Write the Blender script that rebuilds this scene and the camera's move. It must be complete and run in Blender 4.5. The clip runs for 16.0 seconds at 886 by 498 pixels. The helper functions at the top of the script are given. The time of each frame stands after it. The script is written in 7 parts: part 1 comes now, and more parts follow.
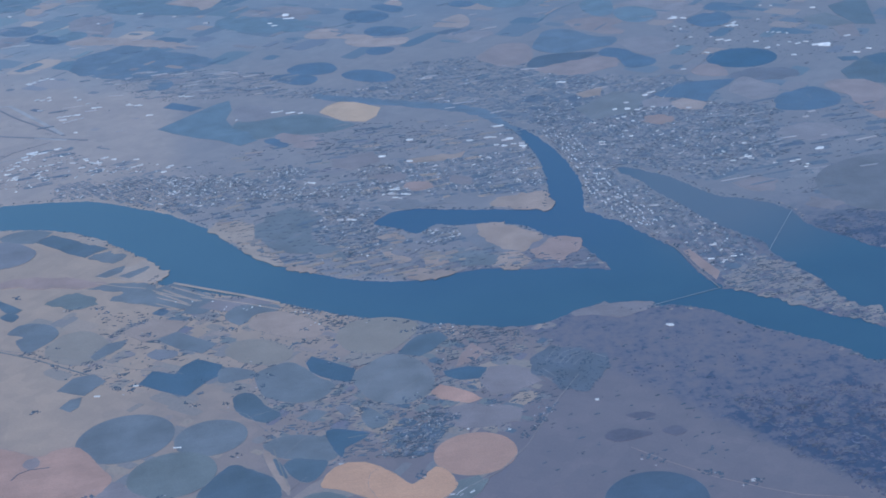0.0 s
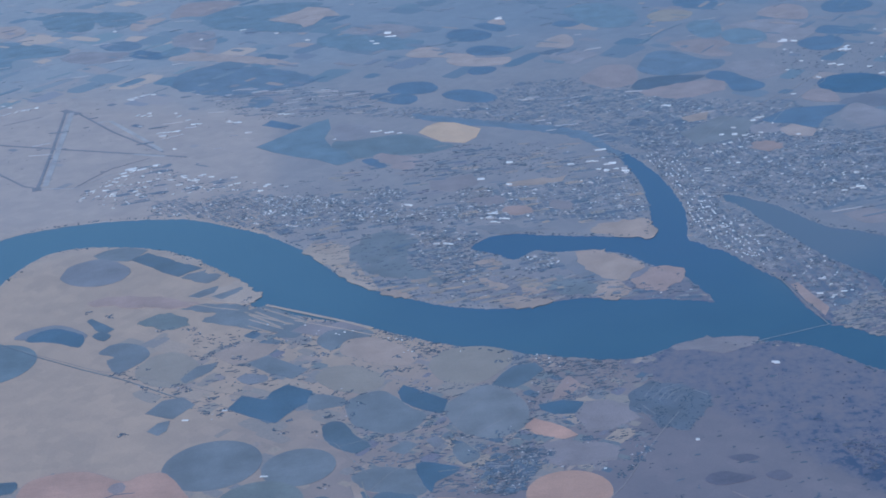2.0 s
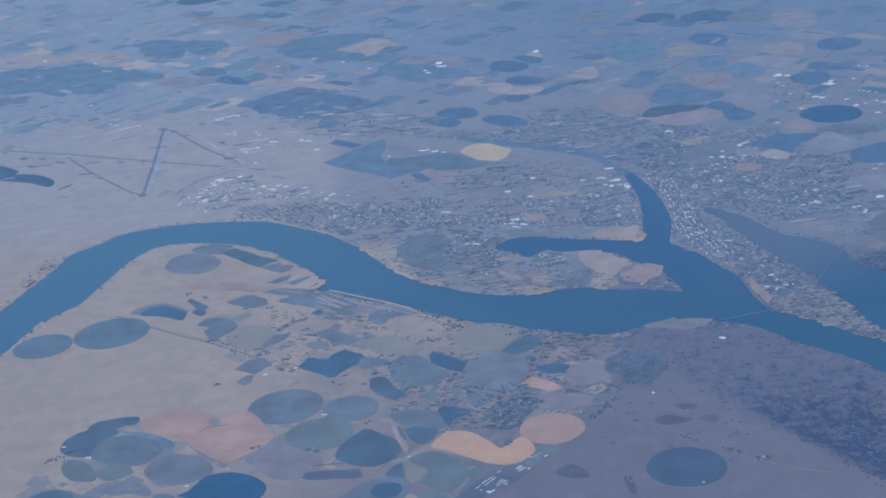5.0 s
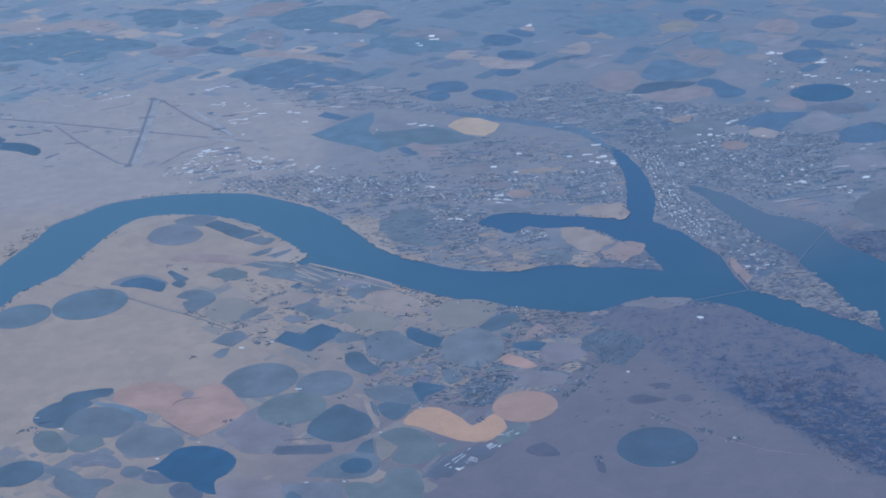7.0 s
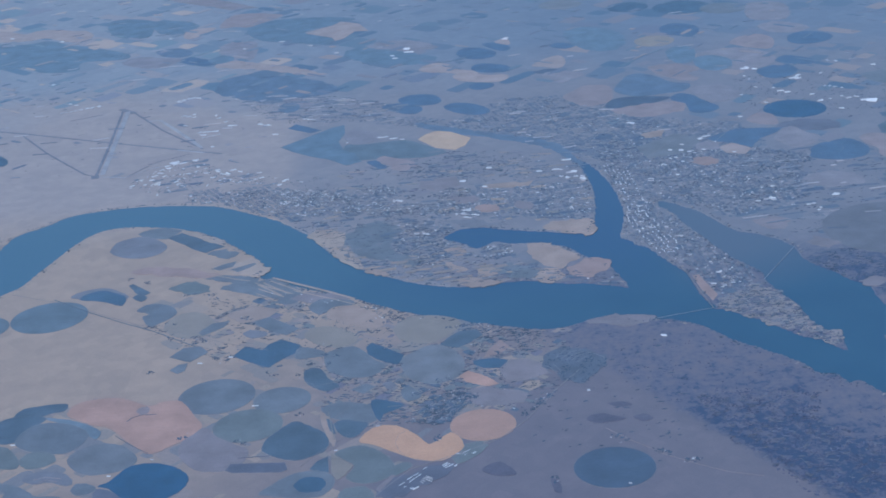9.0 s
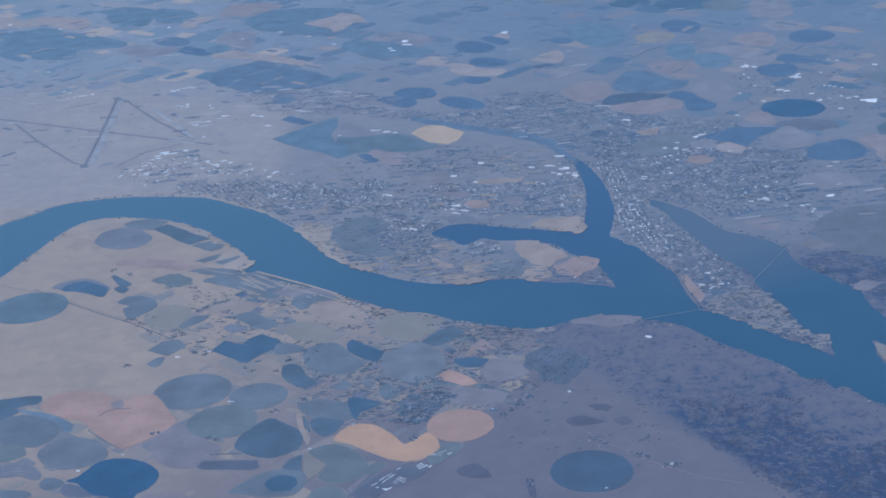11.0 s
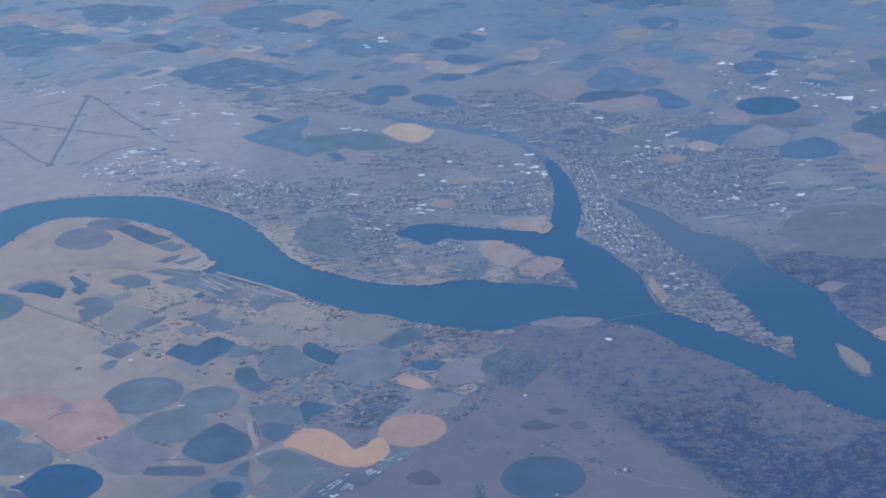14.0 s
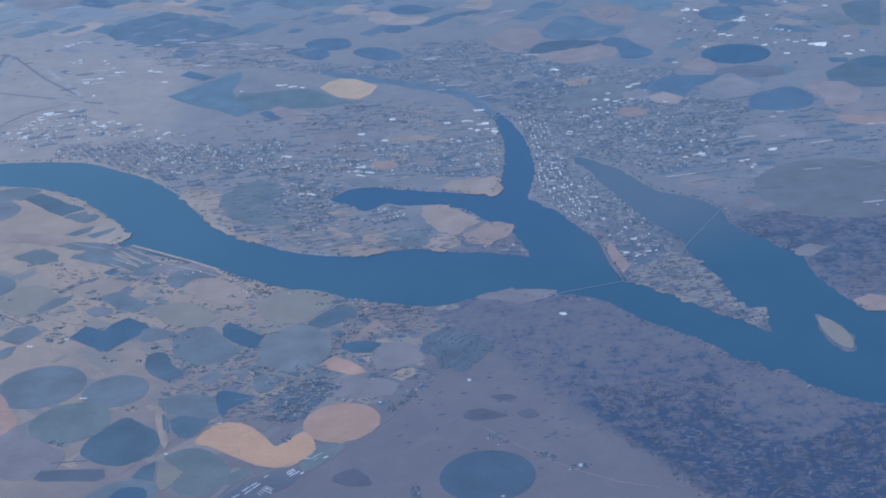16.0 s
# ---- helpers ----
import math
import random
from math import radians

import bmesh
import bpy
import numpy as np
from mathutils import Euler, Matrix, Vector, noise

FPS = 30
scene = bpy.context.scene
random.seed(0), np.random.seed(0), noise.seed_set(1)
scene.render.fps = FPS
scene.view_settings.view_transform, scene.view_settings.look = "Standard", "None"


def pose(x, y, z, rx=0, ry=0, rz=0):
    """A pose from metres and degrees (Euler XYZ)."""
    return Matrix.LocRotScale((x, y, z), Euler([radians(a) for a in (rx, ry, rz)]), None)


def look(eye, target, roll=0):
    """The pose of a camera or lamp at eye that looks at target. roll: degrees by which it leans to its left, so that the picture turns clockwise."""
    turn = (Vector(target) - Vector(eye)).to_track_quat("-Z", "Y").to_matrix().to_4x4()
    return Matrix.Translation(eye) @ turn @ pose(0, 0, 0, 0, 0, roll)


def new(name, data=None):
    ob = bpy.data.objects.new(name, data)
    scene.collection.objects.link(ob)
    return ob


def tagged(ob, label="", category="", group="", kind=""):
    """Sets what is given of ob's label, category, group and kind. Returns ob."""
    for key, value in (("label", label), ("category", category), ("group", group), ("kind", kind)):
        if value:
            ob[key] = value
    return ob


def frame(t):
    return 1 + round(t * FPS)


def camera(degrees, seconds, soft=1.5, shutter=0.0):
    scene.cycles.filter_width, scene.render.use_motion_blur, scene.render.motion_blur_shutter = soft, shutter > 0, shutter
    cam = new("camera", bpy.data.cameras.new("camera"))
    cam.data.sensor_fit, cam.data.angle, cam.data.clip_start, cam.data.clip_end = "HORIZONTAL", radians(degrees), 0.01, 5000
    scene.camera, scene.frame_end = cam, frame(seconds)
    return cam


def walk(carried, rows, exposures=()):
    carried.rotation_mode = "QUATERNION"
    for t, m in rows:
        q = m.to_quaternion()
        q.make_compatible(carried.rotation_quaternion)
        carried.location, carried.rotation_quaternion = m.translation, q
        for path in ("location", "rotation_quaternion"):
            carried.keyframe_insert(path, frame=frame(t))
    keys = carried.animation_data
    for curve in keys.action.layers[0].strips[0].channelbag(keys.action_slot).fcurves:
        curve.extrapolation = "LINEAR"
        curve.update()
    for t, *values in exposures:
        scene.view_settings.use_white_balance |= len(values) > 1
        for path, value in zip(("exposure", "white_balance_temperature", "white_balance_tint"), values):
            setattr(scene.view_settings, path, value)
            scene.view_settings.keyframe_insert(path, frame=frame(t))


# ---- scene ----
# The country is modelled at 1 to 120: 1 m here stands for 120 m, so a crop circle of 800 m is 6.7 m wide.
cam = camera(32.612, 16.0, soft=1.78)
PATH = [
    (0, -6.700, 18.927, 55.241, 67.629, 4.945, -9.239),
    (0.5, -6.530, 19.444, 55.086, 67.614, 4.973, -8.261),
    (1, -6.305, 20.903, 55.083, 68.299, 5.134, -7.234),
    (1.5, -6.071, 21.557, 54.923, 68.345, 5.277, -6.434),
    (2, -6.001, 22.393, 54.831, 68.584, 5.230, -5.260),
    (2.5, -5.621, 22.981, 54.749, 68.721, 5.319, -4.702),
    (3, -5.924, 10.969, 59.028, 69.372, 5.711, -3.570),
    (3.5, -5.441, 7.158, 60.293, 69.525, 5.675, -3.043),
    (4, -4.758, -1.079, 62.881, 69.565, 5.327, -3.074),
    (4.2, -4.517, -4.803, 64.033, 69.441, 5.391, -3.062),
    (4.6, -3.988, -9.249, 65.436, 69.335, 5.373, -2.816),
    (5.2, -3.122, -12.116, 66.360, 69.087, 5.339, -2.471),
    (6.3, -1.502, -11.983, 66.351, 68.498, 5.265, -1.873),
    (6.5, -1.219, -11.594, 66.231, 68.312, 5.174, -2.013),
    (7, -0.502, -11.066, 66.066, 68.170, 4.684, -2.086),
    (7.5, 0.219, -10.685, 65.953, 67.976, 4.467, -2.234),
    (8, 0.940, -10.283, 65.827, 67.965, 4.154, -2.343),
    (8.5, 1.669, -9.794, 65.659, 68.493, 4.211, -2.206),
    (9, 2.394, -9.405, 65.535, 68.603, 4.226, -2.330),
    (9.5, 3.119, -8.907, 65.380, 68.515, 4.013, -2.473),
    (9.7, 3.409, -8.782, 65.345, 68.250, 3.977, -2.456),
    (12, 6.749, -5.925, 64.423, 68.466, 3.390, -0.994),
    (12.5, 7.475, -5.558, 64.309, 68.447, 3.590, -1.050),
    (13, 8.203, -5.187, 64.191, 68.337, 3.472, -1.183),
    (13.5, 8.934, -5.200, 64.206, 68.280, 3.445, -1.337),
    (14, 9.662, -4.749, 64.062, 68.241, 3.511, -1.553),
    (14.5, 10.392, -4.349, 63.932, 67.940, 3.606, -1.880),
    (15, 11.115, -2.766, 63.391, 67.856, 3.632, -1.750),
    (15.5, 11.898, 6.241, 60.129, 67.251, 3.752, -2.190),
    (16, 12.806, 9.815, 58.681, 66.624, 3.988, -3.021),
]
walk(cam, [(t, pose(x, y, z, rx, ry, rz)) for t, x, y, z, rx, ry, rz in PATH],
     exposures=[(0, 0.08, 4690, 10), (2, 0.1, 4690, 10), (4.2, 0.12, 4690, 10), (8, 0.11, 4690, 10), (16, 0.13, 4690, 10)])

# ---- world and sun ----
SUN_UP, SUN_ROUND = radians(42), radians(215)
world = bpy.data.worlds.new("sky")
scene.world = world
world.use_nodes = True
wt = world.node_tree
sky = wt.nodes.new("ShaderNodeTexSky")
sky.sky_type = "NISHITA"
sky.sun_disc = False
sky.sun_elevation, sky.sun_rotation = SUN_UP, SUN_ROUND
sky.altitude, sky.air_density, sky.dust_density = 300, 1.6, 2.0
wt.links.new(sky.outputs[0], wt.nodes["Background"].inputs[0])
wt.nodes["Background"].inputs[1].default_value = 0.12

sun_data = bpy.data.lights.new("sun", "SUN")
sun_data.energy, sun_data.angle, sun_data.color = 2.6, radians(0.6), (1.0, 0.95, 0.88)
sun = new("sun", sun_data)
sun_way = Vector((math.sin(SUN_ROUND) * math.cos(SUN_UP), math.cos(SUN_ROUND) * math.cos(SUN_UP), math.sin(SUN_UP)))
sun.matrix_world = look(sun_way * 400, (0, 0, 0))


# ---- materials ----
def material(name):
    m = bpy.data.materials.new(name)
    m.use_nodes = True
    return m, m.node_tree, m.node_tree.nodes["Principled BSDF"]


def noise_node(nt, scale, detail=5.0, rough=0.6, coords=None):
    n = nt.nodes.new("ShaderNodeTexNoise")
    n.inputs["Scale"].default_value, n.inputs["Detail"].default_value, n.inputs["Roughness"].default_value = scale, detail, rough
    if coords is not None:
        nt.links.new(coords, n.inputs["Vector"])
    return n


def ramp_node(nt, value, stops):
    r = nt.nodes.new("ShaderNodeValToRGB")
    while len(r.color_ramp.elements) < len(stops):
        r.color_ramp.elements.new(0.5)
    for e, (at, c) in zip(r.color_ramp.elements, stops):
        e.position, e.color = at, (*c, 1)
    nt.links.new(value, r.inputs[0])
    return r


def mix_node(nt, kind, factor, a, b):
    m = nt.nodes.new("ShaderNodeMix")
    m.data_type, m.blend_type = "RGBA", kind
    for socket, v in ((m.inputs[0], factor), (m.inputs[6], a), (m.inputs[7], b)):
        if isinstance(v, (int, float)):
            socket.default_value = v
        elif isinstance(v, tuple):
            socket.default_value = (*v, 1)
        else:
            nt.links.new(v, socket)
    return m.outputs[2]


def place_node(nt):
    """Position in the world, for patterns at one true size everywhere."""
    return nt.nodes.new("ShaderNodeNewGeometry").outputs["Position"]


def crop(name, colour, vary=0.25, fine=9.0, rough=0.5, gloss=1.0):
    """A field's surface: broad damp and dry patches, fine tufts, and a shade of its own from field to field."""
    m, nt, b = material(name)
    pos = place_node(nt)
    broad = noise_node(nt, 0.35, 4, 0.55, pos)
    tufts = noise_node(nt, fine, 5, 0.7, pos)
    dark = tuple(c * (1 - vary) for c in colour)
    pale = tuple(min(1, c * (1 + vary)) for c in colour)
    col = ramp_node(nt, broad.outputs[0], [(0.3, dark), (0.7, pale)]).outputs[0]
    grain = ramp_node(nt, tufts.outputs[0], [(0.3, (0.78, 0.78, 0.78)), (0.7, (1.15, 1.15, 1.15))]).outputs[0]
    col = mix_node(nt, "MULTIPLY", 1.0, col, grain)
    streaks = nt.nodes.new("ShaderNodeMapping")
    streaks.inputs["Rotation"].default_value[2], streaks.inputs["Scale"].default_value = radians(-47), (0.5, 2.4, 1)
    nt.links.new(pos, streaks.inputs[0])
    passes = noise_node(nt, 1.3, 4, 0.65, streaks.outputs[0])
    col = mix_node(nt, "MULTIPLY", 1.0, col, ramp_node(nt, passes.outputs[0], [(0.3, (0.93, 0.94, 0.95)), (0.7, (1.06, 1.05, 1.05))]).outputs[0])
    own = nt.nodes.new("ShaderNodeObjectInfo")
    shade = ramp_node(nt, own.outputs["Random"], [(0.0, (0.93, 0.94, 0.95)), (1.0, (1.06, 1.05, 1.04))]).outputs[0]
    col = mix_node(nt, "MULTIPLY", 1.0, col, shade)
    nt.links.new(col, b.inputs["Base Color"])
    b.inputs["Roughness"].default_value, b.inputs["Specular IOR Level"].default_value = rough, gloss
    bump = nt.nodes.new("ShaderNodeBump")
    bump.inputs["Strength"].default_value, bump.inputs["Distance"].default_value = 0.4, 0.05
    nt.links.new(tufts.outputs[0], bump.inputs["Height"])
    nt.links.new(bump.outputs[0], b.inputs["Normal"])
    return m


ALFALFA = crop("alfalfa", (0.136, 0.139, 0.14), 0.2)
ALFALFA_DARK = crop("dense_alfalfa", (0.083, 0.105, 0.121), 0.2)
WINTER_GREEN = crop("winter_green", (0.059, 0.093, 0.124), 0.18)
BLUEGRASS = crop("bluegrass", (0.148, 0.172, 0.183), 0.24)
DARK_CROP = crop("dark_crop", (0.068, 0.087, 0.112), 0.2)
LUSH = crop("lush_crop", (0.036, 0.08, 0.128), 0.18)
GRASS_SEED = crop("grass_seed", (0.157, 0.152, 0.148), 0.2)
TEAL_CROP = crop("teal_crop", (0.122, 0.143, 0.15), 0.18)
TEAL_GREY = crop("teal_grey", (0.14, 0.145, 0.132), 0.18)
LAVENDER = crop("lavender_grey", (0.157, 0.146, 0.148), 0.2)
LAVENDER_DARK = crop("dark_lavender", (0.116, 0.112, 0.127), 0.2)
STUBBLE = crop("stubble", (0.205, 0.165, 0.155), 0.18)
FALLOW = crop("fallow", (0.3, 0.215, 0.16), 0.18)
FALLOW_PINK = crop("fallow_pink", (0.28, 0.188, 0.148), 0.18)
SAND = crop("river_sand", (0.33, 0.245, 0.18), 0.14)
OLIVE = crop("olive_stubble", (0.235, 0.19, 0.145), 0.1)
PINK_SOIL = crop("pink_soil", (0.378, 0.22, 0.145), 0.12)
GOLD_STUBBLE = crop("gold_stubble", (0.46, 0.26, 0.143), 0.1)
SCRUB = crop("scrub", (0.17, 0.145, 0.14), 0.35, 3.0)
ASPHALT = crop("asphalt", (0.152, 0.143, 0.15), 0.2)
CONCRETE = crop("concrete", (0.3, 0.27, 0.25), 0.18)
GRAVEL = crop("gravel", (0.21, 0.18, 0.165), 0.15)
ROOF_WHITE = crop("white_roof", (0.54, 0.52, 0.49), 0.12, 4.0, 0.6)
ROOF_PALE = crop("pale_roof", (0.42, 0.39, 0.37), 0.2, 4.0, 0.6)
ROOF_SOFT = crop("soft_pale_roof", (0.31, 0.31, 0.315), 0.2, 4.0, 0.6)
ROOF_GREY = crop("grey_roof", (0.15, 0.16, 0.176), 0.2, 4.0, 0.6)
HALL_WALL = crop("hall_wall", (0.4, 0.37, 0.34), 0.15, 4.0)
# foliage and brush leaf: blue of the haze is baked into the leaf colour
FOLIAGE = crop("foliage", (0.092, 0.113, 0.14), 0.3, 3.0, 0.8, 0.4)
BRUSH_LEAF = crop("brush_leaf", (0.088, 0.094, 0.13), 0.3, 3.0, 0.8, 0.4)
DULL = crop("dull_pasture", (0.128, 0.12, 0.122), 0.18)
BRUSH_PATCH = crop("brush_patch", (0.1, 0.086, 0.102), 0.2, 3.0)
REEDS = crop("reed_bed", (0.128, 0.13, 0.148), 0.3, 3.0, 0.8, 0.4)
GOLF_GREEN = crop("golf_green", (0.094, 0.101, 0.116), 0.25)
# far copies of the crops and soils, blue haze mixed into the base colour
HAZED_ALFALFA = crop("hazed_alfalfa", (0.108, 0.136, 0.168), 0.22)
HAZED_DENSE = crop("hazed_dense_alfalfa", (0.076, 0.112, 0.155), 0.18)
HAZED_TEAL = crop("hazed_teal_crop", (0.118, 0.152, 0.174), 0.22)
HAZED_STUBBLE = crop("hazed_stubble", (0.21, 0.18, 0.176), 0.18)
HAZED_FALLOW = crop("hazed_fallow", (0.3, 0.226, 0.186), 0.16)
GOLD_BRIGHT = crop("bright_straw", (0.5, 0.278, 0.15), 0.1)
OLIVE_GOLD = crop("old_straw", (0.42, 0.283, 0.172), 0.1)
PINK_PALE = crop("pale_pink_soil", (0.372, 0.218, 0.15), 0.16)
DUSTY = crop("dusty_soil", (0.24, 0.182, 0.163), 0.16)
BRIDGE_DECK = crop("bridge_deck", (0.24, 0.24, 0.245), 0.1)


def steppe():
    m, nt, b = material("dry_steppe")
    pos = place_node(nt)
    broad = noise_node(nt, 0.03, 4, 0.55, pos)
    mid = noise_node(nt, 0.45, 6, 0.62, pos)
    fine = noise_node(nt, 5.0, 6, 0.7, pos)
    # sandy soil in the west, greyer sage steppe in the east, the border drifting with the broad patches
    split = nt.nodes.new("ShaderNodeSeparateXYZ")
    nt.links.new(pos, split.inputs[0])
    drift = nt.nodes.new("ShaderNodeMath")
    drift.operation = "MULTIPLY_ADD"
    nt.links.new(broad.outputs[0], drift.inputs[0])
    drift.inputs[1].default_value = 40.0
    lean = nt.nodes.new("ShaderNodeMath")
    lean.operation = "MINIMUM"
    nt.links.new(split.outputs[1], lean.inputs[0])
    lean.inputs[1].default_value = 152.0
    across = nt.nodes.new("ShaderNodeMath")
    across.operation = "MULTIPLY_ADD"
    nt.links.new(lean.outputs[0], across.inputs[0])
    across.inputs[1].default_value = -0.86
    nt.links.new(split.outputs[0], across.inputs[2])
    shift = nt.nodes.new("ShaderNodeMath")
    shift.operation = "ADD"
    nt.links.new(across.outputs[0], shift.inputs[0])
    shift.inputs[1].default_value = 124.7
    nt.links.new(shift.outputs[0], drift.inputs[2])
    east = nt.nodes.new("ShaderNodeMapRange")
    nt.links.new(drift.outputs[0], east.inputs[0])
    east.inputs[1].default_value, east.inputs[2].default_value = 12.0, 52.0
    col = mix_node(nt, "MIX", east.outputs[0], (0.32, 0.228, 0.158), (0.15, 0.122, 0.123))
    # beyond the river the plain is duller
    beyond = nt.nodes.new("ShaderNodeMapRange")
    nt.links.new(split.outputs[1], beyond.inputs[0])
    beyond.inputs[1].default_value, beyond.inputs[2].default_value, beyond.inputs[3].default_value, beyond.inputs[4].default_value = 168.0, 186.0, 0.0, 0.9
    # the peninsula north of the main channel belongs to that plain too
    slant = nt.nodes.new("ShaderNodeMath")
    slant.operation = "MULTIPLY_ADD"
    nt.links.new(split.outputs[0], slant.inputs[0])
    slant.inputs[1].default_value = 0.48
    nt.links.new(split.outputs[1], slant.inputs[2])
    channel = nt.nodes.new("ShaderNodeMapRange")
    nt.links.new(slant.outputs[0], channel.inputs[0])
    channel.inputs[1].default_value, channel.inputs[2].default_value = 146.5, 149.5
    bend = nt.nodes.new("ShaderNodeMapRange")
    nt.links.new(split.outputs[0], bend.inputs[0])
    bend.inputs[1].default_value, bend.inputs[2].default_value, bend.inputs[4].default_value = -17.0, -13.5, 0.75
    point = nt.nodes.new("ShaderNodeMath")
    point.operation = "MULTIPLY"
    nt.links.new(channel.outputs[0], point.inputs[0])
    nt.links.new(bend.outputs[0], point.inputs[1])
    north_side = nt.nodes.new("ShaderNodeMath")
    north_side.operation = "MAXIMUM"
    nt.links.new(beyond.outputs[0], north_side.inputs[0])
    nt.links.new(point.outputs[0], north_side.inputs[1])
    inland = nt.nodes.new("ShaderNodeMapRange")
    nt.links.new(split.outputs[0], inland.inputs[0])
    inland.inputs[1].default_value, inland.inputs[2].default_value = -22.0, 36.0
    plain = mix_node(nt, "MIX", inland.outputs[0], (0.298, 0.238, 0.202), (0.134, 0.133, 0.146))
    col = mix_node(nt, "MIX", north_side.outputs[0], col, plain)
    col = mix_node(nt, "MIX", point.outputs[0], col, (0.196, 0.174, 0.169))
    # far north: haze painted into the ground, pale in the west, bluer eastward
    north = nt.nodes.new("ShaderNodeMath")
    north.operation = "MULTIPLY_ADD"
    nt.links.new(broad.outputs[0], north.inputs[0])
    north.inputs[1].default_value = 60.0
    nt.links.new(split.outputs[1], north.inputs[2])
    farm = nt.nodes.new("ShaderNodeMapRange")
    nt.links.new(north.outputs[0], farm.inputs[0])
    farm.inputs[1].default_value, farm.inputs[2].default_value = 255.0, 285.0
    haze_tone = nt.nodes.new("ShaderNodeMapRange")
    nt.links.new(split.outputs[0], haze_tone.inputs[0])
    haze_tone.inputs[1].default_value, haze_tone.inputs[2].default_value = -50.0, 30.0
    col = mix_node(nt, "MIX", farm.outputs[0], col, mix_node(nt, "MIX", haze_tone.outputs[0], (0.225, 0.22, 0.218), (0.145, 0.158, 0.178)))
    col = mix_node(nt, "MULTIPLY", 1.0, col, ramp_node(nt, mid.outputs[0], [(0.3, (0.93, 0.935, 0.95)), (0.7, (1.06, 1.055, 1.04))]).outputs[0])
    col = mix_node(nt, "MULTIPLY", 1.0, col, ramp_node(nt, fine.outputs[0], [(0.3, (0.9, 0.9, 0.91)), (0.7, (1.08, 1.08, 1.07))]).outputs[0])
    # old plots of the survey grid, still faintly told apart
    turned = nt.nodes.new("ShaderNodeMapping")
    turned.inputs["Rotation"].default_value[2] = radians(-47)
    nt.links.new(pos, turned.inputs[0])
    for size, low, high in ((0.22, (0.95, 0.955, 0.965), (1.05, 1.045, 1.035)), (0.7, (0.94, 0.95, 0.96), (1.06, 1.05, 1.04))):
        cells = nt.nodes.new("ShaderNodeTexVoronoi")
        cells.distance = "CHEBYCHEV"
        cells.inputs["Scale"].default_value, cells.inputs["Randomness"].default_value = size, 0.8
        nt.links.new(turned.outputs[0], cells.inputs["Vector"])
        grey = nt.nodes.new("ShaderNodeSeparateColor")
        nt.links.new(cells.outputs["Color"], grey.inputs[0])
        col = mix_node(nt, "MULTIPLY", 1.0, col, ramp_node(nt, grey.outputs[0], [(0.0, low), (1.0, high)]).outputs[0])
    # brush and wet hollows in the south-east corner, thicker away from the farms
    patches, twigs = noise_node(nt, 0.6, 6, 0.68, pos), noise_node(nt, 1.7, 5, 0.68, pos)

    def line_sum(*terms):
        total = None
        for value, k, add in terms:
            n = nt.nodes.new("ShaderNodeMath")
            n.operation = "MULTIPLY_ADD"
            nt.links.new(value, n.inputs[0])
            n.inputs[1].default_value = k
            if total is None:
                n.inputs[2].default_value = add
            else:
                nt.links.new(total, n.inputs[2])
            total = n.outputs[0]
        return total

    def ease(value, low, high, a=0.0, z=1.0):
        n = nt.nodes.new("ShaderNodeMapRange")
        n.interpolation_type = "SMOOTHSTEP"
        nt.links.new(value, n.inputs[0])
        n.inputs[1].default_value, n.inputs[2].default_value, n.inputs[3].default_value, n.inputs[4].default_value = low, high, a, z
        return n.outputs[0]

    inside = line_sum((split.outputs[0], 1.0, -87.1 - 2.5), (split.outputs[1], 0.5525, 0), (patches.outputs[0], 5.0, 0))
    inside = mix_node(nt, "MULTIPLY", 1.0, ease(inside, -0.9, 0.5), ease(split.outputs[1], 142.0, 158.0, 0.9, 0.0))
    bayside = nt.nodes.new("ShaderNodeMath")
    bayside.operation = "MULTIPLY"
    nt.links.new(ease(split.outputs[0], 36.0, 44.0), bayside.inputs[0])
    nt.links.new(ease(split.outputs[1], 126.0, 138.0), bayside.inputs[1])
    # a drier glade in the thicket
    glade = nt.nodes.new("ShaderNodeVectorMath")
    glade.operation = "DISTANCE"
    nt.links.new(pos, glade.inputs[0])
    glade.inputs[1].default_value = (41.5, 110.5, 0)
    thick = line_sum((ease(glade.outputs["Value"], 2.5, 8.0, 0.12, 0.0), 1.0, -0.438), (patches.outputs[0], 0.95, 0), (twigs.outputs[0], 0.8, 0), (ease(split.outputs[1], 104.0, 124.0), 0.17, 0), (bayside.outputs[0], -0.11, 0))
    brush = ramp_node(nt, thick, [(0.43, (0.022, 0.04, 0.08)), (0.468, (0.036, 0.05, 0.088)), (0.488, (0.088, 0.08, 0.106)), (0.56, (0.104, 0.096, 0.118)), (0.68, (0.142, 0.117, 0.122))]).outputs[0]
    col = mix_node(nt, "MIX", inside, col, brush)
    nt.links.new(col, b.inputs["Base Color"])
    b.inputs["Roughness"].default_value, b.inputs["Specular IOR Level"].default_value = 0.5, 1.0
    bump = nt.nodes.new("ShaderNodeBump")
    bump.inputs["Strength"].default_value, bump.inputs["Distance"].default_value = 0.4, 0.06
    nt.links.new(mid.outputs[0], bump.inputs["Height"])
    nt.links.new(bump.outputs[0], b.inputs["Normal"])
    return m


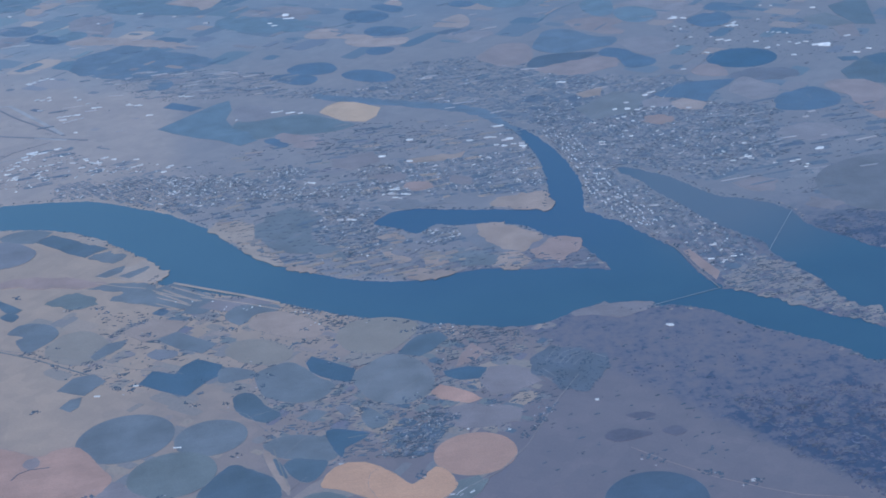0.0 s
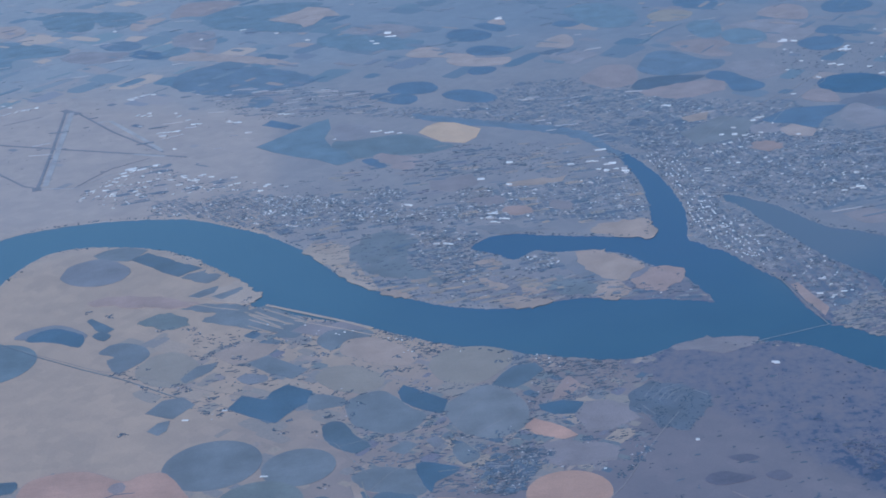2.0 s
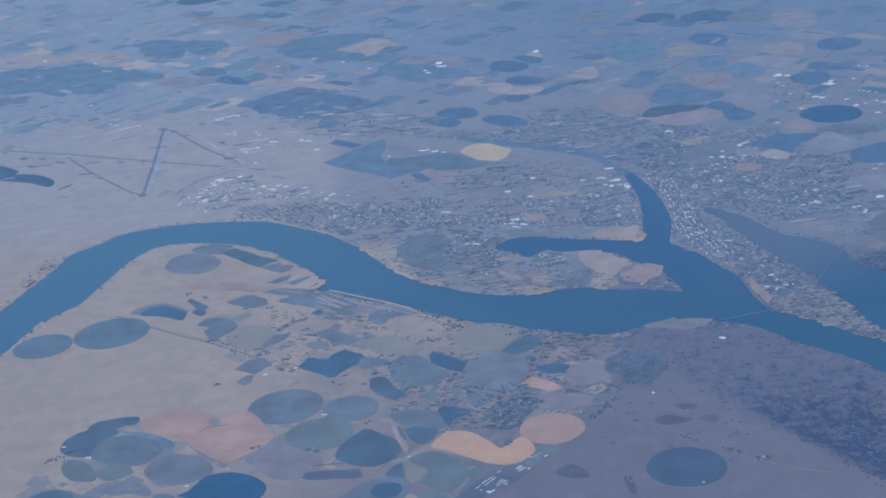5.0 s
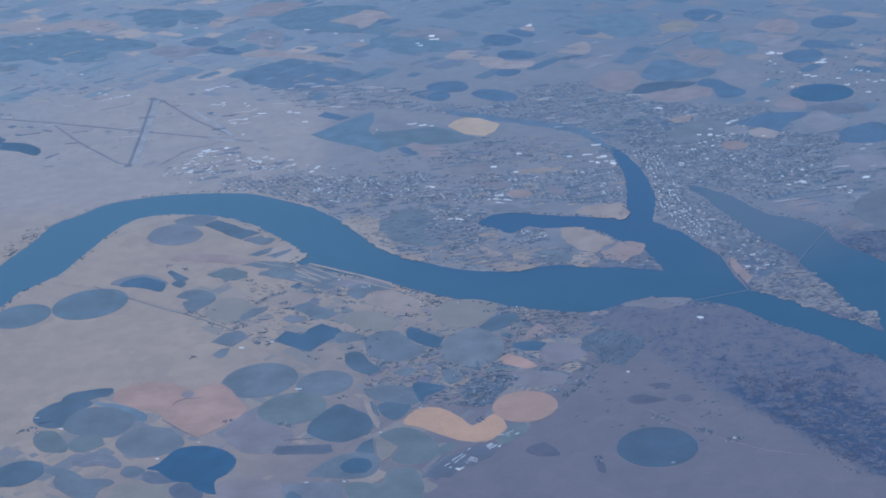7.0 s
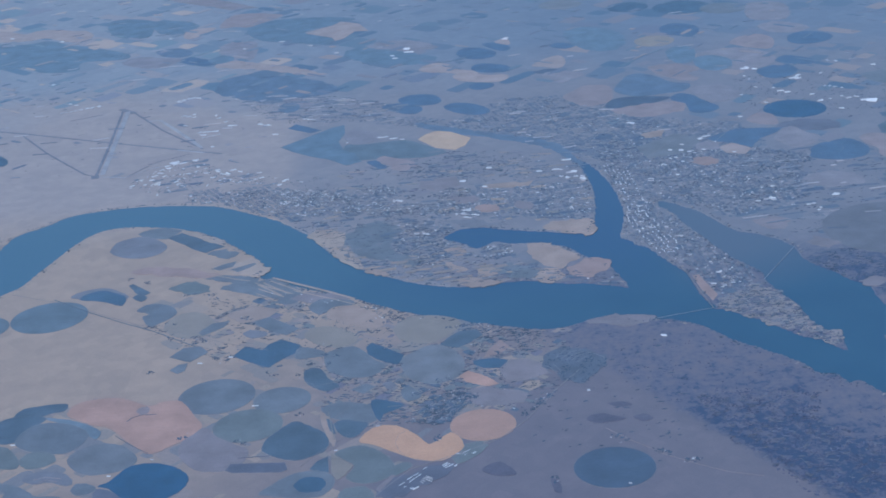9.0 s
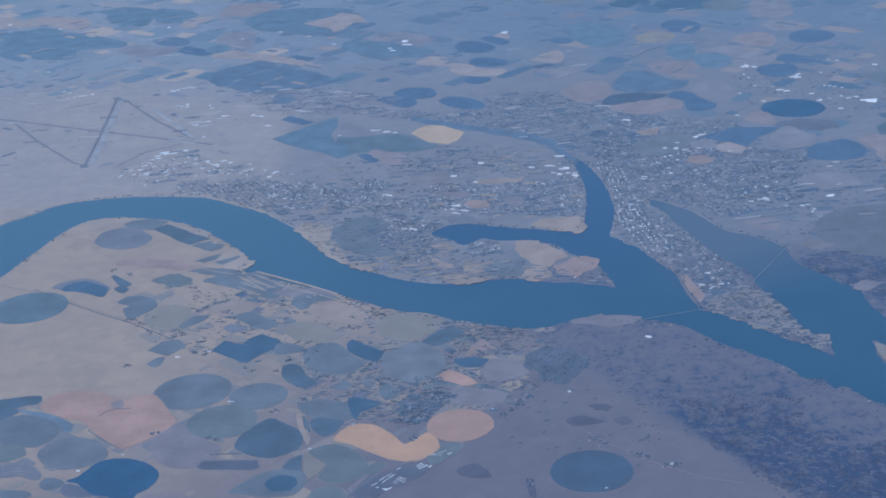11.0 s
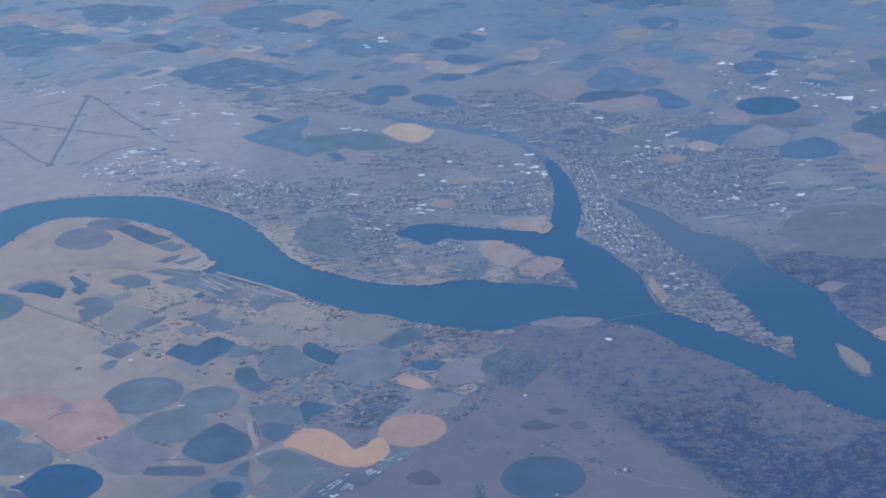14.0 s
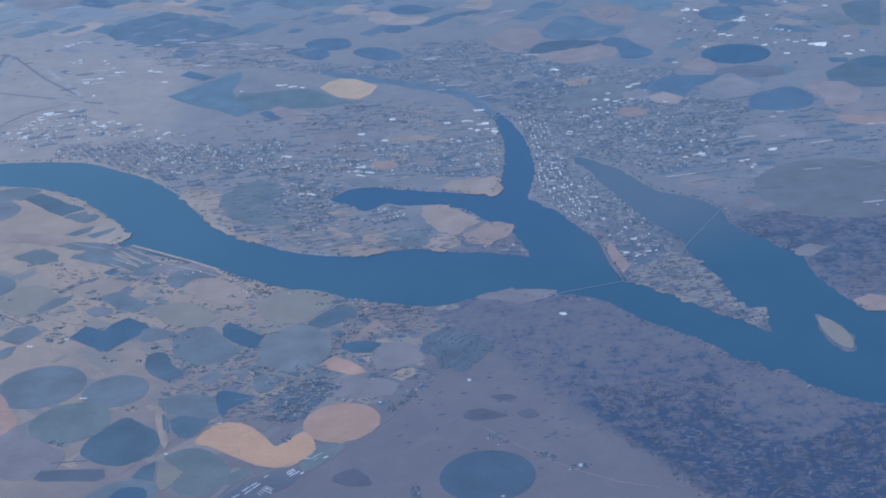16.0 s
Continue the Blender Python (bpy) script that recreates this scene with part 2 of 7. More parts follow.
def river_water():
    m, nt, b = material("river_water")
    pos = place_node(nt)
    cloudy = noise_node(nt, 0.12, 3, 0.5, pos)
    col = ramp_node(nt, cloudy.outputs[0], [(0.3, (0.039, 0.081, 0.12)), (0.7, (0.048, 0.094, 0.132))]).outputs[0]
    # silty shallows in the upper bay
    far = nt.nodes.new("ShaderNodeVectorMath")
    far.operation = "DISTANCE"
    nt.links.new(pos, far.inputs[0])
    far.inputs[1].default_value = (36, 158, 0)
    silt = nt.nodes.new("ShaderNodeMapRange")
    nt.links.new(far.outputs["Value"], silt.inputs[0])
    silt.inputs[1].default_value, silt.inputs[2].default_value, silt.inputs[3].default_value, silt.inputs[4].default_value = 8.0, 21.0, 1.0, 0.0
    east = nt.nodes.new("ShaderNodeSeparateXYZ")
    nt.links.new(pos, east.inputs[0])
    bay = nt.nodes.new("ShaderNodeMapRange")
    nt.links.new(east.outputs[0], bay.inputs[0])
    bay.inputs[1].default_value, bay.inputs[2].default_value = 28.0, 34.0
    amount = nt.nodes.new("ShaderNodeMath")
    amount.operation = "MULTIPLY"
    nt.links.new(silt.outputs[0], amount.inputs[0])
    nt.links.new(bay.outputs[0], amount.inputs[1])
    col = mix_node(nt, "MIX", amount.outputs[0], col, (0.092, 0.112, 0.137))
    # westward sky reflection, painted as a paler base colour
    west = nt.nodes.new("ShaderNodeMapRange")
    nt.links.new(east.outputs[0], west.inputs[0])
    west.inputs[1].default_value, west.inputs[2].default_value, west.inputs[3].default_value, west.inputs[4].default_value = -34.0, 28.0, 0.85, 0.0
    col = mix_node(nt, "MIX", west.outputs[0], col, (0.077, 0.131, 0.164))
    # the narrow northern arm runs deeper and bluer
    north = nt.nodes.new("ShaderNodeMapRange")
    nt.links.new(east.outputs[1], north.inputs[0])
    north.inputs[1].default_value, north.inputs[2].default_value = 138.0, 156.0
    arm = nt.nodes.new("ShaderNodeMapRange")
    nt.links.new(east.outputs[0], arm.inputs[0])
    arm.inputs[1].default_value, arm.inputs[2].default_value, arm.inputs[3].default_value, arm.inputs[4].default_value = 27.0, 32.0, 1.0, 0.0
    side = nt.nodes.new("ShaderNodeMapRange")
    nt.links.new(east.outputs[0], side.inputs[0])
    side.inputs[1].default_value, side.inputs[2].default_value = -6.0, 4.0
    deep = mix_node(nt, "MULTIPLY", 1.0, north.outputs[0], mix_node(nt, "MULTIPLY", 1.0, arm.outputs[0], side.outputs[0]))
    col = mix_node(nt, "MIX", deep, col, (0.044, 0.085, 0.137))
    nt.links.new(col, b.inputs["Base Color"])
    b.inputs["Roughness"].default_value, b.inputs["IOR"].default_value = 0.32, 1.33
    ripple = noise_node(nt, 14.0, 4, 0.6, pos)
    bump = nt.nodes.new("ShaderNodeBump")
    bump.inputs["Strength"].default_value, bump.inputs["Distance"].default_value = 0.15, 0.02
    nt.links.new(ripple.outputs[0], bump.inputs["Height"])
    nt.links.new(bump.outputs[0], b.inputs["Normal"])
    return m


def patchwork(name, colours):
    """Many small plots in one mesh, each with one of a few colours by chance."""
    m, nt, b = material(name)
    pos = place_node(nt)
    geo = nt.nodes.new("ShaderNodeNewGeometry")
    ramp = ramp_node(nt, geo.outputs["Random Per Island"], [(k / len(colours), c) for k, c in enumerate(colours)])
    ramp.color_ramp.interpolation = "CONSTANT"
    fine = noise_node(nt, 3.5, 5, 0.7, pos)
    col = mix_node(nt, "MULTIPLY", 1.0, ramp.outputs[0], ramp_node(nt, fine.outputs[0], [(0.32, (0.82, 0.84, 0.86)), (0.68, (1.16, 1.14, 1.12))]).outputs[0])
    nt.links.new(col, b.inputs["Base Color"])
    b.inputs["Roughness"].default_value, b.inputs["Specular IOR Level"].default_value = 0.5, 1.0
    return m


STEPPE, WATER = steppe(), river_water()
# distant plots: their colours are paled and blued to hold the haze
HAZED_LAND = patchwork("hazed_farmland", [(0.105, 0.13, 0.155), (0.13, 0.148, 0.168), (0.08, 0.115, 0.148), (0.19, 0.165, 0.165), (0.14, 0.145, 0.168), (0.118, 0.148, 0.166), (0.26, 0.2, 0.17), (0.115, 0.136, 0.16)])
HAZED_WEST_LAND = patchwork("hazed_west_farmland", [(0.145, 0.168, 0.185), (0.19, 0.196, 0.2), (0.11, 0.148, 0.175), (0.27, 0.225, 0.205), (0.205, 0.192, 0.2), (0.165, 0.195, 0.2), (0.37, 0.275, 0.21), (0.155, 0.175, 0.19)])
GARDENS = patchwork("garden_plots", [(0.115, 0.125, 0.132), (0.235, 0.19, 0.15), (0.075, 0.1, 0.125), (0.21, 0.17, 0.155), (0.29, 0.215, 0.165), (0.15, 0.15, 0.14), (0.15, 0.13, 0.148), (0.25, 0.19, 0.15)])
TOWN_PLOTS = patchwork("town_plots", [(0.1, 0.112, 0.136), (0.15, 0.148, 0.158), (0.075, 0.094, 0.124), (0.2, 0.182, 0.178), (0.13, 0.135, 0.152), (0.24, 0.21, 0.2), (0.092, 0.112, 0.136)])
ORCHARDS = patchwork("orchard_plots", [(0.085, 0.104, 0.13), (0.125, 0.13, 0.15), (0.068, 0.09, 0.12), (0.16, 0.152, 0.158), (0.1, 0.12, 0.142), (0.235, 0.2, 0.182), (0.19, 0.17, 0.165)])
YARDS = patchwork("yard_strips", [(0.33, 0.3, 0.29), (0.26, 0.245, 0.245), (0.09, 0.114, 0.146), (0.37, 0.33, 0.31), (0.12, 0.14, 0.165), (0.2, 0.2, 0.215)])
DRY_PLOTS = patchwork("dry_plots", [(0.28, 0.212, 0.155), (0.235, 0.19, 0.152), (0.2, 0.17, 0.15), (0.305, 0.225, 0.163), (0.175, 0.158, 0.15), (0.25, 0.19, 0.155), (0.22, 0.178, 0.145)])
TAN_SCRUB = patchwork("tan_scrub", [(0.235, 0.19, 0.162), (0.215, 0.178, 0.156), (0.245, 0.197, 0.166), (0.2, 0.17, 0.155), (0.172, 0.158, 0.155), (0.225, 0.184, 0.158)])
BEACHES = patchwork("bank_plots", [(0.3, 0.225, 0.17), (0.22, 0.18, 0.16), (0.1, 0.11, 0.125), (0.26, 0.2, 0.16), (0.085, 0.1, 0.115)])


# ---- ground and water ----
def link_mesh(name, verts, faces, mat, parent=None):
    me = bpy.data.meshes.new(name)
    me.from_pydata(verts, [], faces)
    me.materials.append(mat)
    me.update()
    ob = new(name, me)
    if parent is not None:
        ob.parent = parent
    return ob


def smooth_ring(points, steps=4):
    """A closed curve through the given bends (Catmull-Rom)."""
    p = np.array(points, float)
    a, b, c, d = np.roll(p, 1, 0), p, np.roll(p, -1, 0), np.roll(p, -2, 0)
    out = []
    for k in range(steps):
        u = k / steps
        out.append(0.5 * (2 * b + (c - a) * u + (2 * a - 5 * b + 4 * c - d) * u * u + (3 * b - a - 3 * c + d) * u ** 3))
    return np.stack(out, 1).reshape(-1, 2)


def wavy(x, y, size, seed=0):
    """Smooth pseudo-random waves between about -1 and 1."""
    rng = np.random.default_rng(seed)
    total = np.zeros_like(x)
    for octave in range(4):
        for _ in range(4):
            turn, phase = rng.uniform(0, 6.28, 2)
            k = 6.28 / size * (2 ** octave) * rng.uniform(0.7, 1.3)
            total += np.sin((x * np.cos(turn) + y * np.sin(turn)) * k + phase) * 0.5 ** octave
    return total / 4


def outside(x, y, ring):
    """Distance from a closed outline: above zero outside it, below zero inside."""
    best = np.full(x.shape, 1e9)
    inside = np.zeros(x.shape, bool)
    ax, ay = ring[-1]
    for bx, by in ring:
        ex, ey = bx - ax, by - ay
        u = np.clip(((x - ax) * ex + (y - ay) * ey) / max(ex * ex + ey * ey, 1e-9), 0, 1)
        best = np.minimum(best, (x - ax - u * ex) ** 2 + (y - ay - u * ey) ** 2)
        if ay != by:
            inside ^= ((ay > y) != (by > y)) & (x < ex * (y - ay) / (by - ay) + ax)
        ax, ay = bx, by
    return np.where(inside, -1, 1) * np.sqrt(best)


MAIN_RIVER = [(-66.0, 112.0), (-60.0, 124.0), (-54.5, 137.0), (-49.8, 152.2), (-49.1, 153.5), (-45.9, 157.2), (-44.7, 160.8), (-43.0, 166.4), (-41.6, 170.4), (-39.7, 174.0), (-36.9, 175.5), (-33.5, 175.0), (-29.6, 173.6), (-25.7, 171.1), (-22.4, 167.2), (-19.2, 162.5), (-17.7, 159.8), (-16.7, 157.2), (-16.5, 155.9), (-17.2, 154.7), (-15.6, 152.9), (-11.8, 149.9), (-6.0, 145.6), (-1.6, 141.8), (0.8, 140.0), (3.7, 138.5), (6.1, 136.9), (12.3, 133.9), (15.2, 133.3), (17.7, 134.2), (19.6, 135.2), (22.1, 135.4), (25.8, 134.7)]
MAIN_RIVER += [(26.3, 132.7), (27.9, 140.7), (24.1, 142.2), (20.4, 144.1), (17.4, 144.8), (14.4, 146.2), (11.3, 146.7), (7.4, 146.0), (3.0, 147.3), (-0.2, 149.2), (-2.7, 151.6), (-5.3, 154.1), (-6.7, 156.1), (-8.7, 159.0), (-10.5, 163.2), (-12.4, 167.3), (-14.0, 169.7), (-16.3, 173.1), (-20.2, 176.8), (-24.3, 180.3), (-28.3, 181.8), (-33.8, 182.9), (-40.0, 182.7), (-44.4, 181.3), (-47.5, 177.7), (-50.0, 175.6), (-51.5, 169.5), (-53.0, 165.0), (-52.8, 165.9), (-57.5, 151.0), (-63.0, 136.0), (-69.0, 122.0), (-75.0, 112.0)]
CONFLUENCE = [(23.0, 189.2), (24.0, 186.1), (24.3, 183.1), (24.4, 179.9), (24.7, 176.2), (24.3, 171.6), (23.5, 165.4), (22.5, 160.0), (22.6, 151.5), (24.2, 142.0), (23.2, 134.7), (25.7, 133.8), (31.9, 134.8), (31.4, 137.5), (31.1, 141.2), (31.1, 144.2), (30.6, 145.9), (29.7, 148.2), (27.8, 153.7), (26.0, 155.2), (25.4, 157.4), (26.0, 160.4), (26.9, 164.2), (27.2, 168.1), (27.2, 172.6), (27.0, 175.8), (26.7, 178.9), (26.1, 181.9), (25.4, 185.0), (23.9, 188.4)]
INLET = [(4.7, 161.9), (5.4, 163.4), (7.1, 164.6), (9.2, 164.6), (11.7, 163.4), (14.2, 162.3), (17.5, 161.0), (22.6, 158.9), (26.8, 154.8), (24.7, 143.1), (24.0, 144.9), (23.2, 149.0), (21.5, 151.2), (20.2, 153.3), (18.9, 155.9), (15.1, 158.1), (12.4, 158.4), (11.0, 159.6), (9.9, 159.1), (9.1, 158.2), (8.4, 157.6), (7.8, 158.3), (7.1, 159.6), (5.8, 160.8)]
EAST_BAY = [(25.4, 133.8), (31.9, 134.8), (34.3, 132.8), (36.6, 130.0), (38.7, 126.8), (40.5, 125.3), (41.6, 123.3), (42.4, 122.5), (42.9, 126.1), (42.7, 127.4), (41.6, 127.6), (40.8, 130.3), (40.8, 133.7), (40.1, 135.9), (39.3, 139.0), (38.9, 141.3), (39.1, 143.6), (38.0, 146.1), (36.7, 148.8), (35.7, 152.4), (34.8, 156.1), (33.9, 159.0), (33.4, 161.9), (32.8, 164.9), (31.7, 167.2), (32.3, 168.7), (34.9, 165.5), (36.5, 162.8), (38.1, 158.2)]
EAST_BAY += [(39.3, 156.1), (41.0, 154.9), (43.1, 152.4), (44.1, 149.9), (44.3, 146.6), (45.2, 144.0), (46.7, 141.4), (47.8, 138.9), (49.1, 137.2), (48.8, 134.4), (49.3, 131.6), (49.8, 129.5), (50.6, 126.7), (51.0, 125.4), (52.7, 125.0), (58.8, 122.3), (53.2, 106.9), (47.7, 109.5), (46.5, 109.9), (45.0, 111.3), (43.1, 113.4), (41.8, 116.0), (40.6, 116.0), (40.2, 117.7), (38.4, 118.5), (37.8, 120.3), (35.3, 123.7), (32.2, 127.2), (30.1, 130.8), (27.3, 133.2)]
ISLAND = [(46.8, 125.2), (47.5, 124.5), (48.4, 122.8), (48.8, 120.6), (48.6, 119.2), (48.1, 117.9), (47.3, 118.2), (46.6, 119.5), (46.4, 121.6)]
RINGS = [smooth_ring(r) for r in (MAIN_RIVER, CONFLUENCE, INLET, EAST_BAY)]
ISLAND_RING = smooth_ring(ISLAND)


def shore_distance(x, y):
    """How far dry land lies from the water's edge; below zero in the water."""
    d = np.minimum.reduce([outside(x, y, r) for r in RINGS])
    d = np.maximum(d, -outside(x, y, ISLAND_RING))
    return d + 0.13 * wavy(x, y, 2.2, 5)


LEVEL = -0.05


def ground_sheet():
    far = [-4200, -2200, -1100, -600, -350, -220, -150, -110, -92, -70]
    xs = np.array([*far[:-1], *np.arange(-84, 66, 0.4), 70, 85, 110, 150, 220, 350, 600, 1100, 2200, 4200])
    ys = np.array([-4200, -2000, -900, -300, -100, 0, 50, 80, 92, *np.arange(100, 194, 0.4), 197, 205, 220, 240, 270, 310, 360, 430, 600, 900, 1500, 2600, 4200])
    gx, gy = np.meshgrid(xs, ys)
    near = (gx > -85.5) & (gx < 68) & (gy > 98) & (gy < 196)
    gz = np.zeros_like(gx)
    gz[near] = np.clip(LEVEL + 0.55 * shore_distance(gx[near], gy[near]), -0.35, 0)
    w, h = len(xs), len(ys)
    i = (np.arange(h - 1)[:, None] * w + np.arange(w - 1)).ravel()
    faces = np.stack([i, i + 1, i + w + 1, i + w], 1).tolist()
    verts = np.stack([gx, gy, gz], -1).reshape(-1, 3).tolist()
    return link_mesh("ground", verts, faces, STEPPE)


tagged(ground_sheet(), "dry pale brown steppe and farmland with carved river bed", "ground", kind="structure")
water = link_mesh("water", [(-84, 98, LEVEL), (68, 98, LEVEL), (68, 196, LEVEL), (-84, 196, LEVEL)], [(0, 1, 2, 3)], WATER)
tagged(water, "wide calm blue river with side arms and bay", "river", kind="structure")


# ---- fields ----
FIELD_COUNT, FIELD_RINGS = [0], []


def slab(name, ring, mat, z, parent=None):
    """A flat-topped sheet with sides that reach into the ground."""
    n = len(ring)
    verts = [(x, y, z) for x, y in ring] + [(x, y, -0.02) for x, y in ring]
    faces = [tuple(range(n))] + [(k, n + k, n + (k + 1) % n, (k + 1) % n) for k in range(n)]
    bm = bmesh.new()
    vs = [bm.verts.new(v) for v in verts]
    for f in faces:
        bm.faces.new([vs[k] for k in f])
    bmesh.ops.recalc_face_normals(bm, faces=bm.faces)
    me = bpy.data.meshes.new(name)
    bm.to_mesh(me)
    bm.free()
    me.materials.append(mat)
    ob = new(name, me)
    if parent is not None:
        ob.parent = parent
    return ob


def next_height():
    FIELD_COUNT[0] += 1
    return 0.016 + 0.00004 * FIELD_COUNT[0]


LABELS = {"alfalfa": "grey-green irrigated crop", "dense_alfalfa": "dark green dense crop", "winter_green": "deep blue-green winter crop",
          "bluegrass": "blue-green hay grass", "dark_crop": "very dark green crop", "lush_crop": "deep dark lush green crop", "grass_seed": "greyish grassy crop", "teal_crop": "teal-green crop",
          "teal_grey": "dull teal-grey crop", "lavender_grey": "lavender-grey stubble", "dark_lavender": "dark purplish tilled soil",
          "stubble": "greyish brown stubble", "fallow": "pale tan fallow soil", "fallow_pink": "pale pinkish fallow soil", "river_sand": "pale dry river sand",
          "olive_stubble": "dull olive-tan stubble", "pink_soil": "reddish pink bare soil", "gold_stubble": "pale golden straw stubble", "scrub": "brown patchy scrub", "golf_green": "dull dark green fairways", "brush_patch": "dark purplish brush", "hazed_alfalfa": "haze-tinted grey-blue irrigated crop", "hazed_dense_alfalfa": "haze-tinted deep blue-green crop", "hazed_teal_crop": "haze-tinted blue-teal hay grass", "hazed_stubble": "haze-tinted mauve-grey stubble", "hazed_fallow": "haze-tinted pale sandy fallow soil", "dull_pasture": "dull grey-brown pasture", "bright_straw": "bright golden straw",
          "pale_pink_soil": "pale pinkish tilled soil", "dusty_soil": "dusty pinkish grey soil", "old_straw": "pale dull straw stubble", "asphalt": "dark asphalt", "concrete": "pale concrete", "gravel": "pale gravel"}


def ring_path(x, y, r, thick, z, mat, parent):
    """The pale wheel track round a pivot's circle."""
    turn = np.linspace(0, 2 * math.pi, 64, endpoint=False)
    verts, faces = [], []
    for k, a in enumerate(turn):
        for q, h in ((r, z), (r + thick, z), (r + thick, -0.02), (r, -0.02)):
            verts.append((x + q * math.cos(a), y + q * math.sin(a), h))
        n = 4 * ((k + 1) % 64)
        faces += [(4 * k + j, 4 * k + (j + 1) % 4, n + (j + 1) % 4, n + j) for j in range(4)]
    return link_mesh("wheel_track", verts, faces, mat, parent)


def pivot_field(x, y, r, mat):
    ring = [(x + r * math.cos(a), y + r * math.sin(a)) for a in np.linspace(0, 2 * math.pi, 72, endpoint=False)]
    z = next_height()
    FIELD_RINGS.append(ring[::3])
    thing = new("crop_circle")
    slab("crop", ring, mat, z, thing)
    if y < 160:
        ring_path(x, y, r + 0.004, 0.02, z * 0.8, GRAVEL, thing)
    return tagged(thing, "round field of " + LABELS[mat.name] + " on dry ground", "crop circle", "crop circles")


def ragged(ring, size, seed):
    """An outline cut into short steps that stray a little from the straight line."""
    rng, out = random.Random(seed), []
    n = len(ring)
    for k in range(n):
        (ax, ay), (bx, by) = ring[k], ring[(k + 1) % n]
        steps = max(1, int(math.hypot(bx - ax, by - ay) / 0.5))
        for j in range(steps):
            u = j / steps
            out.append((ax + (bx - ax) * u + rng.uniform(-size, size), ay + (by - ay) * u + rng.uniform(-size, size)))
    return out


def field_edge(ring, z, parent):
    """A narrow pale verge round a plot."""
    p = np.array(ring)
    ahead = np.roll(p, -1, 0) - np.roll(p, 1, 0)
    ahead /= np.maximum(np.linalg.norm(ahead, axis=1, keepdims=True), 1e-6)
    area = np.sum(p[:, 0] * np.roll(p[:, 1], -1) - p[:, 1] * np.roll(p[:, 0], -1))
    out = np.stack([ahead[:, 1], -ahead[:, 0]], 1) * (1 if area > 0 else -1)
    n, verts, faces = len(p), [], []
    for q, o in zip(p + out * 0.004, out):
        e = q + o * 0.028
        verts += [(*q, z), (*e, z), (*e, -0.02), (*q, -0.02)]
    for k in range(n):
        m = 4 * ((k + 1) % n)
        faces += [(4 * k + j, 4 * k + (j + 1) % 4, m + (j + 1) % 4, m + j) for j in range(4)]
    return link_mesh("field_edge", verts, faces, GRAVEL, parent)


def plot_field(points, mat, curved=False, wild=False):
    ring = smooth_ring(points, 5) if curved else points
    wild = wild or mat in (SAND, SCRUB, DULL)
    ring, z = ragged([tuple(q) for q in ring], 0.14 if wild else 0.05 if curved else 0.03, FIELD_COUNT[0]), next_height()
    if wild:
        p = np.array(ring)
        ring = [tuple(q) for q in p + 0.45 * np.stack([wavy(p[:, 0], p[:, 1], 2.5, 1), wavy(p[:, 0], p[:, 1], 2.5, 2)], 1)]
    FIELD_RINGS.append(ring)
    thing = new("crop_plot")
    slab("crop", ring, mat, z, thing)
    if not wild and mat is not BRUSH_PATCH:
        field_edge(ring, z - 0.00002, thing)
    return tagged(thing, ("rounded" if curved else "angular") + " field of " + LABELS[mat.name] + " on dry ground", "field", "crop plots")


def ribbon(name, points, width, mat, z, under, parent=None):
    """A flat strip along a bent line, with sides."""
    p = [Vector((x, y, 0)) for x, y in points]
    verts, faces = [], []
    for k, q in enumerate(p):
        way = (p[min(k + 1, len(p) - 1)] - p[max(k - 1, 0)]).normalized()
        side = Vector((-way.y, way.x, 0)) * (width / 2)
        for s, h in ((1, z), (-1, z), (-1, under), (1, under)):
            verts.append((*(q + side * s).xy, h))
    for k in range(len(p) - 1):
        faces += [(4 * k + j, 4 * k + (j + 1) % 4, 4 * k + 4 + (j + 1) % 4, 4 * k + 4 + j) for j in range(4)]
    e = 4 * (len(p) - 1)
    faces += [(3, 2, 1, 0), (e, e + 1, e + 2, e + 3)]
    return link_mesh(name, verts, faces, mat, parent)


def runway(points, width, mat):
    return tagged(ribbon("runway", points, width, mat, next_height(), -0.02), "airfield strip of " + LABELS[mat.name] + " on dry grass", "runway", kind="structure")


def road(points, width, mat):
    return tagged(ribbon("road", points, width * 0.45, mat, next_height(), -0.02), "narrow country road of pale gravel", "road", kind="structure")


def levee(points, width, mat):
    return tagged(ribbon("levee", points, width, mat, next_height() + 0.01, -0.02), "long low pale bank between wet strips", "levee", "levees")


def hedge(points, width, mat):
    return tagged(ribbon("hedge", points, width, mat, next_height() + 0.02, -0.02), "thin dark line of hedge across a field", "hedge", "hedges")


def bridge(points, width, mat):
    thing = new("bridge")
    ribbon("deck", points, width, mat, 0.0, -0.02, thing)
    (ax, ay), (bx, by) = points
    count = max(2, int(math.hypot(bx - ax, by - ay) / 0.8))
    for k in range(count + 1):
        u = k / count
        x, y = ax + (bx - ax) * u, ay + (by - ay) * u
        c = [(x - 0.03, y - 0.03), (x + 0.03, y - 0.03), (x + 0.03, y + 0.03), (x - 0.03, y + 0.03)]
        link_mesh("pier", [(i, j, h) for h in (-0.36, -0.02) for i, j in c], [(0, 1, 5, 4), (1, 2, 6, 5), (2, 3, 7, 6), (3, 0, 4, 7), (4, 5, 6, 7)], mat, thing)
    return tagged(thing, "long low concrete road bridge on piers over the river", "bridge")


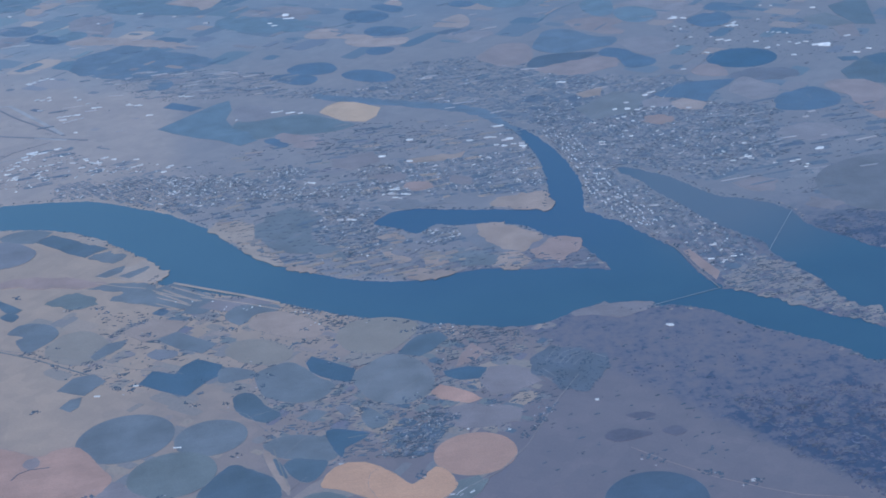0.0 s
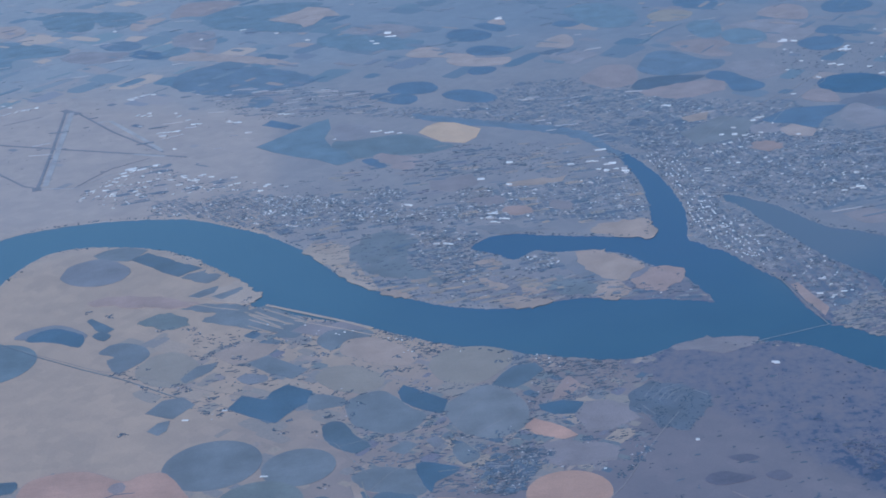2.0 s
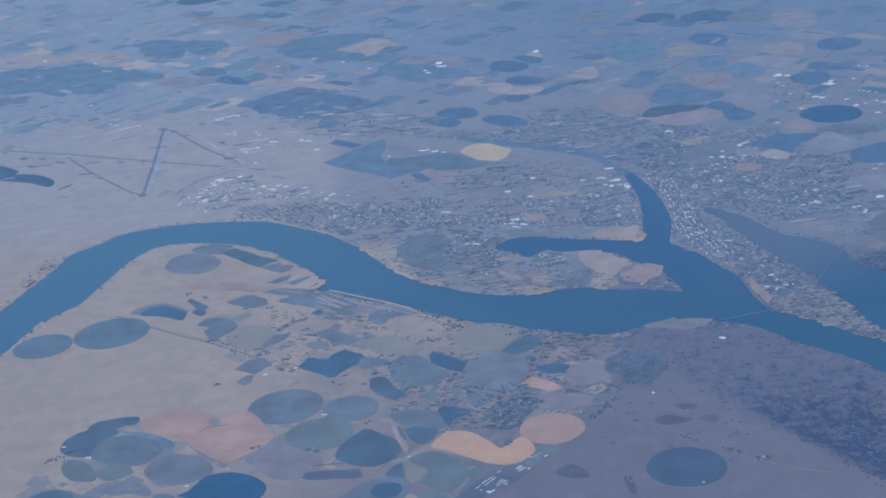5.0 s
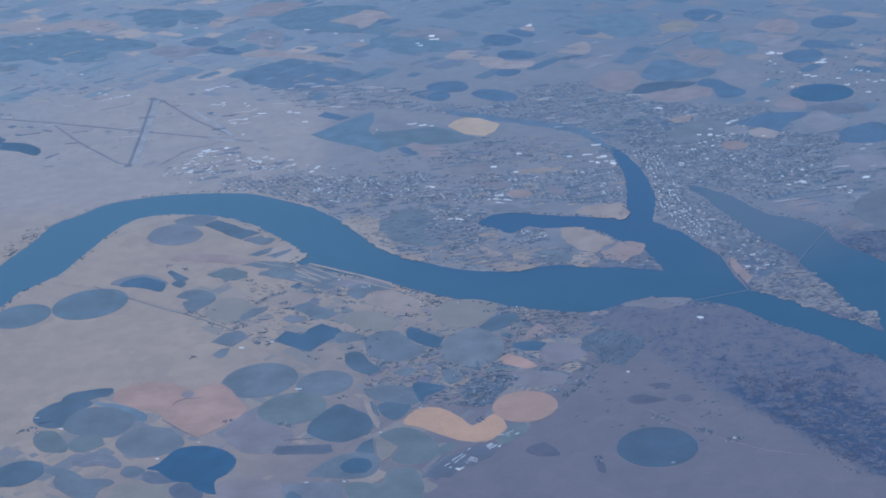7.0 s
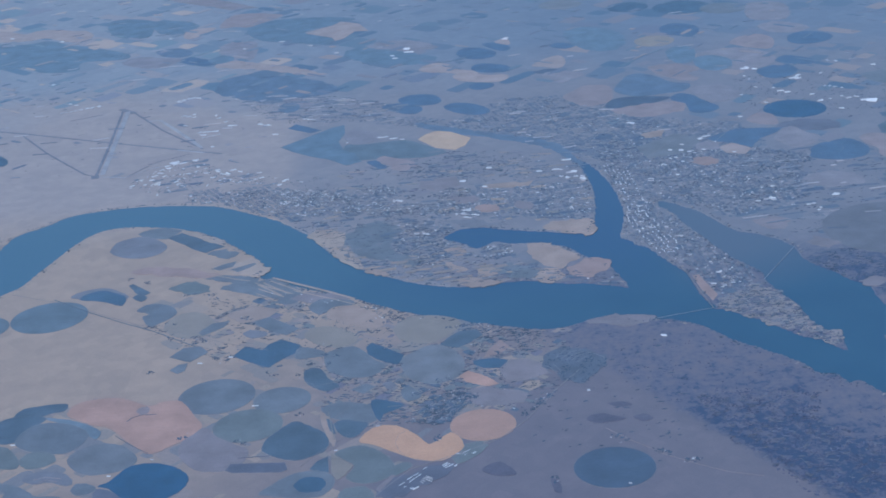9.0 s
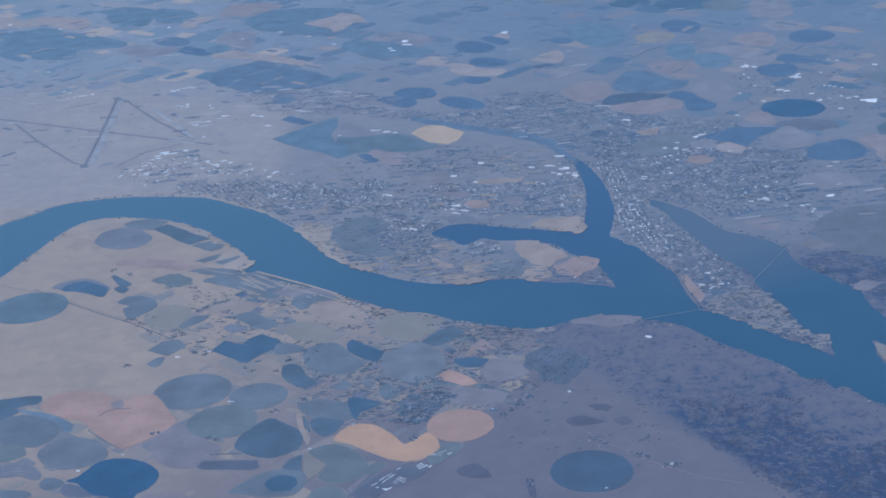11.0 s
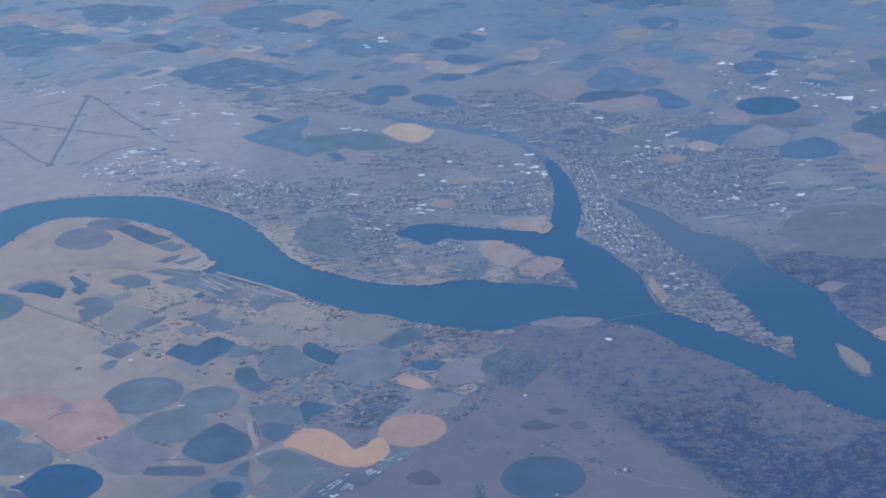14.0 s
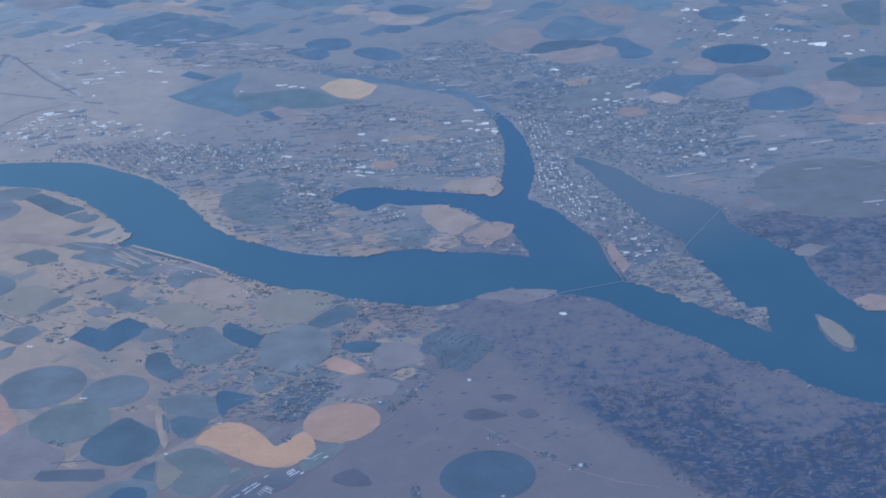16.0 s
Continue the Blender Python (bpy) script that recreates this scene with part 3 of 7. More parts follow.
def hall(x, y, w, d, turn, roofing=None, name="warehouse", kind_words="long low warehouse with a "):
    """A big shed: walls and a low gabled roof that juts out a little."""
    if y > 175 and w > 1.0:
        w = 1.0 + (w - 1.0) * 0.4
    d, h = max(d, 0.12), 0.05 + 0.04 * min(w, 1.5)
    roofing = roofing or (ROOF_PALE if int(x * 10 + y * 10) % 3 == 0 else None)
    roofing = None if roofing == ROOF_WHITE else roofing
    thing = new(name)
    w, d, h = w * 0.6, d * 0.31, h * 0.5
    thing.matrix_world = pose(x, y, 0, 0, 0, turn)
    a, b = w / 2, d / 2
    base = [(-a, -b), (a, -b), (a, b), (-a, b)]
    link_mesh("wall", [(i, j, k) for k in (-0.02, h) for i, j in base], [(0, 1, 5, 4), (1, 2, 6, 5), (2, 3, 7, 6), (3, 0, 4, 7)], HALL_WALL, thing)
    e, t, r = 0.012, 0.012, h + 0.18 * d
    a, b = a + e, b + e
    top = [(-a, -b, h), (a, -b, h), (a, 0, r), (-a, 0, r), (-a, b, h), (a, b, h)]
    verts = top + [(i, j, k + t) for i, j, k in top]
    faces = [(6, 7, 8, 9), (9, 8, 11, 10), (3, 2, 1, 0), (4, 5, 2, 3), (0, 1, 7, 6), (5, 4, 10, 11), (0, 6, 9, 3), (3, 9, 10, 4), (1, 2, 8, 7), (2, 5, 11, 8)]
    link_mesh("roof", verts, faces, roofing or ROOF_WHITE, thing)
    return tagged(thing, kind_words + ("dull pale roof" if roofing else "bright white metal roof"), name.split("_")[-1], name.replace("_", " ") + "s")


GROVES = []
RIVER_BELT = [(-17.7, 185.5), (-13.1, 184.8), (-6.9, 181.1), (-5.4, 177.8), (-12.8, 177.4), (-16.6, 179.2)]
MID_ROW = [(-6.9, 182.5), (-4.5, 183.6), (-0.7, 182.4), (-0.9, 179.6), (-5.4, 179.4)]
TERRACE_ROW = [(-6.9, 176.6), (-1.0, 175.8), (4.9, 174.4), (4.7, 170.8), (-2.5, 171.2), (-6.8, 173.8)]
GROVE_TOWN = [(5.0, 180.9), (8.9, 179.5), (8.6, 171.1), (5.6, 170.4), (4.2, 175.4)]
ORCHARD_HILLS = [(3.5, 196.8), (10.7, 195.4), (16.8, 191.4), (21.3, 185.9), (17.7, 180.7), (11.5, 184.0), (3.0, 183.3), (-2.3, 189.0)]
TERRACE = [(-12.6, 171.6), (-9.5, 163.6), (-6.0, 155.9), (-1.4, 150.5), (3.7, 147.9), (10.0, 146.7), (13.9, 147.8), (12.9, 150.8), (7.9, 153.7), (4.1, 156.9), (0.0, 156.3), (-3.3, 154.0), (-5.7, 158.5), (-8.9, 167.0)]
EAST_TOWN = [(26.1, 158.1), (27.3, 169.1), (27.0, 177.7), (27.0, 192.0), (30.1, 195.2), (37.9, 189.5), (47.5, 187.3), (54.3, 182.1), (50.9, 172.5), (49.3, 165.5), (40.3, 161.5), (36.9, 165.1), (32.3, 169.1), (31.0, 167.1), (34.2, 156.6), (37.1, 147.9), (38.2, 140.7), (35.1, 136.8), (32.6, 139.4), (31.7, 146.5), (27.5, 155.4)]
PENINSULA_EAST = [(33.1, 137.2), (38.2, 140.7), (39.5, 137.2), (40.5, 132.4), (42.6, 126.8), (42.2, 123.5), (40.5, 125.5), (36.6, 130.2), (32.4, 134.8)]
MID_TOWN = [(-15.7, 176.0), (-9.8, 178.9), (-5.2, 175.4), (0.8, 178.3), (4.4, 175.1), (10.3, 182.8), (16.0, 194.1), (22.1, 190.9), (24.2, 180.1), (24.7, 174.0), (23.1, 163.2), (16.0, 165.9), (6.0, 164.4), (5.0, 160.3), (8.5, 155.7), (11.7, 157.7), (11.9, 153.0), (18.1, 149.7), (24.0, 146.6), (23.8, 143.3), (17.4, 145.1), (11.3, 147.6), (7.4, 146.5), (1.1, 149.3), (-5.3, 155.0), (-0.5, 157.9), (0.7, 164.4), (-6.0, 172.3), (-11.1, 170.0)]
SUBURB = [(8.3, 176.7), (10.1, 180.5), (17.5, 178.4), (22.2, 179.5), (24.0, 176.6), (24.1, 169.7), (23.2, 164.0), (16.1, 166.3), (9.2, 169.4), (4.9, 169.5), (2.1, 172.4)]
WEST_VILLAGE = [(-1.3, 167.5), (1.2, 168.9), (5.3, 165.2), (5.7, 160.1), (4.6, 153.0), (1.3, 153.8), (-0.9, 158.0)]
SPIT_VILLAGE = [(8.7, 158.4), (12.4, 158.1), (12.4, 154.7), (9.4, 154.5)]
AIRFIELD = [(-79.8, 262.7), (-46.3, 253.0), (-30.4, 237.8), (-19.7, 220.3), (-17.1, 205.6), (-24.3, 199.3), (-30.5, 201.9), (-38.1, 196.6), (-64.1, 201.3)]
RIVERSIDE_TOWN = [(-30.4, 186.4), (-25.8, 187.6), (-16.2, 185.4), (-9.8, 182.2), (-0.7, 176.9), (-2.3, 174.2), (-6.0, 173.4), (-12.6, 173.0), (-15.6, 174.2), (-23.6, 180.8), (-28.4, 183.0)]
INDUSTRY = [(-38.5, 191.1), (-37.9, 195.2), (-32.2, 202.4), (-28.7, 201.4), (-24.0, 195.2), (-16.4, 190.4), (-17.8, 187.1), (-26.0, 190.1), (-33.6, 187.3)]
OLD_TOWN = [(-6.0, 217.5), (8.9, 211.0), (17.0, 221.7), (27.5, 218.1), (39.5, 201.2), (34.5, 188.5), (27.7, 185.3), (21.7, 193.8), (12.0, 205.4), (0.1, 210.7)]
UPPER_SUBURB = [(-28.4, 237.1), (-10.8, 231.1), (0.4, 222.0), (-1.5, 214.4), (-12.3, 215.9), (-17.7, 216.4), (-23.8, 226.6)]
SOUTH_FARMS = [(-22.8, 149.1), (-15.7, 148.3), (-9.1, 144.4), (-1.7, 139.7), (6.6, 135.6), (17.0, 133.3), (15.0, 127.6), (12.9, 124.1), (8.8, 122.4), (5.4, 120.1), (-2.1, 122.2), (-9.9, 126.2), (-13.6, 133.6), (-19.4, 132.1), (-24.5, 135.9), (-27.6, 140.8), (-29.3, 144.2), (-23.0, 144.4)]
RIVER_VILLAGE = [(-6.0, 145.3), (-1.6, 142.0), (2.5, 138.7), (1.9, 137.7), (-2.9, 139.9), (-6.6, 143.5)]
HOMESTEADS = [(-8.8, 126.0), (-2.0, 129.8), (6.0, 128.1), (9.9, 122.2), (14.2, 121.4), (10.2, 115.2), (5.1, 117.3), (-0.3, 114.9), (-5.5, 114.8), (-8.7, 118.8)]
BRUSH = [(19.8, 128.7), (25.9, 128.9), (32.1, 126.6), (35.2, 123.1), (38.7, 117.6), (43.1, 113.2), (47.6, 109.2), (48.3, 103.8), (44.5, 95.0), (36.2, 96.1), (30.5, 100.2), (28.4, 105.8), (26.0, 111.4), (22.0, 114.5), (19.7, 121.5)]
THICKET = [(26.2, 116.0), (29.3, 116.6), (33.7, 115.9), (37.4, 114.3), (36.0, 108.4), (39.5, 105.1), (46.9, 106.9), (44.5, 95.0), (32.0, 96.7), (30.0, 102.0), (27.6, 106.8)]
BAYSIDE = [(44.5, 147.4), (49.6, 148.1), (59.4, 146.2), (61.1, 138.0), (55.6, 125.3), (51.3, 127.3), (49.7, 137.1), (45.0, 144.4)]
NORTH_EAST = [(53.5, 224.3), (62.4, 221.8), (75.7, 221.7), (79.9, 210.5), (75.3, 198.0), (63.7, 196.7), (53.1, 199.3), (50.7, 211.8)]
WEST_BANK = [(-55.4, 167.5), (-52.8, 174.9), (-49.9, 175.2), (-51.3, 168.4), (-53.3, 162.3)]
FAR_SUBURB = [(31.4, 207.5), (39.9, 202.5), (49.5, 197.4), (49.2, 188.2), (40.0, 183.6), (32.2, 187.1)]
BANK_HAMLETS = [(6.6, 136.8), (14.3, 134.0), (12.9, 127.4), (8.5, 127.1), (6.5, 129.3), (4.7, 133.2)]
HAMLET = [(-4.9, 180.6), (-2.8, 182.9), (-0.3, 180.8), (-2.3, 178.3)]
EAST_STEPPE = [(15.1, 128.7), (21.5, 131.7), (28.6, 126.7), (27.0, 117.5), (27.9, 111.1), (19.9, 102.7), (13.1, 103.5), (10.3, 111.4), (11.7, 117.5)]
NORTH_BANK = [(-15.6, 174.2), (-11.1, 172.2), (-5.2, 174.3), (-0.8, 173.1), (6.0, 165.0), (5.7, 160.1), (8.1, 155.7), (11.9, 153.0), (18.0, 148.9), (23.3, 145.9), (23.5, 143.4), (13.8, 146.6), (7.4, 146.8), (1.1, 149.3), (-2.7, 152.6), (-6.0, 155.5), (-8.7, 160.3), (-11.7, 167.5)]
NORTH_PLAIN = [(-16.3, 187.9), (-5.2, 192.3), (4.5, 192.2), (11.2, 195.6), (16.0, 194.1), (18.6, 188.0), (10.3, 182.8), (2.3, 177.9), (-5.2, 176.6), (-9.8, 181.3)]
GOLF = [(15.0, 128.8), (17.5, 127.6), (19.3, 125.5), (18.9, 123.6), (17.1, 121.1), (16.0, 120.1), (14.6, 121.0), (14.1, 123.0), (13.0, 124.3), (13.3, 126.3), (13.9, 127.8)]
DARK_VILLAGE = [(-0.4, 115.3), (0.2, 118.3), (1.5, 119.8), (3.5, 120.6), (5.5, 120.5), (6.1, 119.1), (4.4, 117.0), (3.6, 115.7), (3.1, 114.5), (1.8, 114.2)]
SOUTH_BANK = [(-18.6, 152.8), (-11.1, 147.6), (-4.7, 143.5), (2.6, 139.2), (9.6, 136.3), (14.7, 135.8), (14.5, 132.4), (9.5, 132.9), (2.7, 135.7), (-4.4, 139.7), (-10.7, 144.0), (-17.5, 149.1)]
FARM_BELT = [(-29.5, 150.7), (-22.8, 149.1), (-9.1, 144.4), (0.7, 138.8), (9.4, 134.0), (16.8, 131.8), (14.5, 123.8), (10.8, 116.2), (6.0, 109.5), (1.8, 106.3), (-2.7, 101.6), (-5.5, 98.6), (-20.5, 101.0), (-29.2, 102.5), (-41.1, 104.5), (-42.7, 110.3), (-42.3, 125.2), (-33.5, 125.9), (-22.1, 124.9), (-21.7, 131.2), (-28.2, 141.0)]
EAST_PLAIN = [(46.2, 186.4), (71.2, 183.1), (72.1, 170.1), (64.1, 147.0), (52.5, 147.2), (45.8, 153.1), (41.0, 160.0)]
GROVES += [(-25.8, 139.1), (-25.5, 138.8), (-24.1, 138.4), (-23.2, 138.7), (-22.8, 138.7), (-22.2, 137.8), (-21.7, 137.4), (-20.1, 135.2), (-19.7, 135.3), (-18.9, 132.4), (-19.1, 132.0), (-20.5, 143.9), (-20.2, 144.3), (-20.8, 143.4), (-18.5, 145.4), (-18.2, 145.6), (-18.2, 142.6), (-17.5, 142.3), (-17.8, 142.9), (-25.8, 142.5), (-28.0, 142.1), (-28.4, 142.4), (-25.3, 150.5), (-24.3, 150.9), (-22.7, 150.1), (-22.0, 150.1), (-21.7, 149.0), (-20.3, 133.0), (-20.0, 132.5), (-18.7, 132.8), (-32.6, 157.0), (-30.4, 155.3)]
GROVES += [(-11.1, 141.4), (-10.6, 141.5), (-10.3, 141.1), (-17.0, 141.0), (-14.0, 144.8), (-13.0, 144.2), (-12.0, 144.7), (-11.8, 143.3), (-4.5, 136.5), (-4.0, 136.1), (-3.5, 136.3), (-2.7, 138.3), (-4.1, 139.0), (-0.9, 139.1), (-2.0, 132.3), (-0.7, 130.3), (-11.4, 127.3), (-14.5, 128.4), (-13.9, 127.8), (-13.2, 129.7), (-10.4, 129.4), (-10.0, 129.5), (-9.4, 133.8), (-8.7, 133.4), (-7.6, 131.1), (-9.0, 131.5), (-8.4, 129.3), (-7.0, 125.0), (-2.7, 131.8)]
GROVES += [(4.1, 135.7), (5.0, 135.7), (5.7, 135.7), (6.7, 130.9), (7.2, 130.5), (5.7, 127.9), (6.1, 127.6), (6.0, 128.9), (2.6, 123.3), (3.5, 123.4), (4.1, 123.0), (1.5, 121.4), (1.9, 121.0), (3.6, 121.0), (5.6, 119.3), (6.0, 119.5), (8.8, 120.8), (9.2, 120.4), (11.9, 117.5), (12.1, 117.0), (11.6, 116.7), (12.8, 118.4), (8.7, 128.6), (9.3, 129.6), (7.9, 132.5), (3.8, 118.8), (4.5, 119.1), (-1.0, 123.1), (-0.4, 123.7), (0.1, 120.8), (11.8, 133.4), (12.2, 132.7), (11.2, 132.4), (9.0, 133.6), (7.9, 134.0)]
GROVES += [(1.2, 178.3), (2.3, 177.5), (3.2, 177.6), (4.2, 177.6), (5.4, 177.5), (-2.2, 172.3), (-1.3, 172.7), (-0.4, 172.7), (0.5, 173.1), (-2.8, 172.1), (2.3, 170.6), (3.4, 169.7), (1.4, 173.1), (2.0, 173.3), (5.0, 170.9), (5.9, 171.5), (6.7, 173.0), (7.1, 174.6), (-8.0, 175.1), (-6.8, 175.2), (-5.9, 175.4), (-5.6, 176.0), (-7.4, 173.6), (-5.6, 169.0), (-5.3, 168.2), (2.5, 165.8), (4.0, 164.3), (5.1, 163.6)]
GROVES += [(-26.8, 130.7), (-26.4, 130.8), (-21.4, 116.0), (-21.9, 115.9), (-16.3, 114.2), (-15.8, 113.9), (-10.8, 118.7), (-41.0, 117.6), (-39.7, 116.9), (-39.6, 118.8), (-40.5, 117.9), (-41.5, 117.6), (2.2, 111.8), (1.9, 111.5), (17.8, 109.4), (18.4, 108.8), (18.7, 108.4), (20.9, 106.3), (21.3, 106.0), (21.8, 105.7), (23.3, 104.2), (23.8, 104.0), (24.2, 104.1), (11.7, 103.2), (11.8, 102.2), (10.8, 115.6), (11.3, 116.1), (12.0, 116.8), (12.6, 117.9), (13.3, 118.9), (12.9, 118.3), (10.2, 114.9)]


# ---- towns, farmsteads, trees ----
GRID_TURN = 47


def spots(zone, count, seed, gap=0.0, clear=False, patch=6.0, bias=-1.1):
    """Random dry places inside a zone, and their thinning by slow waves so that they gather in patches."""
    rng = np.random.default_rng(seed)
    z = np.array(zone)
    lo, hi = z.min(0), z.max(0)
    p = rng.uniform(lo, hi, (count, 2))
    keep = outside(p[:, 0], p[:, 1], z) < -gap
    keep &= wavy(p[:, 0], p[:, 1], patch, seed + 1) > rng.uniform(bias, 0.5, count)
    p = p[keep]
    keep = np.ones(len(p), bool)
    for ring in FIELD_RINGS if clear else ():
        r = np.array(ring)
        close = np.all((p > r.min(0)) & (p < r.max(0)), 1)
        keep[close] &= outside(p[close, 0], p[close, 1], r) > 0.05
    near = (p[:, 0] > -64) & (p[:, 0] < 68) & (p[:, 1] > 98) & (p[:, 1] < 196) & keep
    keep[near] &= shore_distance(p[near, 0], p[near, 1]) > 0.22
    return p[keep]


def lumps(name, places, low, high, mat, seed, label, stretch=2.2, parent=None, aim=None):
    """Low uneven clumps of trees, joined: a ragged ring, a smaller upper ring and a crown point."""
    rng = np.random.default_rng(seed)
    verts, faces = [], []
    for x, y in places:
        r = rng.uniform(low, high)
        long = rng.uniform(1, stretch)
        turn = rng.normal(radians(aim), 0.2) if aim is not None else radians(GRID_TURN) + rng.choice([0, math.pi / 2]) + rng.normal(0, 0.25)
        c, s, n = math.cos(turn), math.sin(turn), len(verts)
        tall = min(0.1, r * rng.uniform(0.2, 0.35))
        for level, (size, h) in enumerate(((1.0, -0.01), (1.05, 0.45), (0.6, 0.85))):
            for k in range(7):
                a = k * 0.8976 + level * 0.4
                q = r * size * rng.uniform(0.65, 1.2)
                u, v = q * long * math.cos(a), q * math.sin(a)
                verts.append((x + u * c - v * s, y + u * s + v * c, 0.02 + tall * h * rng.uniform(0.8, 1.2) if level else -0.01))
        verts.append((x, y, 0.02 + tall))
        for k in range(7):
            m = (k + 1) % 7
            faces += [(n + k, n + m, n + 7 + m, n + 7 + k), (n + 7 + k, n + 7 + m, n + 14 + m, n + 14 + k), (n + 14 + k, n + 14 + m, n + 21)]
    ob = link_mesh(name, verts, faces, mat, parent)
    return ob if parent else tagged(ob, label, "trees", kind="stuff")


def cottages(name, places, low, high, mat, seed, label, slim=1.0, aim=None):
    """Small gabled houses, joined."""
    rng = np.random.default_rng(seed)
    verts, faces = [], []
    for x, y in places:
        w = rng.uniform(low, high)
        d, h = w * slim * rng.uniform(0.45, 0.8), rng.uniform(0.03, 0.07)
        turn = rng.normal(radians(aim), 0.2) if aim is not None else radians(GRID_TURN) + rng.choice([0, math.pi / 2]) + rng.normal(0, 0.1)
        c, s, n = math.cos(turn), math.sin(turn), len(verts)
        for i, j, k in ((-w, -d, -0.01), (w, -d, -0.01), (w, d, -0.01), (-w, d, -0.01), (-w, -d, h), (w, -d, h), (w, d, h), (-w, d, h), (-w, 0, h * 1.5), (w, 0, h * 1.5)):
            i, j = i / 2, j / 2
            verts.append((x + i * c - j * s, y + i * s + j * c, k + (0.02 if k > 0 else 0)))
        faces += [tuple(n + k for k in f) for f in ((0, 1, 5, 4), (2, 3, 7, 6), (1, 2, 6, 9, 5), (3, 0, 4, 8, 7), (4, 5, 9, 8), (6, 7, 8, 9))]
    return tagged(link_mesh(name, verts, faces, mat), label, "houses", kind="stuff")


def blocks(zone, turn, seed, label, mat, wide=1.0, deep=0.7, full=0.25):
    """Town blocks between straight streets, thinning out towards the edge of the zone."""
    rng = np.random.default_rng(seed)
    z = np.array(zone)
    c, s = math.cos(radians(turn)), math.sin(radians(turn))
    mid, reach = z.mean(0), np.max(np.linalg.norm(z - z.mean(0), axis=1)) + 2
    u, v = np.meshgrid(np.arange(-reach, reach, wide), np.arange(-reach, reach, deep))
    u, v = u.ravel() + 0.15 * wavy(v.ravel(), u.ravel(), 14.0, seed), v.ravel() + 0.3 * wavy(u.ravel(), v.ravel(), 14.0, seed + 1)
    x, y = mid[0] + u * c - v * s, mid[1] + u * s + v * c
    keep = -outside(x, y, z) / 2.0 + wavy(x, y, 7.0, seed + 2) > rng.uniform(-full, 0.35, len(x)) - full
    keep &= outside(x, y, z) < 1.2
    x, y = x[keep], y[keep]
    near = (x > -64) & (x < 68) & (y > 98) & (y < 196)
    dry = np.ones(len(x), bool)
    dry[near] = shore_distance(x[near], y[near]) > 0.6
    verts, faces = [], []
    for px, py in zip(x[dry], y[dry]):
        w, d, n = wide * rng.uniform(0.6, 0.96) / 2, deep * rng.uniform(0.6, 0.94) / 2, len(verts)
        ring = [(px + i * c - j * s, py + i * s + j * c) for i, j in ((-w, -d), (w, -d * rng.uniform(0.8, 1)), (w, d), (-w, d * rng.uniform(0.8, 1)))]
        verts += [(*q, 0.003 + 0.0007 * seed) for q in ring] + [(*q, -0.02) for q in ring]
        faces += [(n, n + 1, n + 2, n + 3)] + [(n + k, n + 4 + k, n + 4 + (k + 1) % 4, n + (k + 1) % 4) for k in range(4)]
    return tagged(link_mesh("town_blocks", verts, faces, mat), label, "town blocks", kind="stuff")


def plots(name, places, low, high, mat, seed, z, label, slim=0.7, aim=None):
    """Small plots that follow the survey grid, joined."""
    rng = random.Random(seed)
    verts, faces = [], []
    for x, y in places:
        w, d = rng.uniform(low, high), rng.uniform(low, high) * slim
        if aim is None and rng.random() < 0.5:
            w, d = d, w
        turn = radians((GRID_TURN if aim is None else aim) + rng.gauss(0, 3 if aim is None else 9))
        c, s = math.cos(turn), math.sin(turn)
        z += 0.000022
        n, ring = len(verts), []
        for k in range(12):
            u, v = math.cos(k * math.pi / 6 + 0.26), math.sin(k * math.pi / 6 + 0.26)
            u, v = math.copysign(abs(u) ** 0.38, u) * w * rng.uniform(0.44, 0.56), math.copysign(abs(v) ** 0.38, v) * d * rng.uniform(0.42, 0.58)
            ring.append((x + u * c - v * s, y + u * s + v * c))
        verts += [(*q, z) for q in ring] + [(*q, -0.02) for q in ring]
        faces += [tuple(range(n, n + 12))] + [(n + k, n + 12 + k, n + 12 + (k + 1) % 12, n + (k + 1) % 12) for k in range(12)]
    return tagged(link_mesh(name, verts, faces, mat), label, "plots", kind="stuff")


for seed, (zone, turn, mat) in enumerate(((EAST_TOWN, 92, TOWN_PLOTS), (SUBURB, 5, TOWN_PLOTS), (HAMLET, 8, TOWN_PLOTS), (WEST_VILLAGE, 20, ORCHARDS), (SPIT_VILLAGE, 5, TOWN_PLOTS),
                                         (RIVERSIDE_TOWN, 28, ORCHARDS), (OLD_TOWN, 12, ORCHARDS), (FAR_SUBURB, 47, TOWN_PLOTS))):
    blocks(zone, turn, seed, "grey-green town blocks of yards and roofs between streets", mat, 0.8, 0.6, full=0.25)

FAR_COUNTRY = [(-25, 233), (110, 222), (120, 300), (60, 400), (-45, 410)]
WEST_COUNTRY = [(-110, 240), (-15, 232), (-35, 410), (-130, 420)]
EAST_COUNTRY = [(30, 190), (85, 180), (100, 235), (40, 240)]
plots("farmland", spots(FAR_COUNTRY, 560, 26), 2.0, 8.0, HAZED_LAND, 26, 0.004, "distant haze-tinted patchwork of blue-green and tan fields", 0.8)
plots("farmland", spots(WEST_COUNTRY, 420, 36), 2.0, 9.0, HAZED_WEST_LAND, 36, 0.004, "distant haze-tinted patchwork of pale green and tan fields", 0.8)
plots("farmland", spots(EAST_COUNTRY, 160, 27), 1.5, 5.0, HAZED_LAND, 27, 0.005, "haze-tinted patchwork of dull green and brown fields")
plots("dry_plots", spots(FARM_BELT, 330, 38, bias=-1.2), 1.2, 4.2, DRY_PLOTS, 38, 0.0008, "pale dry plots between irrigated fields", 0.6)
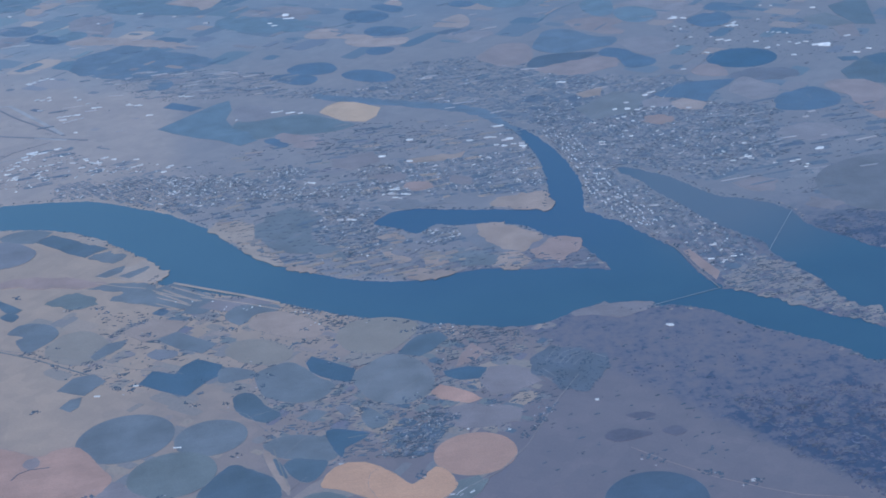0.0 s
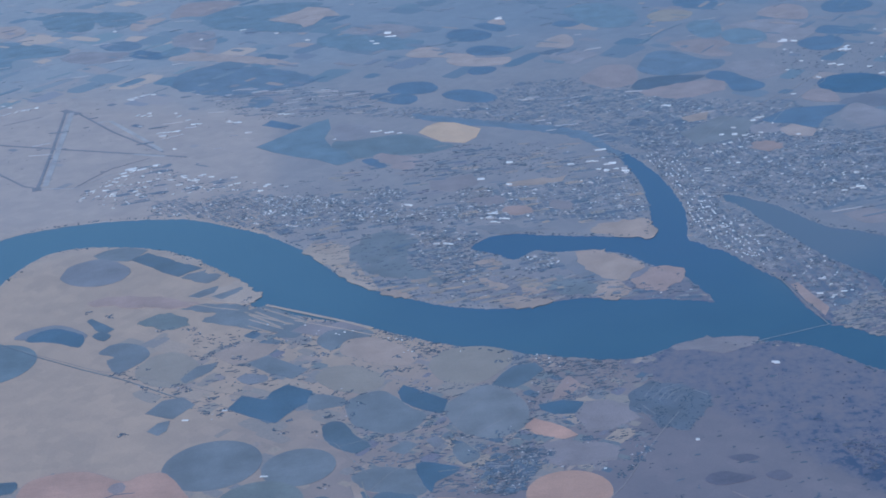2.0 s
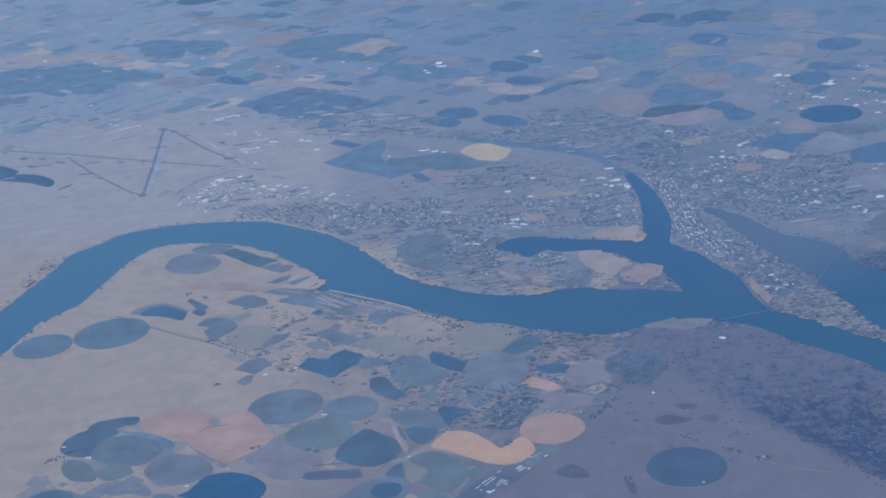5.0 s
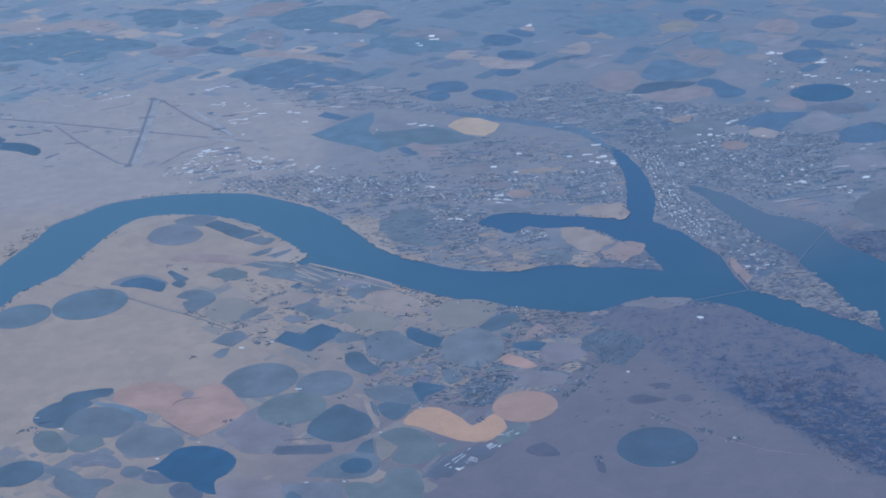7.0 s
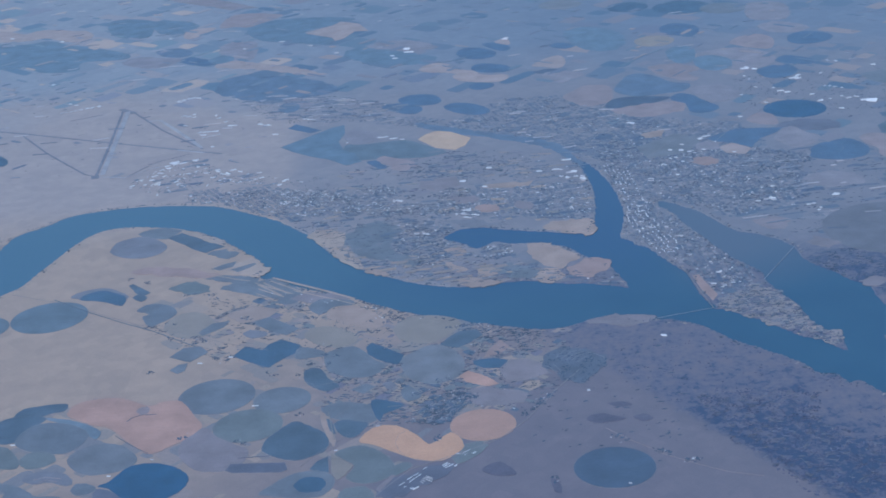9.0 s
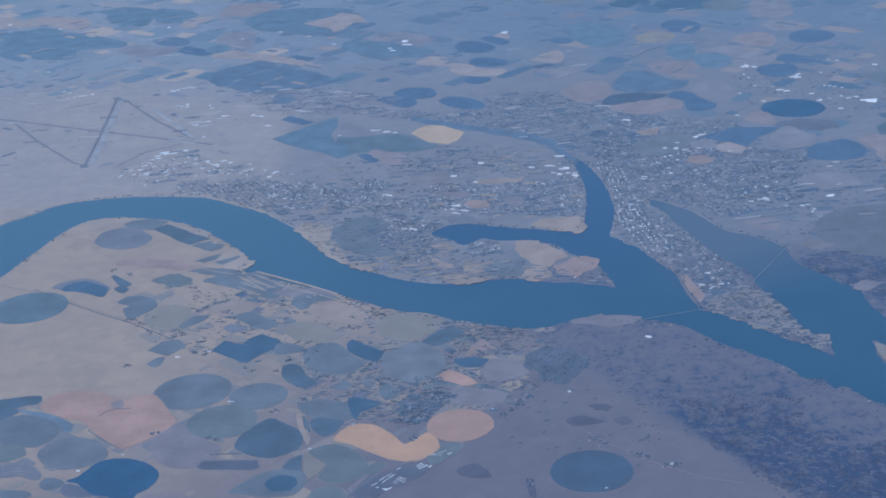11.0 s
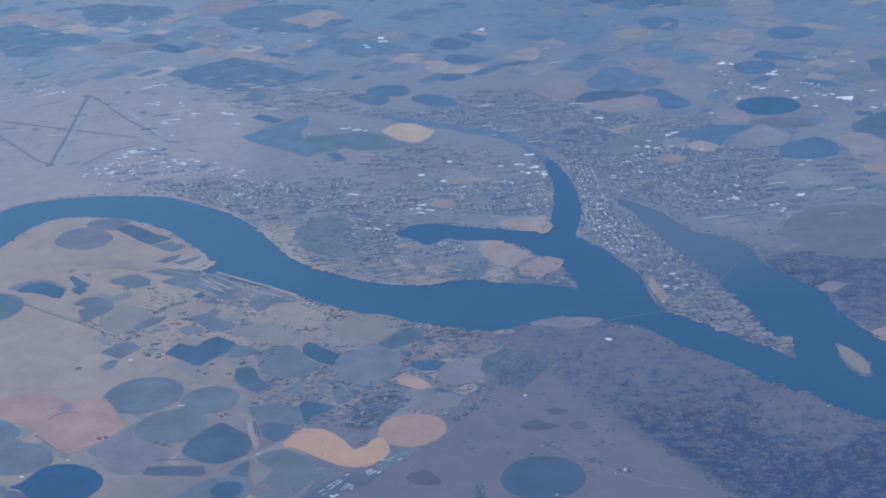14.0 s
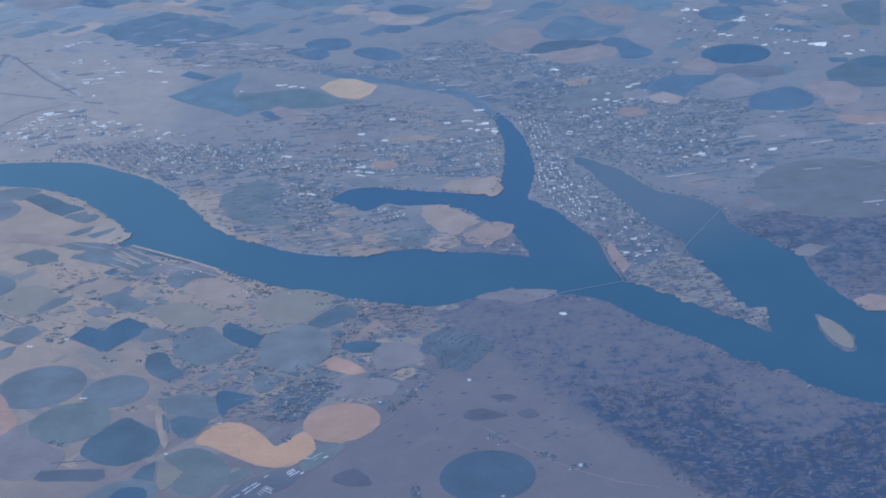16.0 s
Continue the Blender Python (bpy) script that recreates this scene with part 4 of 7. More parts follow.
plots("dry_plots", spots(FARM_BELT, 400, 39, bias=-0.8), 0.6, 2.0, DRY_PLOTS, 39, 0.0095, "small pale dry plots and farmyards", 0.5)
plots("garden_plots", spots(SOUTH_FARMS, 300, 21), 0.5, 1.8, GARDENS, 21, 0.005, "small garden and farm plots between farmsteads")
plots("garden_plots", spots(HOMESTEADS, 220, 22), 0.5, 1.8, GARDENS, 22, 0.005, "small garden and farm plots between farmsteads")
plots("town_plots", spots(MID_TOWN, 300, 23, bias=-0.9), 0.6, 3.0, ORCHARDS, 23, 0.0105, "small lots and paddocks around the town", 0.25, 6)
plots("town_plots", spots(INDUSTRY, 150, 37, bias=-0.9), 0.5, 2.4, TOWN_PLOTS, 37, 0.0055, "grey yards between sheds by the airfield", 0.3, 12)
plots("steppe_plots", spots(EAST_PLAIN, 220, 40, bias=-1.0), 0.8, 4.5, TOWN_PLOTS, 40, 0.0055, "dull strips of pasture and dry scrub", 0.3, 4)
plots("scrub_plots", spots(PENINSULA_EAST, 700, 41, bias=-1.2), 0.5, 1.5, TAN_SCRUB, 41, 0.0055, "dry scrub and yards of the low point", 0.5, 10)
plots("town_plots", spots(UPPER_SUBURB, 300, 35, bias=-0.9), 0.5, 3.0, ORCHARDS, 35, 0.02, "dark orchards and lots of the suburb", 0.25, -8)
plots("town_plots", spots(NORTH_BANK, 420, 33, bias=-0.9), 0.5, 2.4, ORCHARDS, 33, 0.0055, "small lots and paddocks along the river", 0.3, 5)
plots("town_plots", spots(NORTH_BANK, 520, 48, bias=-0.8), 0.25, 1.5, ORCHARDS, 48, 0.05, "small dark yards and paddocks over the river terraces", 0.35, 5)
plots("dry_plots", spots(TERRACE, 330, 49, bias=-0.9), 0.5, 2.2, DRY_PLOTS, 49, 0.06, "tan paddocks and bare lots along the river terrace", 0.32, 4)
plots("dry_plots", spots(MID_TOWN, 300, 50, bias=-0.7), 0.6, 2.8, DRY_PLOTS, 50, 0.022, "tan paddocks and bare lots round the town", 0.3, 4)
plots("town_plots", spots(ORCHARD_HILLS, 170, 58, bias=-0.8), 0.4, 2.4, ORCHARDS, 58, 0.03, "dark strips of orchard on the low rise", 0.25, 3)
plots("town_plots", spots(NORTH_PLAIN, 200, 34), 0.4, 2.4, GARDENS, 34, 0.0055, "thin strips of yards and dry fields", 0.3, 2)
plots("town_plots", spots(OLD_TOWN, 160, 24), 0.8, 3.0, TOWN_PLOTS, 24, 0.0115, "small lots and blocks of the town")
plots("town_plots", spots(EAST_TOWN, 250, 25), 0.4, 1.6, TOWN_PLOTS, 25, 0.0105, "small lots and blocks of the town")
plots("town_plots", spots(AIRFIELD, 120, 28), 0.6, 3.0, TOWN_PLOTS, 28, 0.005, "worn grass plots round the airfield", 0.4)


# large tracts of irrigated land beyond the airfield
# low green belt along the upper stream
plot_field([(3.1, 211.1), (10.5, 205.5), (14.5, 202.6), (18.4, 199.8), (22.1, 195.8), (23.7, 189.8), (24.8, 184.9), (24.0, 184.9), (22.5, 189.3), (20.6, 194.0), (16.6, 198.1), (12.7, 201.1), (8.8, 203.9), (3.1, 209.0)], HAZED_ALFALFA, curved=True, wild=True)
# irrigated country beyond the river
plot_field([(-90.3, 302.9), (-80.7, 302.1), (-75.7, 297.8), (-73.3, 300.0), (-69.7, 299.7), (-65.2, 297.1), (-62.7, 296.2), (-60.4, 291.4), (-61.3, 287.8), (-63.9, 286.8), (-68.0, 290.6), (-70.6, 292.5), (-73.8, 291.2), (-78.4, 291.8), (-88.1, 294.2)], HAZED_FALLOW, curved=True)
plot_field([(-86.3, 286.9), (-80.2, 289.6), (-73.1, 288.1), (-68.9, 289.5), (-63.3, 283.8), (-59.6, 281.6), (-50.6, 272.7), (-51.1, 268.5), (-58.5, 268.8), (-58.4, 262.5), (-64.8, 263.3), (-70.0, 268.3), (-82.0, 270.1)], HAZED_TEAL, curved=True)
plot_field([(-59.1, 302.1), (-55.3, 304.5), (-48.8, 299.4), (-48.4, 292.1), (-48.7, 285.9), (-52.5, 285.8), (-56.7, 291.1)], HAZED_TEAL, curved=True)
plot_field([(-49.7, 297.7), (-46.5, 299.6), (-41.4, 296.3), (-39.1, 290.8), (-41.5, 286.7), (-46.1, 287.4), (-48.1, 292.0)], HAZED_TEAL, curved=True)
plot_field([(-41.3, 282.8), (-41.3, 288.1), (-39.0, 289.8), (-35.6, 289.1), (-37.7, 284.4), (-39.6, 281.3)], HAZED_FALLOW, curved=True)
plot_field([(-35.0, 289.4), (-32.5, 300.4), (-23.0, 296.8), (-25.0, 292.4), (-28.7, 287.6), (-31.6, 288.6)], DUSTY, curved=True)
plot_field([(-29.1, 285.3), (-23.9, 291.9), (-14.7, 291.2), (-7.9, 287.6), (-11.2, 283.8), (-17.6, 278.8), (-12.0, 272.2), (-13.0, 267.5), (-20.6, 271.5), (-26.2, 275.7)], HAZED_TEAL, curved=True)
plot_field([(-17.4, 278.2), (-12.3, 282.7), (-10.7, 285.6), (-7.3, 283.4), (-5.1, 275.8), (-7.8, 276.3), (-9.9, 270.9), (-11.4, 269.7), (-12.0, 272.6), (-14.2, 274.8)], HAZED_FALLOW)
plot_field([(-33.4, 271.3), (-30.6, 276.3), (-26.6, 273.5), (-25.6, 266.5), (-26.2, 260.3), (-28.2, 259.7), (-31.5, 262.0)], HAZED_STUBBLE, curved=True, wild=True)
plot_field([(-33.1, 257.2), (-32.3, 260.2), (-28.2, 259.7), (-21.7, 255.1), (-16.0, 250.1), (-12.2, 245.7), (-14.3, 244.9), (-19.4, 248.8), (-25.7, 253.2), (-30.9, 255.7)], HAZED_FALLOW, wild=True)
plot_field([(-40.5, 263.7), (-38.1, 266.4), (-33.0, 261.7), (-32.0, 259.3), (-34.7, 258.1), (-37.5, 260.2)], HAZED_DENSE)
plot_field([(-45.3, 273.1), (-41.1, 274.0), (-38.0, 269.8), (-39.2, 266.7), (-43.1, 268.0)], HAZED_ALFALFA, curved=True)
plot_field([(-50.7, 266.2), (-48.1, 269.7), (-43.5, 267.3), (-39.6, 265.1), (-40.7, 261.3), (-43.6, 259.8), (-48.0, 262.0)], HAZED_STUBBLE, curved=True, wild=True)
plot_field([(-34.2, 263.3), (-30.8, 266.1), (-29.7, 261.4), (-31.7, 259.2), (-33.6, 260.2)], HAZED_TEAL, curved=True)
plot_field([(-31.1, 239.7), (-30.1, 246.8), (-25.4, 249.5), (-18.3, 245.7), (-11.3, 238.7), (-10.0, 234.0), (-13.9, 231.6), (-17.5, 230.0), (-21.3, 230.4), (-27.1, 234.6)], HAZED_ALFALFA, curved=True, wild=True)
plot_field([(-19.0, 231.5), (-16.7, 231.8), (-14.2, 227.6), (-15.0, 225.2), (-18.4, 229.6)], HAZED_STUBBLE, curved=True, wild=True)
plot_field([(-19.4, 226.5), (-18.4, 228.6), (-16.5, 228.0), (-15.9, 225.2), (-17.2, 222.9), (-18.9, 224.1)], HAZED_ALFALFA, curved=True)
plot_field([(-7.6, 262.6), (-2.4, 263.9), (0.6, 257.7), (6.5, 251.5), (5.3, 247.1), (-1.6, 248.2), (-6.6, 252.6), (-9.7, 258.6)], HAZED_TEAL, curved=True, wild=True)
plot_field([(-5.6, 263.2), (-1.4, 266.2), (4.8, 263.2), (7.7, 257.8), (2.6, 257.8), (-2.5, 260.0)], HAZED_STUBBLE, curved=True, wild=True)
plot_field([(-0.2, 224.8), (1.8, 227.6), (5.5, 226.8), (6.8, 223.0), (5.3, 220.9), (2.1, 221.5)], HAZED_DENSE, curved=True)
plot_field([(-2.8, 221.9), (-0.1, 223.4), (2.6, 221.6), (3.7, 218.7), (2.0, 216.4), (-0.6, 218.4)], HAZED_DENSE, curved=True)
plot_field([(6.9, 218.7), (8.4, 220.9), (11.0, 220.1), (13.5, 216.8), (13.8, 214.2), (11.9, 213.2), (9.0, 215.0)], HAZED_DENSE, curved=True)
plot_field([(3.7, 243.7), (6.3, 246.8), (9.1, 245.1), (10.1, 241.6), (12.7, 239.7), (13.5, 237.5), (11.6, 237.4), (7.9, 240.1), (5.1, 241.0)], HAZED_FALLOW, curved=True)
plot_field([(9.2, 237.0), (10.7, 238.4), (15.3, 236.2), (18.3, 235.2), (17.4, 231.9), (14.1, 231.8), (10.5, 233.7)], HAZED_FALLOW, curved=True)
plot_field([(10.5, 252.3), (12.2, 255.9), (15.2, 254.9), (17.5, 251.2), (16.7, 248.1), (14.2, 247.0), (11.8, 248.6)], HAZED_DENSE, curved=True)
plot_field([(12.7, 242.3), (14.5, 244.1), (17.7, 242.3), (19.5, 239.4), (17.8, 237.3), (14.5, 237.9), (12.9, 239.6)], HAZED_DENSE, curved=True)
plot_field([(11.5, 230.2), (13.2, 231.8), (15.4, 230.7), (15.5, 228.9), (13.8, 227.4), (12.0, 227.9)], HAZED_DENSE, curved=True)
plot_field([(15.4, 257.8), (18.0, 258.2), (20.3, 254.0), (19.0, 251.5), (17.1, 253.4)], HAZED_DENSE, curved=True)
plot_field([(27.2, 252.9), (29.3, 254.3), (31.5, 251.4), (29.8, 249.5), (27.9, 250.6)], HAZED_DENSE, curved=True)
plot_field([(17.8, 258.7), (19.7, 260.7), (20.5, 257.8), (20.1, 255.8), (18.7, 257.1)], HAZED_FALLOW, curved=True)
plot_field([(30.8, 262.6), (35.2, 264.3), (39.7, 259.5), (40.4, 250.5), (36.7, 245.5), (32.2, 249.1), (30.6, 256.0)], HAZED_TEAL, curved=True, wild=True)
plot_field([(22.8, 239.8), (25.1, 243.4), (27.8, 245.3), (28.7, 242.6), (28.2, 238.8), (26.8, 237.0), (24.6, 238.5)], HAZED_FALLOW, curved=True)
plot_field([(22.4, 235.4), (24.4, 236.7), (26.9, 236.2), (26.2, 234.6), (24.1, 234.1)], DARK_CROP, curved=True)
plot_field([(23.6, 233.2), (26.6, 235.2), (30.5, 232.1), (28.2, 229.2), (26.2, 227.4), (25.1, 230.2)], HAZED_STUBBLE, curved=True, wild=True)
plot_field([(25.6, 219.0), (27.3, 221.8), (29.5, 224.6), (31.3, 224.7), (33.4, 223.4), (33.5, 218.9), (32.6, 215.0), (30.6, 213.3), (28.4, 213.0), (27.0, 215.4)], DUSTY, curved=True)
plot_field([(35.5, 225.1), (37.4, 228.8), (39.8, 229.1), (41.7, 226.7), (43.3, 222.7), (46.0, 220.8), (44.4, 217.3), (41.6, 216.5), (37.6, 216.0), (35.2, 217.4), (33.9, 220.5)], HAZED_ALFALFA, curved=True)
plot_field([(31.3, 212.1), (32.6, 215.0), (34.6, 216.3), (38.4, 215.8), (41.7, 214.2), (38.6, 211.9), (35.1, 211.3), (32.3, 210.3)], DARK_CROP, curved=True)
plot_field([(41.7, 214.2), (43.3, 215.9), (45.2, 214.4), (46.2, 210.9), (47.7, 207.6), (46.8, 205.4), (44.5, 204.6), (43.1, 205.9), (43.2, 209.6), (41.7, 212.2)], HAZED_DENSE, curved=True)
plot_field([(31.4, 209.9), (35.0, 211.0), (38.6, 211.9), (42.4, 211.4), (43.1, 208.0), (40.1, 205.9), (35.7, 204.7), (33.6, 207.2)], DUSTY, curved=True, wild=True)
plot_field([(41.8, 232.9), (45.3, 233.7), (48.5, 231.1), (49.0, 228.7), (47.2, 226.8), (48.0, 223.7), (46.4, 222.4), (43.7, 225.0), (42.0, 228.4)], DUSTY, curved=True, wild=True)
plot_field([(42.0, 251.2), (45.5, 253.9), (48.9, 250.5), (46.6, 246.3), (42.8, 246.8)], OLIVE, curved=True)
plot_field([(47.7, 258.9), (50.0, 261.7), (52.9, 260.7), (54.5, 257.4), (53.6, 253.7), (50.8, 252.5), (48.0, 253.9)], HAZED_DENSE, curved=True)
plot_field([(45.8, 241.7), (48.3, 244.9), (50.9, 242.8), (49.0, 234.3), (45.9, 234.6)], HAZED_TEAL, curved=True)
plot_field([(49.4, 235.4), (52.1, 237.2), (55.1, 235.4), (54.6, 229.9), (51.4, 227.2), (49.2, 229.8)], HAZED_TEAL, curved=True)
plot_field([(50.6, 238.9), (55.3, 240.9), (59.0, 240.0), (62.2, 235.4), (62.2, 231.1), (60.0, 228.1), (57.3, 226.4), (54.3, 227.0), (55.2, 233.4), (52.7, 237.4)], HAZED_STUBBLE, curved=True)
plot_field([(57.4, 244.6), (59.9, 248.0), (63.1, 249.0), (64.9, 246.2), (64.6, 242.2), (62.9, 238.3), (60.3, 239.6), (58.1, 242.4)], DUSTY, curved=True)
plot_field([(65.0, 254.9), (69.0, 256.7), (72.9, 252.1), (70.9, 248.4), (66.1, 249.2)], HAZED_STUBBLE, curved=True, wild=True)
plot_field([(67.6, 245.3), (69.7, 247.6), (72.7, 247.8), (75.1, 243.9), (73.1, 240.5), (69.4, 239.3), (67.1, 241.3)], HAZED_DENSE, curved=True)
plot_field([(61.8, 230.1), (64.0, 233.2), (66.4, 231.6), (68.0, 228.8), (66.9, 226.6), (64.0, 227.6)], HAZED_DENSE, curved=True)
plot_field([(57.6, 225.2), (59.7, 227.1), (62.7, 228.0), (64.0, 224.3), (62.2, 220.9), (59.3, 219.8), (57.6, 222.1)], HAZED_DENSE, curved=True)
plot_field([(45.6, 218.6), (48.9, 219.3), (51.2, 217.8), (52.4, 213.2), (50.5, 210.5), (46.9, 210.0), (45.9, 213.5)], HAZED_STUBBLE, curved=True, wild=True)
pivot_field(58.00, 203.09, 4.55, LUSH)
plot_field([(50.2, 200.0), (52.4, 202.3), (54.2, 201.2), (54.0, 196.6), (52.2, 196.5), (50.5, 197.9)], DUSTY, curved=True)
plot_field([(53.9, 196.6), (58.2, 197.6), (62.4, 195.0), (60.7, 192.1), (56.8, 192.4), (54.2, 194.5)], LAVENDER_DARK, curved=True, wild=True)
plot_field([(42.8, 192.2), (45.2, 194.3), (48.0, 195.7), (54.2, 194.5), (52.4, 192.3), (49.9, 190.3), (47.9, 186.9), (45.8, 189.5), (43.6, 190.7)], HAZED_DENSE)
plot_field([(51.9, 190.5), (55.2, 194.8), (56.6, 191.6), (58.0, 189.4), (55.9, 186.0), (53.4, 185.4), (52.4, 187.7)], HAZED_STUBBLE, curved=True)
plot_field([(56.7, 185.0), (59.2, 186.9), (61.6, 187.0), (62.8, 182.8), (61.3, 179.5), (57.6, 178.7), (54.4, 180.8)], HAZED_DENSE, curved=True)
plot_field([(55.0, 183.4), (57.1, 186.2), (59.0, 185.9), (59.5, 183.2), (57.7, 181.6), (56.2, 181.6)], HAZED_DENSE, curved=True)
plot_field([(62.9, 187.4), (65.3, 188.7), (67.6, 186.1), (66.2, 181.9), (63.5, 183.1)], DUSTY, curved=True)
plot_field([(43.5, 188.1), (45.8, 189.5), (47.8, 186.4), (46.5, 184.2), (44.1, 185.3)], HAZED_FALLOW)
plot_field([(40.8, 190.1), (44.0, 190.6), (43.4, 187.6), (41.0, 187.4)], HAZED_STUBBLE, curved=True, wild=True)
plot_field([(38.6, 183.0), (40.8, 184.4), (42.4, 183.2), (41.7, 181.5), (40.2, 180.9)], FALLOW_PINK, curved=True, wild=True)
plot_field([(51.5, 172.5), (55.0, 174.6), (58.0, 172.4), (58.1, 169.2), (54.0, 168.5)], HAZED_STUBBLE, curved=True, wild=True)
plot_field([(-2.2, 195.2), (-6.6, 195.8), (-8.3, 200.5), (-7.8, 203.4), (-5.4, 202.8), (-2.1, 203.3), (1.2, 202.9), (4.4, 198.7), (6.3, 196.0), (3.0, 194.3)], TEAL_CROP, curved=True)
plot_field([(-17.8, 204.8), (-14.0, 208.8), (-10.2, 212.8), (-8.5, 213.8), (-8.3, 209.3), (-9.2, 205.2), (-8.3, 200.8), (-6.7, 199.0), (-5.7, 194.8), (-7.8, 193.5), (-10.3, 196.8), (-12.8, 198.8), (-15.8, 202.0)], HAZED_TEAL)
plot_field([(-8.3, 207.0), (-7.2, 210.5), (-3.7, 208.6), (-2.9, 205.8), (-4.6, 203.4), (-7.1, 203.2)], HAZED_STUBBLE, curved=True)
plot_field([(-17.2, 214.2), (-16.0, 216.3), (-11.9, 211.8), (-13.6, 210.8)], HAZED_DENSE)
plot_field([(-5.0, 194.1), (-3.4, 194.7), (-2.1, 191.5), (-3.0, 190.8)], HAZED_DENSE, curved=True)
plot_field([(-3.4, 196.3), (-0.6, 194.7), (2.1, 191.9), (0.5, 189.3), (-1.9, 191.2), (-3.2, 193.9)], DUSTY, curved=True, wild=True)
pivot_field(-51.09, 345.01, 5.42, WINTER_GREEN)
plot_field([(-53.4, 329.1), (-39.6, 319.0), (-28.6, 305.8), (-34.1, 305.1), (-47.7, 319.0)], STUBBLE)
pivot_field(54.66, 274.08, 5.53, WINTER_GREEN)
pivot_field(61.86, 270.70, 4.40, ALFALFA)
pivot_field(44.84, 277.90, 4.02, WINTER_GREEN)
pivot_field(32.62, 284.85, 4.18, GRASS_SEED)
plot_field([(66.9, 272.8), (73.3, 270.6), (70.7, 258.4), (64.7, 260.8)], HAZED_STUBBLE, curved=True, wild=True)
plot_field([(2.5, 203.1), (3.7, 205.3), (5.4, 206.6), (7.3, 205.7), (10.2, 201.8), (9.2, 198.4), (7.7, 196.6), (5.0, 198.3)], OLIVE_GOLD)
plot_field([(10.4, 180.4), (14.7, 180.6), (16.6, 179.6), (14.4, 178.3), (10.7, 179.1)], FALLOW)
plot_field([(63.2, 176.1), (66.7, 180.0), (72.0, 178.1), (69.8, 171.7), (65.7, 170.9), (63.5, 172.9)], FALLOW_PINK)
pivot_field(57.06, 153.43, 8.39, DULL)
plot_field([(46.0, 151.1), (47.6, 152.7), (49.6, 150.1), (47.9, 148.4)], STUBBLE, wild=True)
plot_field([(41.6, 159.3), (43.8, 160.4), (46.4, 158.4), (44.4, 155.8), (42.1, 157.2)], STUBBLE, wild=True)
plot_field([(48.4, 138.8), (50.5, 140.0), (51.8, 138.5), (50.2, 137.0), (48.6, 137.3)], STUBBLE, wild=True)
plot_field([(50.7, 127.1), (52.4, 128.1), (55.8, 125.9), (55.2, 124.1), (51.2, 125.0)], FALLOW_PINK)
plot_field([(32.7, 190.7), (38.9, 195.8), (42.2, 192.4), (39.0, 186.8), (33.5, 185.6)], GRASS_SEED)
plot_field([(34.2, 196.9), (38.0, 198.2), (36.7, 194.5), (34.7, 194.7)], FALLOW)
# river terraces and the low spit
plot_field([(-11.6, 166.9), (-9.6, 169.2), (-6.7, 164.4), (-7.2, 160.7), (-5.0, 155.0), (-6.5, 155.5), (-9.1, 160.4), (-10.8, 163.9)], SAND, curved=True, wild=True)
plot_field([(31.4, 144.0), (32.1, 144.2), (33.0, 138.3), (32.2, 136.8), (31.6, 140.4)], FALLOW_PINK)
plot_field([(16.2, 180.0), (17.4, 180.7), (16.5, 178.6), (13.2, 178.9), (12.2, 180.2)], FALLOW)
plot_field([(20.2, 135.2), (22.3, 135.2), (25.2, 134.4), (25.4, 133.4), (22.7, 132.1), (19.9, 133.4), (18.2, 133.8)], STUBBLE, curved=True, wild=True)
# pivots and plots south of the river
# wet terraces and dry fields along the south bank
plot_field([(-18.7, 150.8), (-17.2, 152.9), (-15.6, 153.6), (-11.8, 149.0), (-12.7, 147.5), (-14.9, 147.2), (-17.6, 148.9)], ALFALFA)
levee([(-17.2, 151.9), (-15.8, 150.2), (-14.3, 148.2)], 0.24, SAND)
levee([(-16.6, 152.4), (-15.1, 150.5), (-13.4, 148.5)], 0.24, SAND)
levee([(-16.0, 153.0), (-14.1, 151.0), (-12.1, 148.9)], 0.24, SAND)
levee([(-15.6, 153.7), (-13.2, 151.7), (-9.2, 148.4), (-6.0, 145.5)], 0.3, SAND)
plot_field([(-14.7, 146.3), (-13.7, 148.4), (-12.6, 149.3), (-11.6, 147.8), (-12.8, 145.5)], ALFALFA, curved=True)
plot_field([(-13.3, 146.9), (-11.6, 148.6), (-8.5, 147.6), (-6.5, 145.6), (-9.1, 145.3), (-11.0, 145.3)], STUBBLE)
plot_field([(-11.0, 144.1), (-9.8, 146.0), (-6.6, 145.3), (-6.1, 143.9), (-8.3, 143.6), (-9.2, 142.2), (-10.0, 142.0)], ALFALFA, curved=True)
plot_field([(-9.0, 141.4), (-8.1, 143.2), (-5.9, 143.4), (-2.7, 139.3), (-3.2, 137.2), (-5.3, 137.6), (-7.8, 139.6)], FALLOW, curved=True)
plot_field([(-20.3, 143.9), (-17.4, 145.9), (-14.1, 144.2), (-15.3, 142.4), (-18.0, 141.1)], FALLOW)
hedge([(-40.7, 152.5), (-36.1, 148.1), (-31.6, 144.2), (-27.5, 140.9), (-22.6, 136.1)], 0.1, ALFALFA_DARK)
road([(17.1, 111.0), (19.0, 108.4), (21.5, 105.4), (24.0, 103.2), (26.1, 101.6), (28.9, 100.4)], 0.14, DUSTY)
